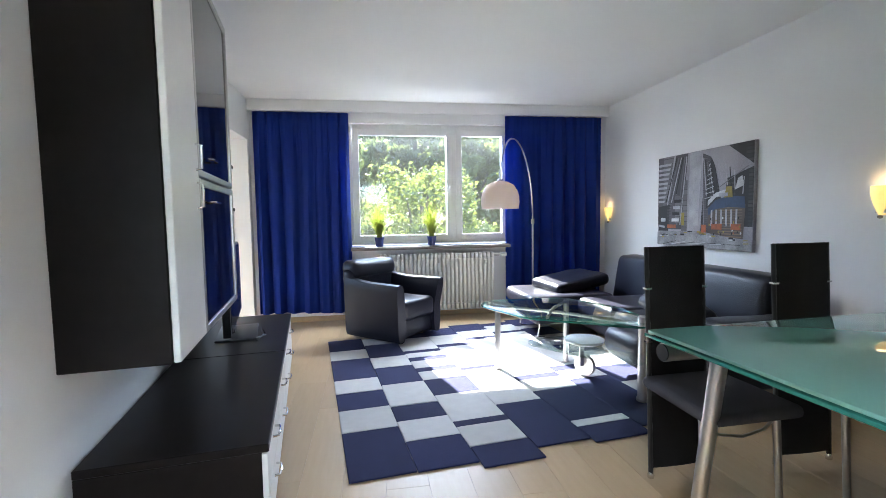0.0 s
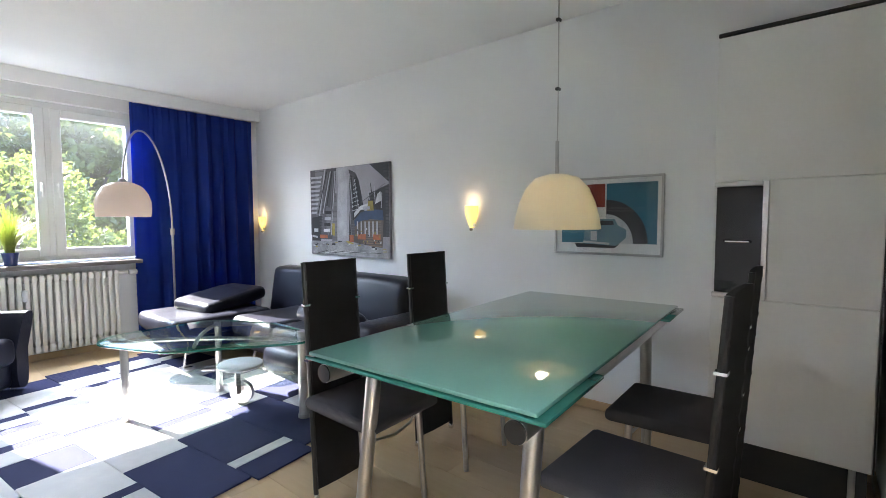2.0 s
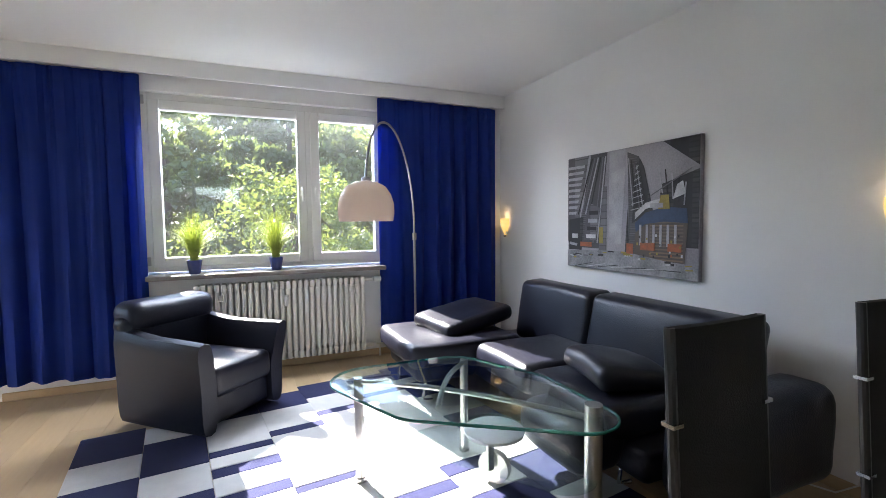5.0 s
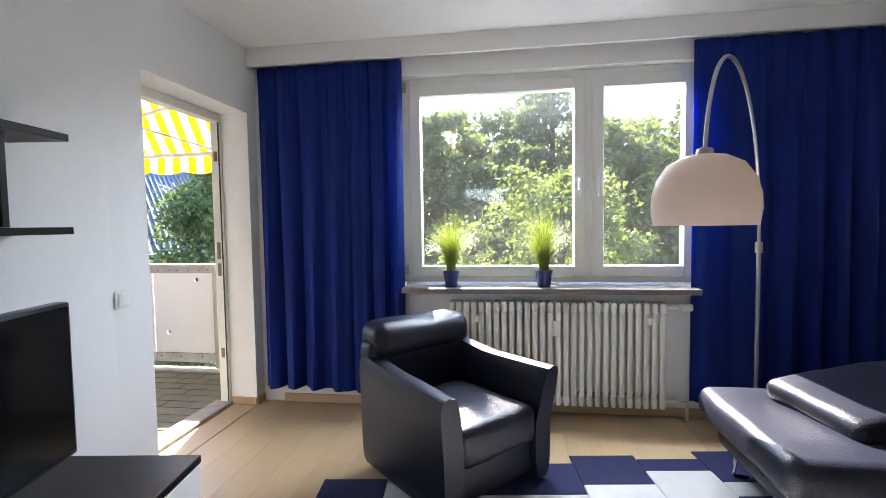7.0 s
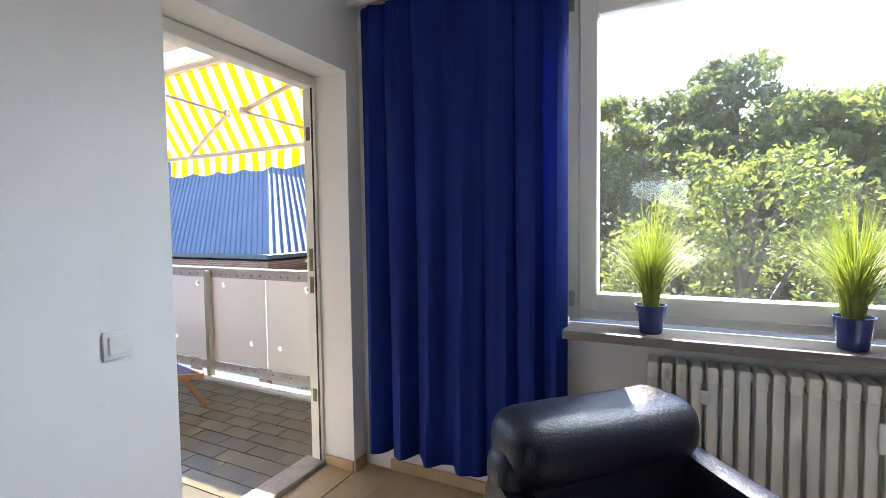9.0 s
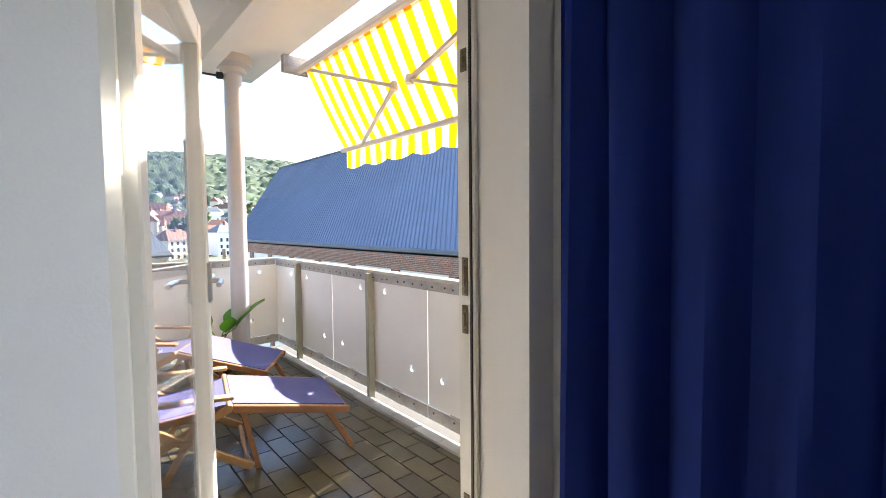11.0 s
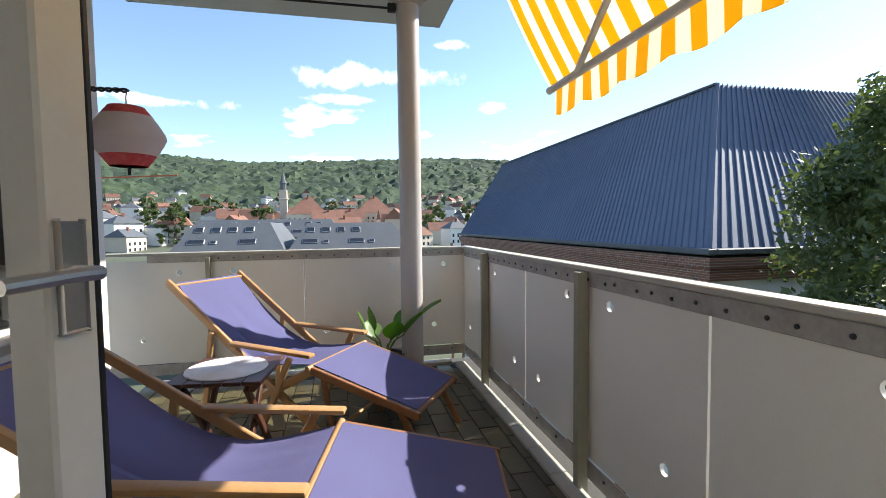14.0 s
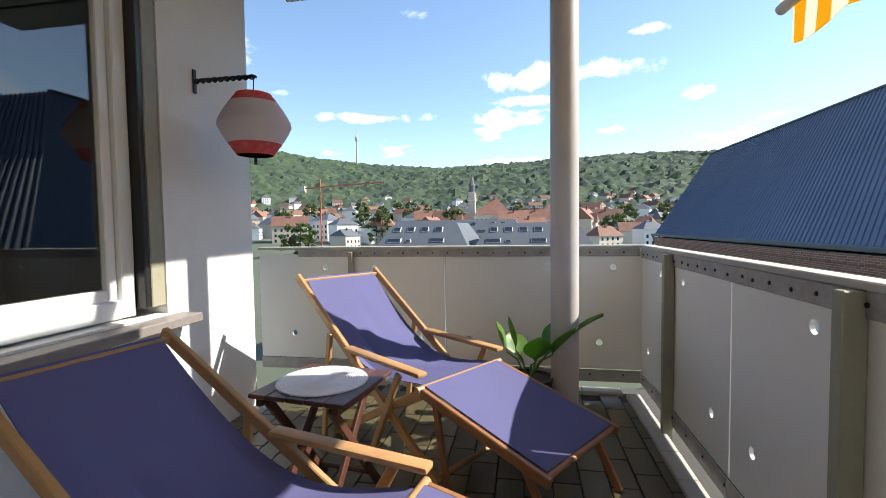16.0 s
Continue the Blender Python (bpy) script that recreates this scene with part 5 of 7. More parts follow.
def build_car_print():
    w, h = 0.68, 0.487
    p = thing("framed_print", "white framed print of a blue vintage car", "picture", pose(W, -4.008, 1.01))
    bm = box(-0.022, -0.001, -w, -w + 0.014, 0, h, 0.002, 1)
    box(-0.022, -0.001, -0.014, 0, 0, h, 0.002, 1, bm=bm)
    box(-0.022, -0.001, -w + 0.014, -0.014, 0, 0.014, 0.002, 1, bm=bm)
    box(-0.022, -0.001, -w + 0.014, -0.014, h - 0.014, h, 0.002, 1, bm=bm)
    part("frame", bm, M["steel"], p, "thin silver frame")
    part("mount", box(-0.012, -0.001, -w + 0.014, -0.014, 0.014, h - 0.014), M["white"], p, "white mount")
    teal, dark, red, pale, car = ink("print_teal", (0.04, 0.19, 0.27), (0.03, 0.13, 0.2), 3), ink("print_black", (0.02, 0.02, 0.025), (0.05, 0.05, 0.06)), ink("print_brick_red", (0.36, 0.06, 0.03)), ink("print_white", (0.6, 0.6, 0.6), (0.4, 0.42, 0.44)), ink("print_car_blue", (0.10, 0.19, 0.24), (0.18, 0.28, 0.32))
    D = 0.0135
    def arc(cx, cz, r0, r1, a0, a1, n=14):
        a = [radians(a0 + (a1 - a0) * k / n) for k in range(n + 1)]
        return [(cx + r1 * math.cos(t), cz + r1 * math.sin(t)) for t in a] + [(cx + r0 * math.cos(t), cz + r0 * math.sin(t)) for t in a[::-1]]
    for name, pts, m, d in (
        ("field", [(0.05, 0.075), (0.28, 0.075), (0.28, 0.44), (0.05, 0.44)], teal, D),
        ("field", [(0.345, 0.075), (0.645, 0.075), (0.645, 0.445), (0.345, 0.445)], teal, D),
        ("field", [(0.16, 0.30), (0.335, 0.30), (0.335, 0.445), (0.16, 0.445)], red, D + 0.0015),
        ("wheel_arch", [(0.345, 0.075)] + [(0.345 + 0.25 * math.cos(radians(a)), 0.075 + 0.27 * math.sin(radians(a))) for a in range(0, 91, 6)], dark, D + 0.0025),
        ("tyre_ring", [(0.345, 0.075)] + [(0.345 + 0.165 * math.cos(radians(a)), 0.075 + 0.18 * math.sin(radians(a))) for a in range(0, 91, 6)], pale, D + 0.004),
        ("shadow", [(0.16, 0.045), (0.40, 0.045), (0.43, 0.07), (0.14, 0.07)], dark, D + 0.0045),
        ("car", [(0.20, 0.07), (0.41, 0.06), (0.47, 0.11), (0.47, 0.16), (0.42, 0.185), (0.40, 0.225), (0.29, 0.225), (0.27, 0.185), (0.21, 0.165)], car, D + 0.006),
        ("windscreen", [(0.285, 0.185), (0.395, 0.19), (0.39, 0.215), (0.3, 0.215)], dark, D + 0.0075),
        ("grille", [(0.25, 0.09), (0.29, 0.09), (0.29, 0.15), (0.25, 0.15)], pale, D + 0.0075),
        ("bumper", [(0.20, 0.075), (0.37, 0.065), (0.37, 0.078), (0.20, 0.088)], pale, D + 0.008),
    ):
        part(name, quad_on_wall(pts, d), m, p)
    g = part("pane", box(-0.0225, -0.0215, -w + 0.014, -0.014, 0.014, h - 0.014), M["pane"], p)
    g.visible_shadow = False


def build_back_print():
    w, h = 0.8, 0.57
    p = thing("framed_print", "thin-framed print with red and grey shapes", "picture", pose(3.46, BACK, 1.23, 0, 0, -90))
    # this one hangs on the back wall; its own x points away from the room
    D = 0.0135
    bm = box(-0.022, -0.001, -w, -w + 0.012, 0, h, 0.002, 1)
    box(-0.022, -0.001, -0.012, 0, 0, h, 0.002, 1, bm=bm)
    box(-0.022, -0.001, -w + 0.012, -0.012, 0, 0.012, 0.002, 1, bm=bm)
    box(-0.022, -0.001, -w + 0.012, -0.012, h - 0.012, h, 0.002, 1, bm=bm)
    part("frame", bm, M["steel"], p, "thin silver frame")
    part("mount", box(-0.012, -0.001, -w + 0.012, -0.012, 0.012, h - 0.012), M["white"], p)
    grey, red = ink("print_grey", (0.25, 0.28, 0.28), (0.12, 0.14, 0.14), 12), ink("print_scarlet", (0.5, 0.10, 0.07))
    for name, pts, m, d in (("field", [(0.08, 0.08), (0.3, 0.08), (0.3, 0.5), (0.08, 0.5)], grey, D), ("stripe", [(0.3, 0.1), (0.4, 0.1), (0.42, 0.52), (0.34, 0.52)], red, D + 0.001), ("field", [(0.44, 0.08), (0.74, 0.08), (0.74, 0.5), (0.44, 0.5)], grey, D)):
        part(name, quad_on_wall(pts, d), m, p)


build_city_canvas()
build_car_print()
build_back_print()


# ---- balcony ----
RX, RY, RT = -4.08, 0.585, 0.958  # west rail, north rail, height


def build_balcony():
    setting("balcony_slab", box(RX - 0.08, -0.273, -1.84, RY + 0.08, -0.3, -0.015), M["grout"], "concrete balcony slab")
    bm = box(RX - 0.12, -0.36, -1.9, 0.42, 2.78, 3.05)
    setting("balcony_ceiling", bm, M["plaster"], "white plastered slab above the balcony")
    bm = box(-3.4, -0.9, -1.1, -0.95, 2.55, 2.779)
    box(-3.4, -0.9, -0.25, -0.12, 2.62, 2.779, bm=bm)
    setting("balcony_beam", bm, M["plaster"], "plastered beam under the slab")
    # wing of the house with its window
    y0, y1 = -2.13, -1.83
    wx0, wx1, wz0, wz1 = -2.66, -0.75, 0.79, 2.22
    bm = box(-3.54, wx0 - 0.18, y0, y1, -6, 3.05)
    box(wx1, -0.32, y0, y1, -6, 3.05, bm=bm)
    box(wx0 - 0.18, wx1, y0, y1, -6, wz0 - 0.09, bm=bm)
    box(wx0 - 0.18, wx1, y0, y1, wz1 + 0.12, 3.05, bm=bm)
    box(-3.54, -3.3, -6, y0, -6, 3.05, bm=bm)
    setting("wall_wing", bm, M["plaster"], "white plastered outer wall")
    # the room's shade is put into its dark brown colour
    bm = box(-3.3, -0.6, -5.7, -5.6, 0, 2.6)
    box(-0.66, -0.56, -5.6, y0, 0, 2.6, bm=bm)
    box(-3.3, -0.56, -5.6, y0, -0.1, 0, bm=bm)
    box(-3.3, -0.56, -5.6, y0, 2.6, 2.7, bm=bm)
    setting("wall_wing_inner", bm, M["bark"], "inner room, its dimness painted in as dark brown")
    setting("wall_door_outer", box(-0.33, -0.272, -1.83, -1.133, -0.3, 3.05), M["plaster"], "white plaster beside the door")
    setting("wall_door_lintel", box(-0.33, -0.272, -1.132, 0.33, 2.09, 3.05), M["plaster"], "white plaster over the door")
    w = tagged(new("window_2"), "white window with roller shutter rails onto the balcony", kind="structure")
    w.location.y = -0.18
    bm = box(wx0 - 0.18, wx0 - 0.10, -1.70, -1.655, wz0 - 0.05, wz1 + 0.11, 0.004, 1)
    part("shutter_rail", bm, M["post"], w, "olive shutter guide rail")
    part("shutter_rail", box(wx0 - 0.098, wx0 - 0.07, -1.73, -1.66, wz0 - 0.05, wz1 + 0.11, 0.004, 1), M["black"], w)
    part("shutter_box", box(wx0 - 0.18, wx1 - 0.002, -1.85, -1.66, wz1 + 0.005, wz1 + 0.118), M["post"], w)
    bm = box(wx0 - 0.068, wx0 + 0.0, -1.80, -1.71, wz0 - 0.08, wz1, 0.005, 1)
    box(wx1 - 0.07, wx1 - 0.002, -1.80, -1.71, wz0 - 0.08, wz1, 0.005, 1, bm=bm)
    box(wx0, wx1 - 0.07, -1.80, -1.71, wz0 - 0.08, wz0 + 0.0, 0.005, 1, bm=bm)
    box(wx0, wx1 - 0.07, -1.80, -1.71, wz1 - 0.06, wz1, 0.005, 1, bm=bm)
    part("window_frame", bm, M["white"], w)
    bm = box(wx0 + 0.002, wx0 + 0.05, -1.79, -1.735, wz0, wz1 - 0.06, 0.004, 1)
    box(wx0 + 0.05, wx1 - 0.07, -1.79, -1.735, wz0, wz0 + 0.05, 0.004, 1, bm=bm)
    part("sash", bm, M["white"], w)
    p = part("pane", box(wx0 + 0.04, wx1 - 0.065, -1.765, -1.76, wz0 + 0.04, wz1 - 0.05), M["pane_2"], w)
    setting("window_sill_balcony", box(wx0 - 0.28, -0.365, -1.90, -1.72, 0.645, 0.69, 0.005, 1), M["stone"], "weathered grey stone sill")
    # column
    c = thing("column", "round grey painted column holding the slab", "column", pose(-3.54, 0.05, 0))
    part("shaft", bar((0, 0, 0.0), (0, 0, 2.66), 0.076, seg=36), M["column"], c)
    part("capital", lathe([(0.077, 2.62), (0.105, 2.64), (0.105, 2.68), (0.16, 2.70), (0.16, 2.779), (0.001, 2.779)], 32), M["column"], c)
    wire = single("curtain_wire", tube([(-3.54, -0.02, 2.60), (-3.54, -0.8, 2.595), (-3.54, -1.83, 2.60)], 0.008), M["iron"], "black steel wire with a clamp at the column", "wire")
    clamp = single("wire_clamp", box(-3.56, -3.52, -0.085, -0.03, 2.575, 2.63, 0.006, 2), M["iron"], "black wire clamp beside the column", "clamp")


def build_railing():
    r = thing("balcony_railing", "beige panelled balcony railing with round holes", "railing")
    t = 0.014
    posts = [-3.43, -2.11, -0.80]
    seams = [RX, -3.43, -2.77, -2.11, -1.45, -0.80, -0.38]
    for a, b in zip(seams, seams[1:]):
        holes = [(h, z) for h, z in ((-3.91, 0.31), (-3.66, 0.815), (-3.29, 0.815), (-2.94, 0.32), (-2.60, 0.32), (-2.285, 0.815), (-1.945, 0.815), (-1.63, 0.333), (-1.31, 0.328), (-1.013, 0.815), (-0.63, 0.34)) if a + 0.05 < h < b - 0.05]
        bm = holed(a + 0.005, b - 0.005, 0.14, 0.90, holes, 0.021, t)
        bmesh.ops.translate(bm, vec=(0, RY, 0), verts=bm.verts)
        part("panel", bm, M["panel"], r)
        bm = box(a + 0.004, b - 0.004, RY - 0.014, RY - 0.008, 0.055, 0.135, 0.001, 1)
        part("foot_strip", bm, M["rail"], r)
    ys = [RY, -0.71, -1.39, -2.12]
    hol = {0: ((0.40, 0.814), (-0.045, 0.814), (0.316, 0.314), (-0.55, 0.314)), 1: ((-1.222, 0.81), (-0.87, 0.318)), 2: ((-1.593, 0.808), (-1.848, 0.322))}
    rot = Matrix.Rotation(radians(90), 4, "Z")
    for k, (b, a) in enumerate(zip(ys, ys[1:] )):
        bm = holed(a + 0.005, b - 0.005, 0.14, 0.90, list(hol[k]), 0.021, t)
        bmesh.ops.transform(bm, matrix=Matrix.Translation((RX, 0, 0)) @ rot, verts=bm.verts)
        part("panel", bm, M["panel"], r)
        part("foot_strip", box(RX + 0.008, RX + 0.014, a + 0.004, b - 0.004, 0.055, 0.135, 0.001, 1), M["rail"], r)
    for x in posts:
        part("post", box(x - 0.02, x + 0.02, RY - 0.06, RY - 0.0085, -0.012, 0.935, 0.003, 1), M["post"], r, "olive steel post")
    for y in (-1.39,):
        part("post", box(RX + 0.0085, RX + 0.05, y - 0.015, y + 0.015, -0.012, 0.92, 0.003, 1), M["post"], r, "olive steel post")
    part("top_strip", box(RX + 0.02, -0.37, RY - 0.016, RY - 0.0075, 0.875, 0.935, 0.002, 1), M["rail"], r, "rusted bolted strip")
    part("top_strip", box(RX + 0.0075, RX + 0.016, -1.8, RY - 0.02, 0.885, 0.935, 0.002, 1), M["rail"], r)
    part("handrail", box(RX - 0.02, -0.37, RY - 0.022, RY + 0.05, 0.936, RT, 0.004, 1), M["kerb"], r, "pale flat handrail")
    part("handrail", box(RX - 0.05, RX + 0.022, -2.12, RY - 0.023, 0.936, RT, 0.004, 1), M["kerb"], r)
    bolt = mesh_of("bolt", lathe([(0.001, 0.006), (0.006, 0.004), (0.007, 0.0), (0.001, 0.0)], 8), M["iron"])
    rnd = random.Random(7)
    for k in range(34):
        x = RX + 0.1 + k * 0.1 + rnd.uniform(-0.02, 0.02)
        for z in ((0.905,) if k % 2 else (0.9, 0.105)):
            ob = new("bolt", bolt)
            ob.parent, ob.matrix_basis = r, pose(x, RY - 0.0155, z, 90, 0, 0)
    for k in range(18):
        for z in ((0.91,) if k % 2 else (0.91, 0.105)):
            ob = new("bolt", bolt)
            ob.parent, ob.matrix_basis = r, pose(RX + 0.0155, RY - 0.12 - k * 0.105, z, 0, 90, 0)


def build_awning():
    a = thing("awning", "extended yellow and white striped awning", "awning")
    x0, x1 = -3.17, 0.35
    top, low = (0.55, 2.70), (0.915, 2.02)
    rows = []
    for k in range(9):
        u = k / 8
        rows.append([(x0 + (x1 - x0) * i / 40, top[0] + (low[0] - top[0]) * u, top[1] + (low[1] - top[1]) * u - 0.02 * math.sin(math.pi * u)) for i in range(41)])
    part("fabric", cloth(rows, 0.002), M["awning"], a, "yellow and white striped cloth")
    rows = []
    for k in range(4):
        row = []
        for i in range(201):
            x = x0 + 0.02 + (x1 - x0 - 0.02) * i / 200
            drop = 0.165 + 0.03 * abs(math.sin(math.pi * (x - x0) / 0.36)) - 0.015
            row.append((x, 0.95 + 0.012 * math.sin(x * 9) * k / 3, 1.995 - drop * k / 3))
        rows.append(row)
    part("valance", cloth(rows, 0.002), M["awning"], a, "scalloped striped valance")
    part("front_bar", tube([(x0 - 0.03, 0.93, 2.005), (x1, 0.93, 2.005)], 0.024, 12), M["column"], a)
    part("roller", tube([(x0 - 0.02, 0.58, 2.70), (x1, 0.58, 2.70)], 0.04, 14), M["awning"], a)
    part("square_tube", box(x0 - 0.05, x1, 0.48, 0.525, 2.635, 2.68, 0.004, 1), M["column"], a)
    for x in (x0 - 0.02, x1 - 0.3):
        part("bracket", box(x - 0.03, x + 0.03, 0.36, 0.62, 2.63, 2.779, 0.006, 1), M["rail"], a)
    for sx, ex, fx in ((-3.0, -2.02, -2.80), (-0.05, -1.83, -0.9)):
        arm = part("upper_arm", beam((sx, 0.55, 2.63), (ex, 0.74, 2.30), 0.04, 0.028), M["column"], a, "folding arm")
        part("forearm", beam((ex, 0.74, 2.30), (fx, 0.91, 2.005), 0.034, 0.024), M["column"], a, "folding arm")
        part("elbow", bar((ex, 0.735, 2.27), (ex, 0.745, 2.33), 0.032), M["column"], a)


build_balcony()
build_railing()
build_awning()


def build_deck_chair(m, n, hh, hk, label):
    """Head bar at y = -n and height hh, knee bar at y = 0 and height hk, footrest in front."""
    c = thing("deck_chair", label, "deck chair", m, group="deck chairs on the balcony")
    w = 0.27
    slope = (hh - 0.02) / (n + 0.12)
    def back(y):
        return hh - (y + n) * slope
    for s in (-1, 1):
        x = s * w
        part("back_rail", beam((x, -n - 0.03, back(-n - 0.03)), (x, 0.10, back(0.10)), 0.024, 0.042), M["pine"], c)
        xi = s * (w - 0.028)
        part("seat_rail", beam((xi, -n * 0.72, 0.012), (xi, 0.02, hk), 0.022, 0.04), M["pine"], c)
        ya, za = -n * 0.52, back(-n * 0.52) + 0.03
        ar = box(x - 0.028, x + 0.028, ya - 0.02, 0.02, -0.011, 0.011, 0.009, 2)
        for v in ar.verts:
            v.co.z += za - 0.005 - 0.04 * (v.co.y - ya)
        part("armrest", ar, M["pine"], c, "flat wooden armrest")
        part("arm_strut", beam((x + s * 0.03, -0.10, za - 0.04), (x + s * 0.03, -0.30, 0.05), 0.02, 0.034), M["pine"], c)
        xo = s * (w + 0.026)
        part("rear_strut", beam((xo, -n * 0.66, back(-n * 0.66) - 0.01), (xo, -n * 0.74, 0.0), 0.02, 0.036), M["pine"], c)
        xf = s * (w - 0.002)
        part("foot_rail", beam((xf, 0.01, hk - 0.005), (xf, 0.62, 0.235), 0.024, 0.04), M["teak"], c)
        part("foot_leg", beam((xf - s * 0.026, 0.49, 0.26), (xf - s * 0.026, 0.64, 0.0), 0.02, 0.034), M["teak"], c)
        part("knee_leg", beam((xf - s * 0.026, 0.06, hk - 0.03), (xf - s * 0.026, 0.13, 0.0), 0.02, 0.03), M["teak"], c)
    part("head_bar", beam((-w - 0.012, -n, hh - 0.005), (w + 0.012, -n, hh - 0.005), 0.036, 0.022), M["pine"], c)
    part("knee_bar", bar((-w - 0.02, 0, hk + 0.005), (w + 0.02, 0, hk + 0.005), 0.015), M["pine"], c)
    part("foot_bar", bar((-w, 0.6, 0.245), (w, 0.6, 0.245), 0.013), M["teak"], c)
    part("low_bar", bar((-w, 0.08, back(0.08)), (w, 0.08, back(0.08)), 0.012), M["pine"], c)
    rows = []
    for k in range(21):
        u = k / 20
        y = -n + n * u
        line = hh + (hk - hh) * u
        sag = (0.13 + 0.10 * n) * math.sin(math.pi * min(1, u ** 0.8)) ** 1.15 * (0.55 + 0.6 * u)
        rows.append([((-w + 0.035) + (2 * w - 0.07) * i / 10, y, line - sag * (1 + 0.05 * math.sin(3 * i)) + 0.006 * math.sin(i * 2.1 + 7 * u) * math.sin(math.pi * u) + 0.012) for i in range(11)])
    part("seat_canvas", cloth(rows, 0.003), M["canvas"], c, "sagging violet-blue canvas")
    rows = []
    for k in range(9):
        u = k / 8
        rows.append([((-w + 0.02) + (2 * w - 0.04) * i / 8, 0.012 + 0.585 * u, hk + 0.018 + (0.262 - hk - 0.018) * u - 0.02 * math.sin(math.pi * u) * math.sin(math.pi * i / 8)) for i in range(9)])
    part("foot_canvas", cloth(rows, 0.003), M["canvas"], c)
    return c


def yaw_of(hx, hy, kx, ky):
    return math.degrees(math.atan2(ky - hy, kx - hx)) - 90


build_deck_chair(pose(-3.024, -0.453, 0, 0, 0, yaw_of(-3.56, -1.258, -3.024, -0.453)), 0.967, 0.80, 0.40, "wooden deck chair with violet canvas beside the column")
build_deck_chair(pose(-1.905, -0.50, 0, 0, 0, yaw_of(-2.10, -1.463, -1.905, -0.50)), 0.983, 0.71, 0.362, "wooden deck chair with violet canvas beside the folding table")


def build_side_table():
    t = thing("folding_table", "dark wooden folding table between the deck chairs", "table", pose(-2.62, -0.945, 0, 0, 0, -8))
    for k in range(5):
        y = -0.2 + 0.08 * k
        part("slat", box(-0.2, 0.2, y + 0.002, y + 0.078, 0.47, 0.487, 0.003, 1), M["dark_teak"], t)
    for s in (-1, 1):
        part("cleat", box(-0.19, 0.19, s * 0.16 - 0.012, s * 0.16 + 0.012, 0.44, 0.469, 0.002, 1), M["dark_teak"], t)
        part("leg", beam((-0.19, s * 0.13, 0.0), (0.17, s * 0.13, 0.455), 0.02, 0.036), M["dark_teak"], t)
        part("leg", beam((0.19, s * 0.105, 0.0), (-0.17, s * 0.105, 0.455), 0.02, 0.036), M["dark_teak"], t)
    part("spreader", bar((-0.15, -0.13, 0.06), (-0.15, 0.13, 0.06), 0.01), M["dark_teak"], t)
    bm = bmesh.new()
    prof = []
    for k in range(34):
        r = 0.004 + 0.172 * k / 33
        prof.append((r, 0.004 + 0.0022 * (k % 2)))
    prof += [(0.178, 0.001), (0.004, 0.0005)]
    single("placemat", lathe(prof, 48), M["mat"], "round white woven placemat on the folding table", "placemat", pose(-2.625, -0.955, 0.4875))


def build_lantern():
    b = thing("lantern_bracket", "black twisted iron bracket on the white wall", "bracket", pose(-3.075, -1.83, 1.85))
    part("plate", box(-0.012, 0.012, 0.001, 0.01, -0.06, 0.06, 0.003, 1), M["iron"], b)
    bm = bmesh.new()
    for s in (0, math.pi):
        tube([(0.008 * math.cos(k * 0.9 + s), 0.005 + 0.0098 * k, 0.008 * math.sin(k * 0.9 + s)) for k in range(36)], 0.007, 6, bm=bm)
    part("arm", bm, M["iron"], b, "twisted iron arm")
    l = thing("paper_lantern", "white paper lantern with red bands on a bracket", "lantern", pose(-3.075, -1.495, 1.456))
    def ribbed(z0, z1, n=10):
        out = []
        for k in range(n + 1):
            z = z0 + (z1 - z0) * k / n
            u = z / 0.31
            r = 0.083 + 0.095 * (1 - abs(2 * u - 1) ** 1.25)
            out.append((r - 0.002 * (k % 2), z))
        return out
    part("paper", lathe(ribbed(0.06, 0.262, 14) + [(r - 0.003, z) for r, z in reversed(ribbed(0.06, 0.262, 14))], 40), M["lantern"], l)
    part("band", lathe(ribbed(0.005, 0.06, 4) + [(r - 0.003, z) for r, z in reversed(ribbed(0.005, 0.06, 4))], 40), M["lantern_red"], l, "red lower band")
    part("band", lathe(ribbed(0.262, 0.308, 4) + [(r - 0.003, z) for r, z in reversed(ribbed(0.262, 0.308, 4))], 40), M["lantern_red"], l, "red upper band")
    part("hook", tube([(0, 0, 0.30), (0, 0.0, 0.36), (0.0, 0.005, 0.395)], 0.003), M["iron"], l)
    part("wire_frame", tube([(-0.085, 0, 0.305), (0, 0, 0.315), (0.085, 0, 0.305)], 0.002), M["iron"], l)
    part("tassel", bar((0, 0, -0.04), (0, 0, 0.006), 0.008), M["iron"], l)


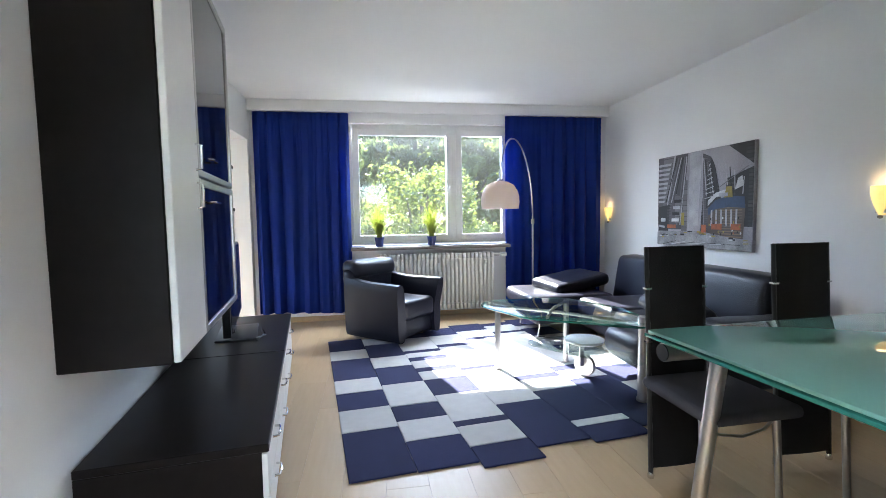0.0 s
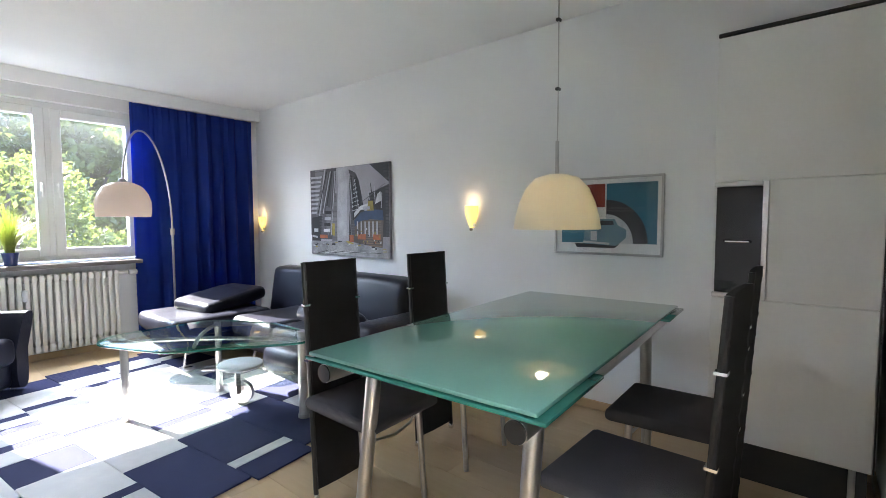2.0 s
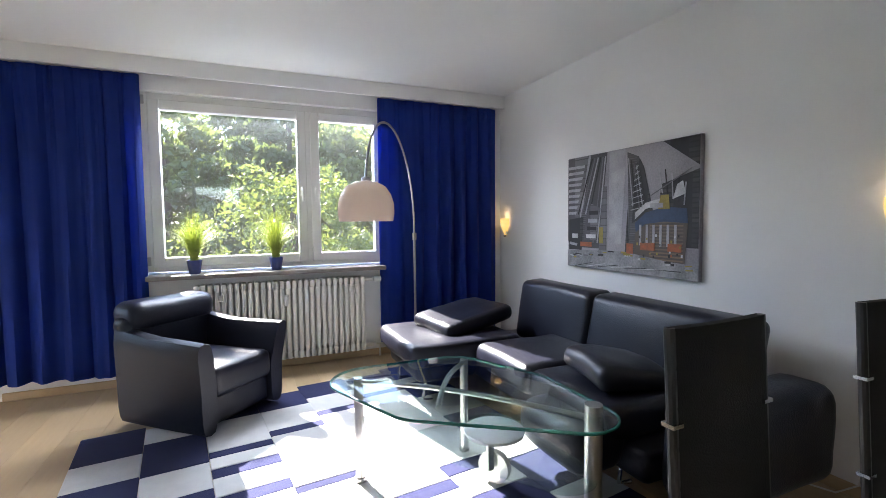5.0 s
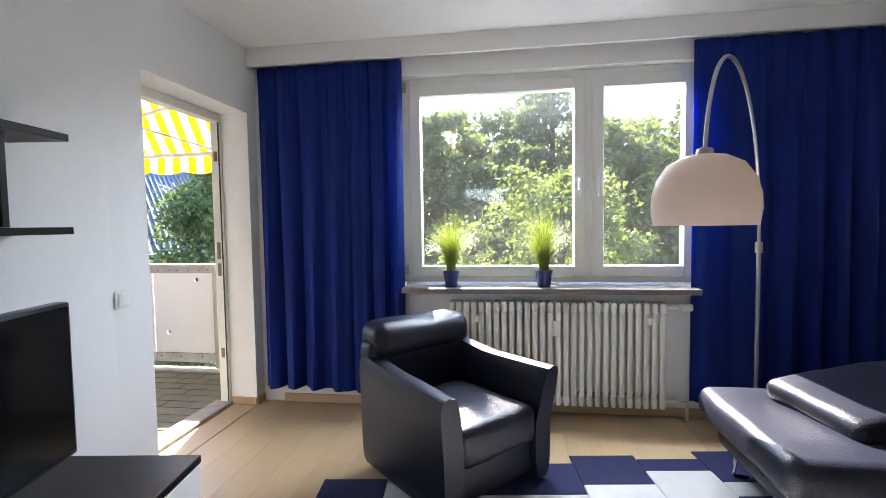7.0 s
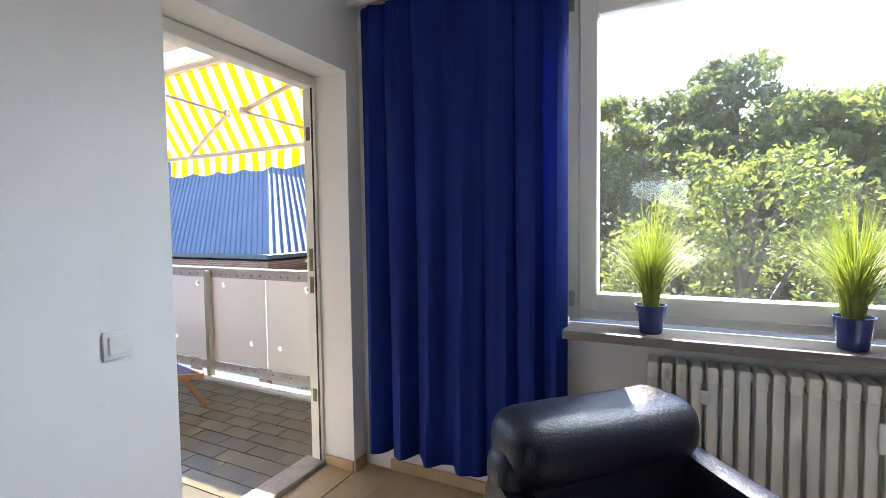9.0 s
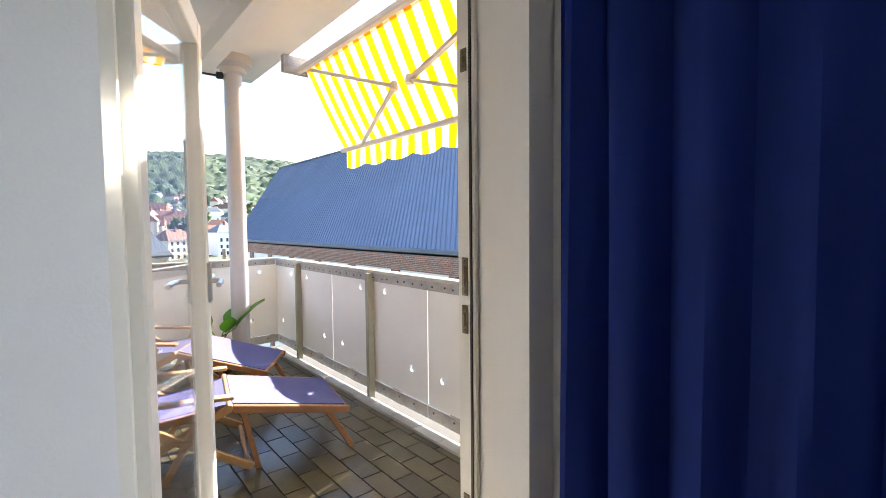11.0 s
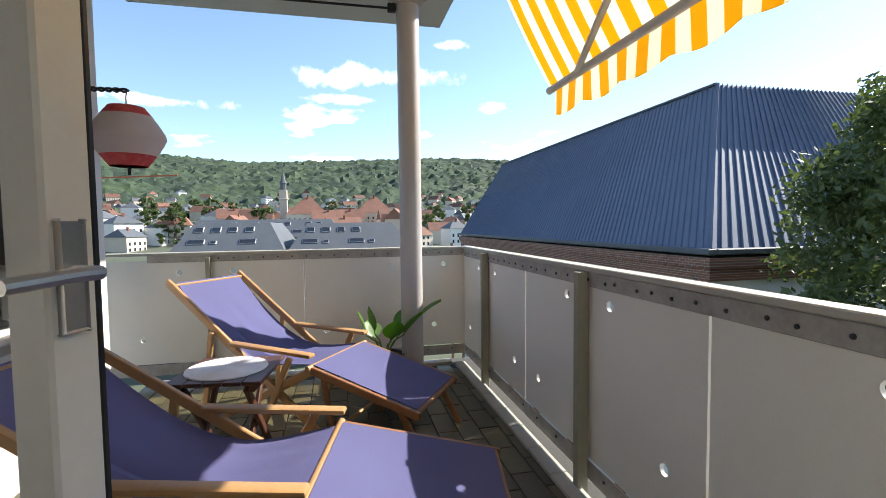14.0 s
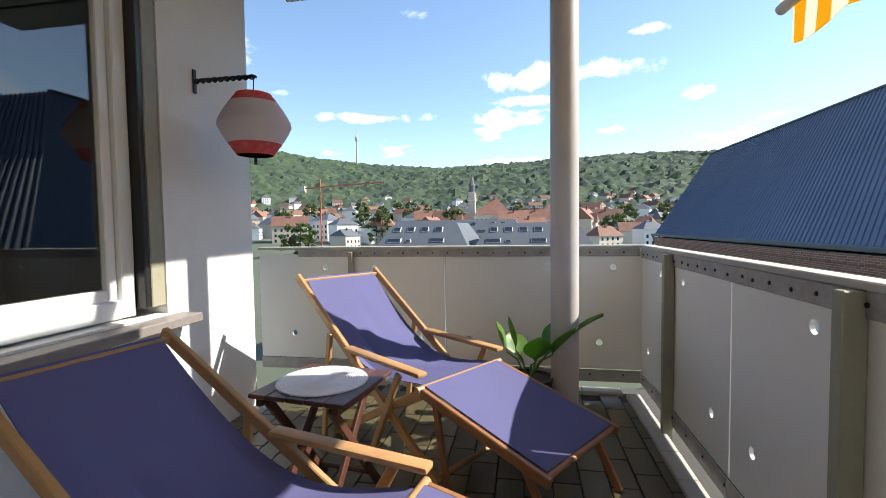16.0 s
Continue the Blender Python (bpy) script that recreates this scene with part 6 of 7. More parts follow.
def build_potted_plant():
    rnd = random.Random(3)
    p = thing("potted_plant", "broad-leaved green plant in a dark pot", "plant", pose(-3.52, -0.15, 0))
    part("pot", lathe([(0.10, 0), (0.105, 0.005), (0.135, 0.24), (0.14, 0.25), (0.128, 0.25), (0.10, 0.02)], 28), M["black"], p)
    part("soil", lathe([(0.001, 0.23), (0.127, 0.232), (0.127, 0.22), (0.001, 0.22)], 20), M["bark"], p)
    leaves = ((0.9, 0.40, 0.16, 55, 0.30), (1.4, 0.46, 0.20, 45, 0.34), (5.0, 0.40, 0.07, 80, 0.28), (4.6, 0.38, 0.12, 74, 0.26), (3.6, 0.32, 0.12, 60, 0.24), (0.3, 0.36, 0.12, 65, 0.26), (2.2, 0.38, 0.12, 62, 0.28))
    for a, z, out, up, full in leaves:
        ln = full * 0.82
        d = Vector((math.cos(a), math.sin(a), 0))
        base, tip = Vector((0, 0, 0.22)), d * out + Vector((0, 0, z))
        st = part("stem", tube([base, base.lerp(tip, 0.5) + Vector((0, 0, 0.04)), tip], 0.005), M["big_leaf"], p)
        rows = []
        side = Vector((-d.y, d.x, 0))
        e = (d * math.cos(radians(up)) + Vector((0, 0, math.sin(radians(up))))).normalized()
        for k in range(11):
            u = k / 10
            wdt = 0.075 * math.sin(math.pi * min(0.999, u ** 0.8)) + 0.001
            mid = tip + e * ln * u - Vector((0, 0, 0.05 * u * u))
            rows.append([mid + side * wdt * q + Vector((0, 0, 0.018 * abs(q))) for q in (-1, -0.5, 0, 0.5, 1)])
        part("leaf", cloth(rows, 0.0015), M["big_leaf"], st)


build_side_table()
build_lantern()
build_potted_plant()


# ---- outdoors ----
def leaf_mesh(name, clumps, leaf, per, rnd):
    """A crown: leaves strewn in clumps (centre, radius)."""
    c = np.repeat(np.array([p for p, _ in clumps]), per, 0)
    r = np.repeat(np.array([q for _, q in clumps]), per)[:, None]
    n = len(c)
    d = rnd.normal(size=(n, 3))
    d /= np.linalg.norm(d, axis=1)[:, None]
    at = c + d * r * rnd.uniform(0.35, 1.0, (n, 1)) * (1, 1, 0.75)
    a = rnd.normal(size=(n, 3))
    a /= np.linalg.norm(a, axis=1)[:, None]
    b = np.cross(a, rnd.normal(size=(n, 3)))
    b /= np.linalg.norm(b, axis=1)[:, None]
    s = leaf * rnd.uniform(0.6, 1.3, (n, 1))
    v = np.stack([at - a * s, at + b * s * 0.45, at + a * s, at - b * s * 0.45], 1).reshape(-1, 3)
    me = bpy.data.meshes.new(name)
    me.vertices.add(4 * n)
    me.vertices.foreach_set("co", v.ravel())
    me.loops.add(4 * n)
    me.loops.foreach_set("vertex_index", np.arange(4 * n, dtype=np.int32))
    me.polygons.add(n)
    me.polygons.foreach_set("loop_start", np.arange(0, 4 * n, 4, dtype=np.int32))
    me.update()
    return me


def build_tree(x, y, ground, top, spread, leaf, clumps, per, seed, material, label, low=0.3, category="tree", group=""):
    rnd = np.random.default_rng(seed)
    t = thing("tree", label, category, pose(x, y, ground), group=group)
    hgt = top - ground
    bm = tube([(0, 0, 0), (0.1 * spread * 0.1, 0.05, hgt * 0.3), (-0.1, 0.1, hgt * 0.6), (0.05, 0, hgt * 0.88)], hgt * 0.022, 10, taper=0.25)
    part("trunk", bm, M["bark"], t)
    spots = []
    for k in range(clumps):
        u = rnd.random()
        z = hgt * (low + (0.97 - low) * u)
        env = math.sin(math.pi * min(0.98, 0.12 + 0.80 * u ** 0.8)) ** 0.7
        a, q = rnd.uniform(0, 2 * math.pi), rnd.uniform(0.45, 1.0) ** 0.5
        lump = 1 + 0.25 * math.sin(3 * a + seed) + 0.15 * math.sin(7 * a + 5 * u + seed)
        spots.append(((spread * env * q * lump * math.cos(a), spread * env * q * lump * math.sin(a), z), rnd.uniform(0.12, 0.24) * spread))
    bm = bmesh.new()
    for k in range(0, len(spots), max(1, len(spots) // 14)):
        (px, py, pz), _ = spots[k]
        z0 = min(pz * 0.75, hgt * 0.8)
        tube([(0, 0, z0), (px * 0.5, py * 0.5, z0 + (pz - z0) * 0.6), (px, py, pz)], hgt * 0.007, 6, bm=bm, taper=0.3)
    part("limb", bm, M["bark"], t)
    me = leaf_mesh("crown", spots, leaf, per, rnd)
    me.materials.append(material)
    ob = new("crown", me)
    ob.parent = t
    return t


G = -12.0
build_tree(3.3, 12.5, G, 3.5, 3.7, 0.11, 330, 60, 11, M["leaf"], "sunlit fresh green tree outside the window", low=0.35)
build_tree(-6.7, 11.3, G, 4.5, 3.5, 0.095, 560, 110, 12, M["leaf_dark"], "dark leafy tree beside the metal roof", low=0.3)
for k, (x, y, top, spread) in enumerate(((-6, 33, 8.3, 5), (0.5, 36, 8.8, 5.5), (5, 31, 9.6, 5), (10.5, 37, 8.5, 5.5), (16, 32, 8.6, 5), (22, 36, 9.0, 6), (8, 24, 5.5, 4), (13.5, 25, 5.0, 4), (-13, 38, 8, 5), (29, 40, 8.5, 6), (1.5, 25, 4.6, 3.8), (18.5, 22, 4.0, 3.5), (-2.5, 29, 7.4, 4.5), (-9, 27, 6.8, 4.5), (4.5, 40, 8.6, 5), (13, 42, 9.4, 5.5), (20, 27, 5.6, 4.2), (25, 30, 7.4, 5))):
    build_tree(x, y, G, top + 1.7, spread, 0.27, 300, 60, 30 + k, M["leaf_park"] if k % 3 else M["leaf"], "tall park tree in the sun", low=0.12, group="park trees")
for k, (x, y, top, spread) in enumerate(((-13, 44, 7.5, 5), (36, 30, 7, 6), (-20, 42, 7, 5))):
    build_tree(x, y, G, top, spread, 0.34, 90, 50, 60 + k, M["leaf_park"], "tall park tree in the sun", low=0.12, group="park trees")


def lie(x, y):
    """The height of the land: a flat town floor that climbs to wooded hills in the west."""
    r = math.hypot(x, y)
    west = max(0.0, min(1.0, (-x / max(r, 1) + 0.15) / 0.5))
    def step(a, b, v):
        u = max(0, min(1, (v - a) / (b - a)))
        return u * u * (3 - 2 * u)
    z = G + west * (22 * step(120, 520, r) + 146 * step(480, 1250, r))
    z += west * step(500, 1200, r) * (16 * noise.noise((x * 0.0022, y * 0.0022, 1)) + 10 * noise.noise((x * 0.006, y * 0.006, 5)) + (22 if y < -200 else 0) * step(200, 600, -y))
    return z


def build_land():
    bm = bmesh.new()
    rings = []
    radii = [0, 8, 20, 40, 80, 130, 190, 260, 340, 420, 480, 560, 700, 900, 1150, 1400, 2000, 3200, 4500]
    for r in radii:
        rings.append([bm.verts.new((r * math.cos(a), r * math.sin(a), lie(r * math.cos(a), r * math.sin(a)) - (3 if r > 480 else 0))) for a in [2 * math.pi * k / 96 for k in range(96)]] if r else [bm.verts.new((0, 0, G))])
    for k in range(96):
        bm.faces.new((rings[0][0], rings[1][k], rings[1][(k + 1) % 96]))
    for p, q in zip(rings[1:], rings[2:]):
        for k in range(96):
            bm.faces.new((p[k], q[k], q[(k + 1) % 96], p[(k + 1) % 96]))
    setting("ground", bm, M["ground"], "town floor with streets and greenery")
    bm = bmesh.new()
    grid = []
    for i in range(150):
        r = 470 + 6.2 * i
        row = []
        for j in range(330):
            a = math.pi + (j / 329 - 0.5) * 2.0
            x, y = r * math.cos(a), r * math.sin(a)
            z = lie(x, y) + 11 * abs(noise.noise((x * 0.055, y * 0.055, 0))) + 5 * noise.noise((x * 0.13, y * 0.13, 7)) + 5 * noise.noise((x * 0.022, y * 0.022, 3))
            row.append(bm.verts.new((x, y, z)))
        grid.append(row)
    for i in range(149):
        for j in range(329):
            bm.faces.new((grid[i][j], grid[i + 1][j], grid[i + 1][j + 1], grid[i][j + 1]))
    bmesh.ops.recalc_face_normals(bm, faces=bm.faces[:])
    tagged(setting("wooded_hills", bm, M["hill"], "wooded hills beyond the town"), kind="structure")


build_land()


def build_metal_roof():
    b = thing("metal_roofed_hall", "large hall with blue-grey standing seam mansard roof", "building")
    x0, x1, y0, y1, z0 = -39.5, -11.6, 10.0, 32.0, 0.33
    u0, u1, v0, v1, z1 = -40.3, -15.9, 14.2, 27.0, 6.5
    zm = 3.75
    bm = bmesh.new()
    low = [bm.verts.new((x, y, z0)) for x, y in ((x0, y0), (x1, y0), (x1, y1), (x0, y1))]
    mid = [bm.verts.new((x, y, zm)) for x, y in ((x0 - 1.5, y0 + 2.6), (x1 - 2.7, y0 + 2.6), (x1 - 2.7, y1 - 2.6), (x0 - 1.5, y1 - 2.6))]
    top = [bm.verts.new((x, y, z1)) for x, y in ((u0, v0), (u1, v0), (u1, v1), (u0, v1))]
    base = [bm.verts.new((x, y, z0 - 0.12)) for x, y in ((x0, y0), (x1, y0), (x1, y1), (x0, y1))]
    for p, q in ((base, low), (low, mid), (mid, top)):
        for i in range(4):
            bm.faces.new((p[i], p[(i + 1) % 4], q[(i + 1) % 4], q[i]))
    bm.faces.new(top)
    bmesh.ops.recalc_face_normals(bm, faces=bm.faces[:])
    roof = part("roof", bm, M["zinc"], b, "blue-grey standing seam sheet roof", smooth=False)
    def on(side, u, lev):
        """A point on the roof's long side (0) or end (1)."""
        if side == 0:
            a = (x0 + (x1 - x0) * u, y0, z0), (x0 - 1.5 + (x1 - x0 - 1.2) * u, y0 + 2.6, zm), (u0 + (u1 - u0) * u, v0, z1)
        else:
            a = (x1, y0 + (y1 - y0) * u, z0), (x1 - 2.7, y0 + 2.6 + (y1 - y0 - 5.2) * u, zm), (u1, v0 + (v1 - v0) * u, z1)
        return Vector(a[lev])
    for side, n in ((0, 96), (1, 58)):
        out = Vector((0, -0.012, 0.01)) if side == 0 else Vector((0.012, 0, 0.01))
        for i in range(n + 1):
            bm = bmesh.new()
            pts = [on(side, i / n, lev) + out for lev in range(3)]
            w, tall = (0.04, 0.055) if side == 0 else (0.03, 0.11)
            beam(pts[0], pts[1], w, tall, bm, 0)
            beam(pts[1], pts[2], w, tall, bm, 0)
            part("seam", bm, M["zinc"], roof)
    part("ridge_cap", beam((x1, y0, z0 + 0.02), (x1 - 2.7, y0 + 2.6, zm + 0.02), 0.12, 0.06), M["zinc"], roof)
    part("ridge_cap", beam((x1 - 2.7, y0 + 2.6, zm + 0.02), (u1, v0, z1 + 0.02), 0.12, 0.06), M["zinc"], roof)
    part("top_edge", box(u0, u1, v0 - 0.1, v0 + 0.1, z1, z1 + 0.08), M["slate"], roof)
    part("gutter", box(x0 - 0.3, x1 + 0.25, y0 - 0.28, y0 + 0.02, z0 - 0.16, z0 + 0.02, 0.03, 1), M["slate"], b)
    part("gutter", box(x1 - 0.02, x1 + 0.25, y0 + 0.021, y1, z0 - 0.16, z0 + 0.02, 0.03, 1), M["slate"], b)
    for n, (d, za, zb) in enumerate(((0.16, -0.22, 0.08), (0.08, -0.42, -0.225), (0.02, -0.62, -0.425))):
        part("cornice", box(x0 - d, x1 + d, y0 - d, y1, za, zb), M["bricks"], b, "stepped brick cornice")
    part("wall", box(x0 + 0.1, x1 - 0.1, y0 + 0.1, y1, G, -0.63), M["plaster"], b, "white rendered wall")
    for i in range(9):
        x = x1 - 0.35 - i * 3.9
        part("pilaster", box(x - 0.25, x + 0.25, y0 - 0.05, y0 + 0.099, G, -0.625), M["bricks"], b, "brick pilaster")
    part("roof_vent", box(-20.2, -19.4, 17, 17.8, z1, z1 + 0.5, 0.05, 1), M["slate"], b)


def brick_material():
    m = surface("brick_courses", (0.25, 0.10, 0.06), 0.85, bump=0.2)
    nt = m.node_tree
    br = nt.nodes.new("ShaderNodeTexBrick")
    co, mp = nt.nodes.new("ShaderNodeTexCoord"), nt.nodes.new("ShaderNodeMapping")
    mp.inputs["Rotation"].default_value = (radians(90), 0, 0)
    nt.links.new(co.outputs["Object"], mp.inputs[0])
    nt.links.new(mp.outputs[0], br.inputs["Vector"])
    br.inputs["Scale"].default_value = 1.0
    br.inputs["Brick Width"].default_value, br.inputs["Row Height"].default_value, br.inputs["Mortar Size"].default_value = 0.25, 0.0775, 0.009
    br.inputs["Color1"].default_value, br.inputs["Color2"].default_value, br.inputs["Mortar"].default_value = (0.27, 0.11, 0.065, 1), (0.17, 0.07, 0.045, 1), (0.32, 0.28, 0.24, 1)
    nt.links.new(br.outputs["Color"], nt.nodes["Principled BSDF"].inputs["Base Color"])
    return m


M["bricks"] = brick_material()
build_metal_roof()


def build_slate_block(x, y0, y1, zt, label):
    """A long building across the view whose slate slope carries skylights."""
    b = thing("slate_roofed_building", label, "building")
    bm = bmesh.new()
    pts = [(x, y0, zt - 2.6), (x, y1, zt - 2.6), (x - 3.0, y1 - 1.6, zt), (x - 3.0, y0 + 1.6, zt), (x - 13, y1 - 1.6, zt), (x - 13, y0 + 1.6, zt), (x - 16, y1, zt - 2.6), (x - 16, y0, zt - 2.6)]
    v = [bm.verts.new(p) for p in pts]
    for f in ((0, 1, 2, 3), (3, 2, 4, 5), (5, 4, 6, 7), (1, 6, 4, 2), (0, 3, 5, 7), (0, 7, 6, 1)):
        bm.faces.new([v[i] for i in f])
    bmesh.ops.recalc_face_normals(bm, faces=bm.faces[:])
    roof = part("roof", bm, M["slate"], b, "grey slate roof")
    part("wall", box(x - 15.5, x - 0.4, y0 + 0.4, y1 - 0.4, G, zt - 2.61), M["house"], b)
    up = Vector((-3.0, 0, 2.6)).normalized()
    n = Vector((2.6, 0, 3.0)).normalized()
    rows = [(0.70, 0.55, 0.75, 0.22)] * 1
    for k in range(int((y1 - y0 - 3) / 1.5)):
        y = y0 + 2.0 + 1.5 * k
        for lev, w, h in (((2.9, 0.42, 0.7) if k % 2 else (2.9, 0.4, 0.7)), ((1.2, 0.75, 0.6) if k % 3 == 0 else (1.1, 0.3, 0.4))):
            if (k * 7 + int(lev)) % 5 == 0:
                continue
            c = Vector((x, y, zt - 2.6)) + up * lev
            m = Matrix(((0, 1, 0), tuple(up), tuple(n))).transposed().to_4x4()
            m.translation = c
            wi = part("skylight", box(-w, w, -h / 2, h / 2, 0.0, 0.08, 0.02, 1, m=m), M["steel"], roof)
            m2 = m @ Matrix.Translation((0, 0, 0.081))
            part("pane", box(-w + 0.06, w - 0.06, -h / 2 + 0.06, h / 2 - 0.06, 0.0, 0.008, m=m2), M["dark_pane"], wi)
    part("gutter", box(x, x + 0.2, y0, y1, zt - 2.75, zt - 2.6), M["slate"], b)


build_slate_block(-46, -15.5, -5.6, 1.55, "grey slate roof with skylights below the balcony")
build_slate_block(-46.5, -5.3, 6.6, 1.45, "long grey slate roof with skylights and dormers")
build_slate_block(-70, -22, 0, 2.2, "pale flat grey roof beyond the slate roofs")


def build_town():
    rnd = random.Random(21)
    # one house of each of a few shapes, then copies
    def house(m, w, d, h, rh, hip, roof, wall, label):
        t = thing("house", label, "house", m, group="houses of the town")
        part("wall", box(-w / 2, w / 2, -d / 2, d / 2, -8, h), wall, t)
        bm = bmesh.new()
        e = 0.5
        a = [bm.verts.new(p) for p in ((-w / 2 - e, -d / 2 - e, h), (w / 2 + e, -d / 2 - e, h), (w / 2 + e, d / 2 + e, h), (-w / 2 - e, d / 2 + e, h))]
        r = [bm.verts.new((0, -d / 2 - e + hip, h + rh)), bm.verts.new((0, d / 2 + e - hip, h + rh))]
        for f in ((a[0], a[1], r[0]), (a[1], a[2], r[1], r[0]), (a[2], a[3], r[1]), (a[3], a[0], r[0], r[1]), (a[3], a[2], a[1], a[0])):
            bm.faces.new(f)
        bmesh.ops.recalc_face_normals(bm, faces=bm.faces[:])
        part("roof", bm, roof, t)
        me = mesh_of("window", box(-0.03, 0.03, -0.55, 0.55, -0.8, 0.8), M["dark_pane"])
        for fl in range(int(h // 3)):
            for k in range(int(d // 3)):
                ob = new("window", me)
                ob.parent, ob.location = t, (w / 2 + 0.02, -d / 2 + 1.8 + 3 * k, 1.6 + 3 * fl)
        part("chimney", box(0.6, 1.3, -0.4, 0.5, h + rh * 0.4, h + rh + 1.0), M["brick"], t)
        return t
    kinds = [
        house(pose(-235, -75, lie(-235, -75), 0, 0, 10), 10, 14, 9, 5, 3.5, M["red_roof"], M["house"], "town house with a red tiled hipped roof"),
        house(pose(-260, 32, lie(-260, 32), 0, 0, 70), 11, 18, 10, 6, 0.0, M["red_roof"], M["house"], "town house with a red tiled gabled roof"),
        house(pose(-245, -110, lie(-245, -110), 0, 0, -20), 12, 12, 11, 4, 5.0, M["slate"], M["plaster"], "pale town house with a grey roof"),
        house(pose(-270, 75, lie(-270, 75), 0, 0, 30), 9, 12, 8, 4, 2.0, M["slate"], M["house"], "small house with a dark roof"),
    ]
    spots = []
    for k in range(900):
        r, a = 190 + 520 * rnd.random() ** 0.8, math.pi + rnd.uniform(-0.62, 0.62)
        x, y = r * math.cos(a), r * math.sin(a)
        if all((x - p) ** 2 + (y - q) ** 2 > 14 ** 2 for p, q in spots):
            spots.append((x, y))
        if len(spots) > 240:
            break
    for x, y in spots:
        r = math.hypot(x, y)
        c = copy_thing(rnd.choice(kinds), pose(x, y, lie(x, y) - (2 if r > 300 else 0.5), 0, 0, rnd.uniform(0, 180)))
        s = rnd.uniform(0.6, 1.0)
        c.scale = (s, s, s * rnd.uniform(0.8, 1.1))
    # landmarks
    h = house(pose(-300, -19.5, lie(-300, -19.5), 0, 0, 0), 20, 24, 11, 11, 11.0, M["red_roof"], M["house"], "large house with a steep orange pyramid roof")
    copy_thing(h, pose(-310, 22, lie(-310, 22), 0, 0, 0))
    for x, y, turn in ((-285, -7, 4), (-292, 6, -3), (-282, 32, 8), (-288, -48, 0), (-276, 45, -6), (-296, -62, 10)):
        copy_thing(kinds[1], pose(x, y, lie(x, y) - 1.5, 0, 0, turn))
    t = thing("church_tower", "slender pale church tower with a spire", "tower", pose(-305, -34.5, lie(-305, -34.5)))
    part("shaft", box(-2.2, 2.2, -2.2, 2.2, -5, 26, 0.1, 1), M["house"], t)
    part("gallery", box(-2.7, 2.7, -2.7, 2.7, 20, 20.8, 0.1, 1), M["house"], t)
    part("lantern_storey", lathe([(1.9, 26), (1.9, 30), (2.3, 30.2), (1.2, 33), (0.9, 35), (0.25, 36), (0.05, 43)], 8), M["slate"], t)
    c = thing("tower_crane", "red and orange tower crane over the roofs", "crane", pose(-190, -88, lie(-190, -88)))
    crane_red = surface("crane_red", (0.50, 0.12, 0.05), 0.6, bump=0.05)
    part("mast", box(-0.22, 0.22, -0.22, 0.22, 0, 32), crane_red, c)
    part("jib", beam((0, -9, 28), (3, 30, 29.5), 0.3, 0.5), crane_red, c)
    part("counterweight", box(-1, 1, -9.5, -7, 26.5, 29), M["kerb"], c)
    tv = thing("tv_tower", "thin television tower on the far hill", "tower", pose(-1180, -441, lie(-1180, -441)))
    part("shaft", lathe([(2.6, -5), (1.7, 50), (1.4, 62), (3.6, 66), (3.8, 73), (2.6, 77), (0.8, 79), (0.5, 105)], 16), M["kerb"], tv)
    ch = thing("factory_chimney", "tall brick chimney behind the hall", "chimney", pose(-31.5, 48, G))
    part("shaft", lathe([(0.95, 0), (0.46, 34.3), (0.52, 34.5), (0.52, 35.1), (0.4, 35.1)], 20), M["brick"], ch)
    rnd2 = np.random.default_rng(5)
    for k in range(26):
        r, a = rnd.uniform(170, 460), math.pi + rnd.uniform(-0.6, 0.6)
        x, y = r * math.cos(a), r * math.sin(a)
        build_tree(x, y, lie(x, y), lie(x, y) + rnd.uniform(13, 19), rnd.uniform(5, 8), 1.1, 40, 28, 100 + k, M["leaf_dark"], "round town tree between the houses", low=0.1, group="town trees")


build_town()


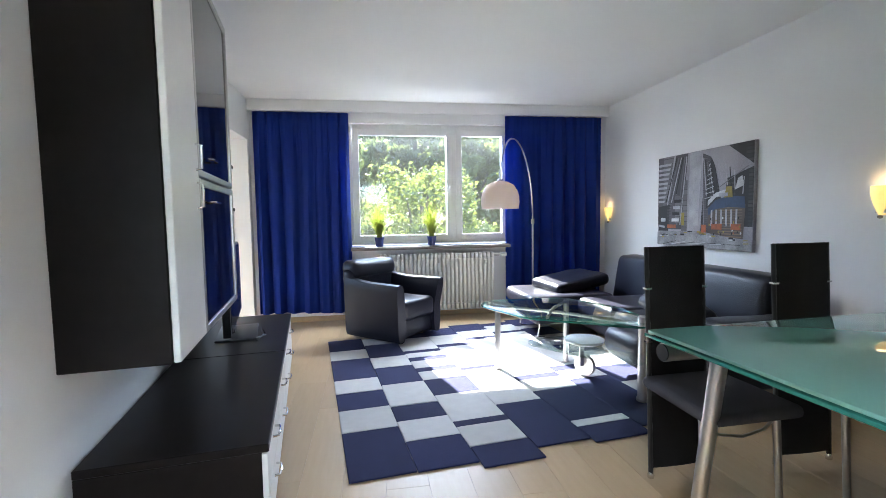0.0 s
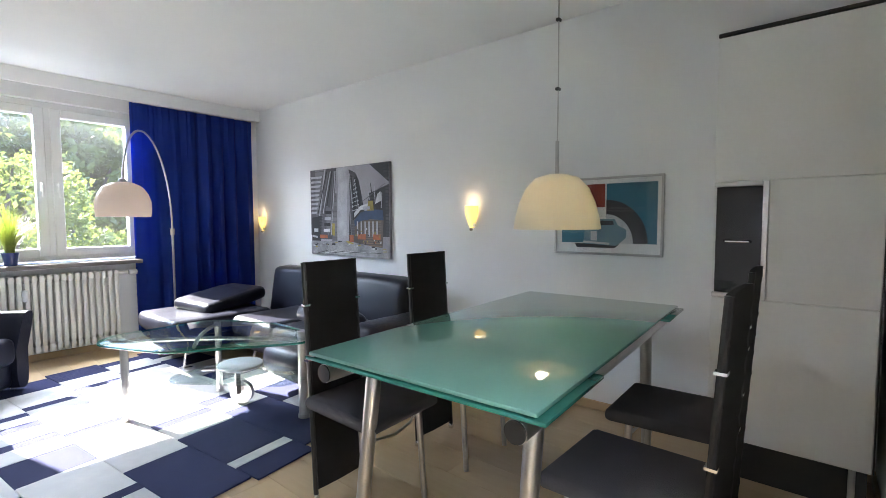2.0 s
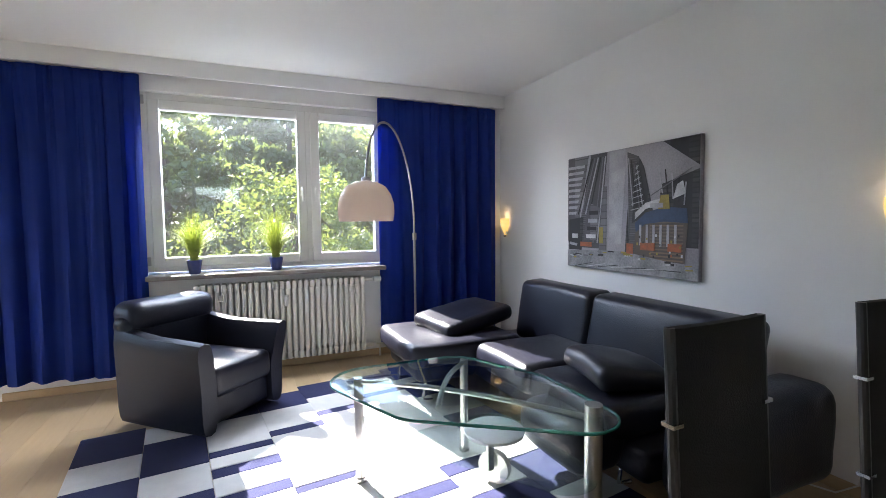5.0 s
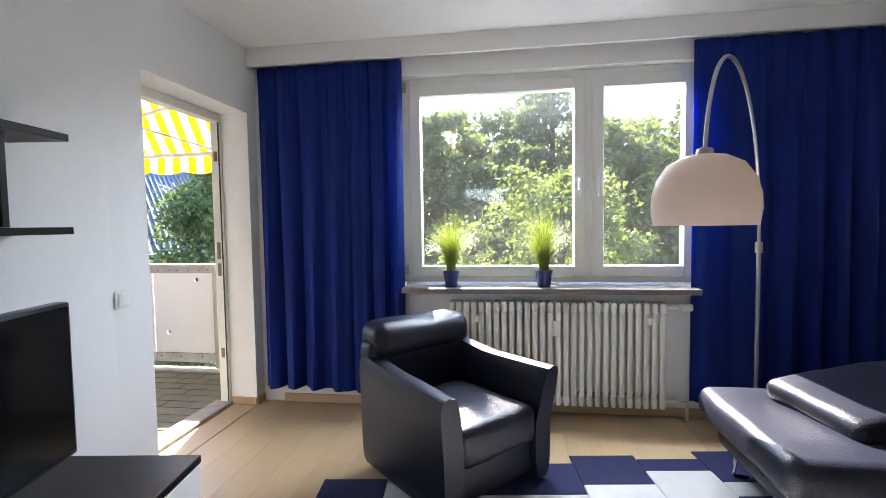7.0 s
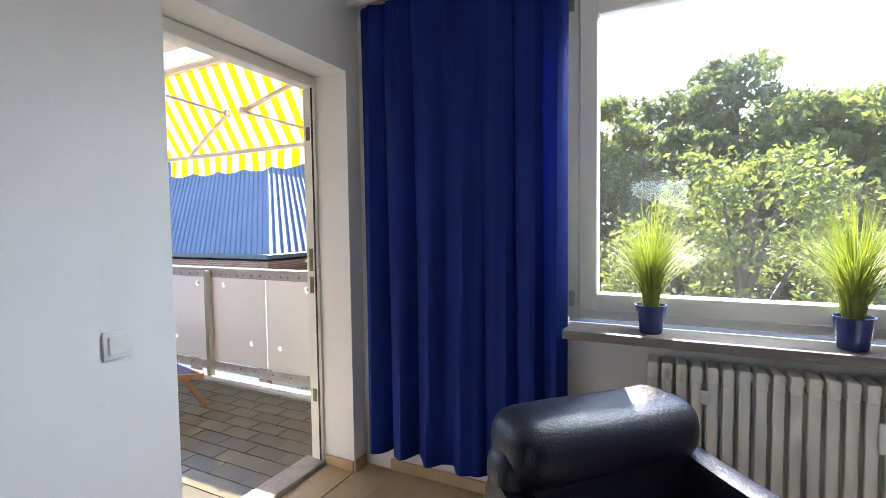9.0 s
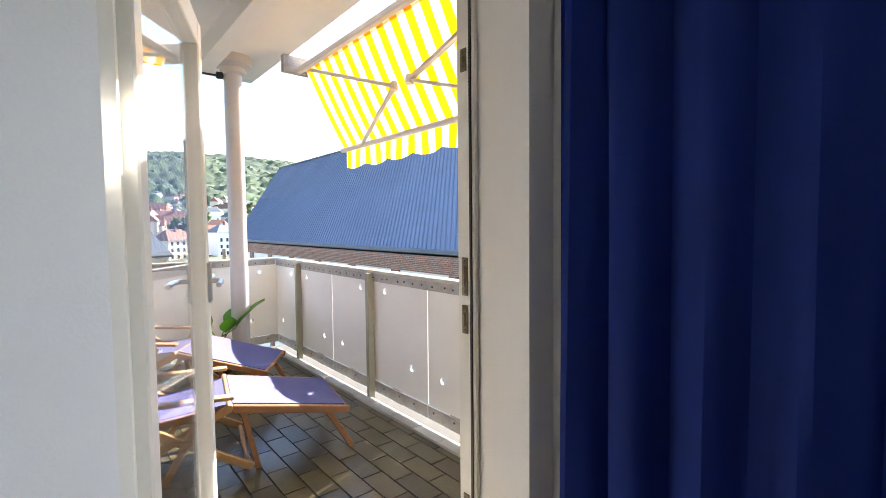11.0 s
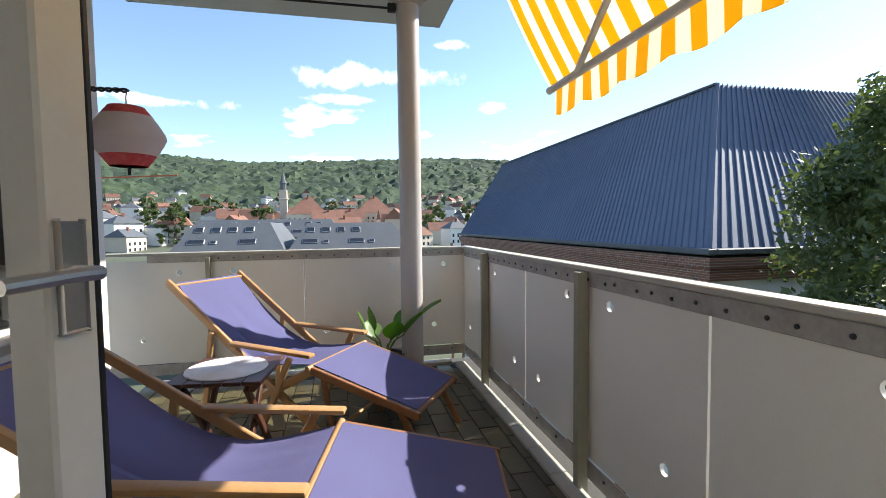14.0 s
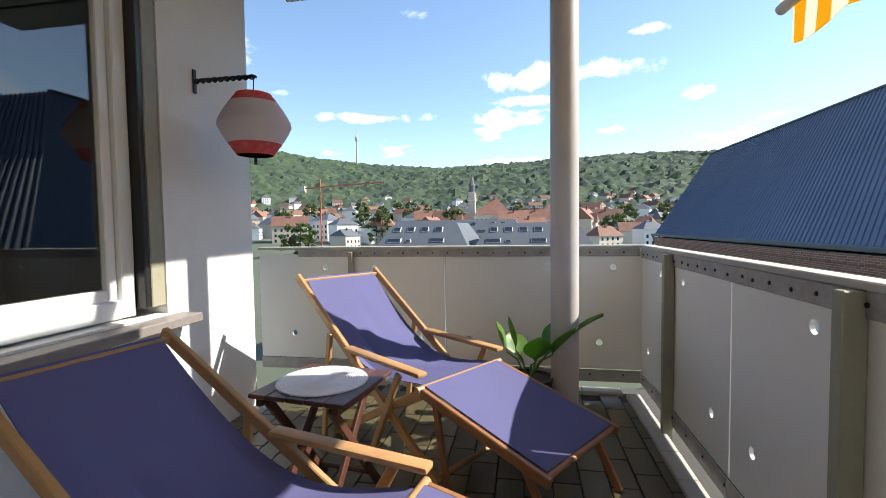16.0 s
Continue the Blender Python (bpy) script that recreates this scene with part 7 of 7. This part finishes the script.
# ---- pieces of floors ----
def lay_pieces():
    floor = tagged(new("floor"), "pale beech laminate floor", kind="structure")
    rnd = random.Random(9)
    shared = {}
    pw, pl = 0.193, 1.285
    row = 0
    x = 0.0
    while x < W - 0.01:
        b = min(x + pw, W)
        y = -0.082
        y -= 0.0
        first = pl * ((row * 0.37) % 1 + 0.15)
        while y > BACK - 0.02:
            ln = first if y == -0.082 else pl
            e = max(y - ln, BACK)
            key = (round(b - x, 4), round(y - e, 4))
            if key not in shared:
                shared[key] = mesh_of("plank", box(0.0003, key[0] - 0.0003, 0.0003, key[1] - 0.0003, -0.011, 0.0, 0.0009, 1), M["plank"])
            ob = new("plank", shared[key])
            ob.parent, ob.location = floor, (x, e, 0)
            y = e
            if e <= BACK:
                break
        x, row = b, row + 1
    setting("floor_hall", box(0.5, 2.2, BACK - 2.5, BACK - 0.001, -0.011, -0.001), M["plank"], "laminate in the hall")
    tiles = tagged(new("balcony_floor"), "brown-green clay tiles laid in rows", kind="structure")
    tw, tl = 0.118, 0.243
    me = mesh_of("tile", box(0.003, tl - 0.003, 0.003, tw - 0.003, -0.014, -0.002, 0.002, 1), M["tile"])
    y, k = -1.825, 0
    n = 0
    while y < 0.43:
        x = -3.99 + (tl / 2 if k % 2 else 0)
        while x < -0.62:
            ob = new("tile", me)
            ob.parent, ob.location = tiles, (x, y, rnd.uniform(-0.0008, 0.0008))
            n += 1
            x += tl
        y, k = y + tw, k + 1
    bm = bmesh.new()
    for j in range(k):
        box(-0.62 + (tl / 2 if j % 2 else 0), -0.325, -1.825 + j * tw + 0.003, -1.825 + (j + 1) * tw - 0.003, -0.014, -0.002, bm=bm)
    part("tile_border", bm, M["tile"], tiles, kind="stuff")
    kerb = tagged(new("kerb"), "pale tiles along the foot of the railing", kind="structure")
    me = mesh_of("kerb_tile", box(0.002, 0.245, 0, 0.085, -0.014, 0.016, 0.003, 1), M["kerb"])
    for j in range(14):
        ob = new("kerb_tile", me)
        ob.parent, ob.location = kerb, (-3.97 + 0.25 * j, 0.462, 0)
    for j in range(9):
        ob = new("kerb_tile", me)
        ob.parent, ob.matrix_basis = kerb, pose(-3.985, -1.8 + 0.25 * j, 0, 0, 0, 90)


lay_pieces()
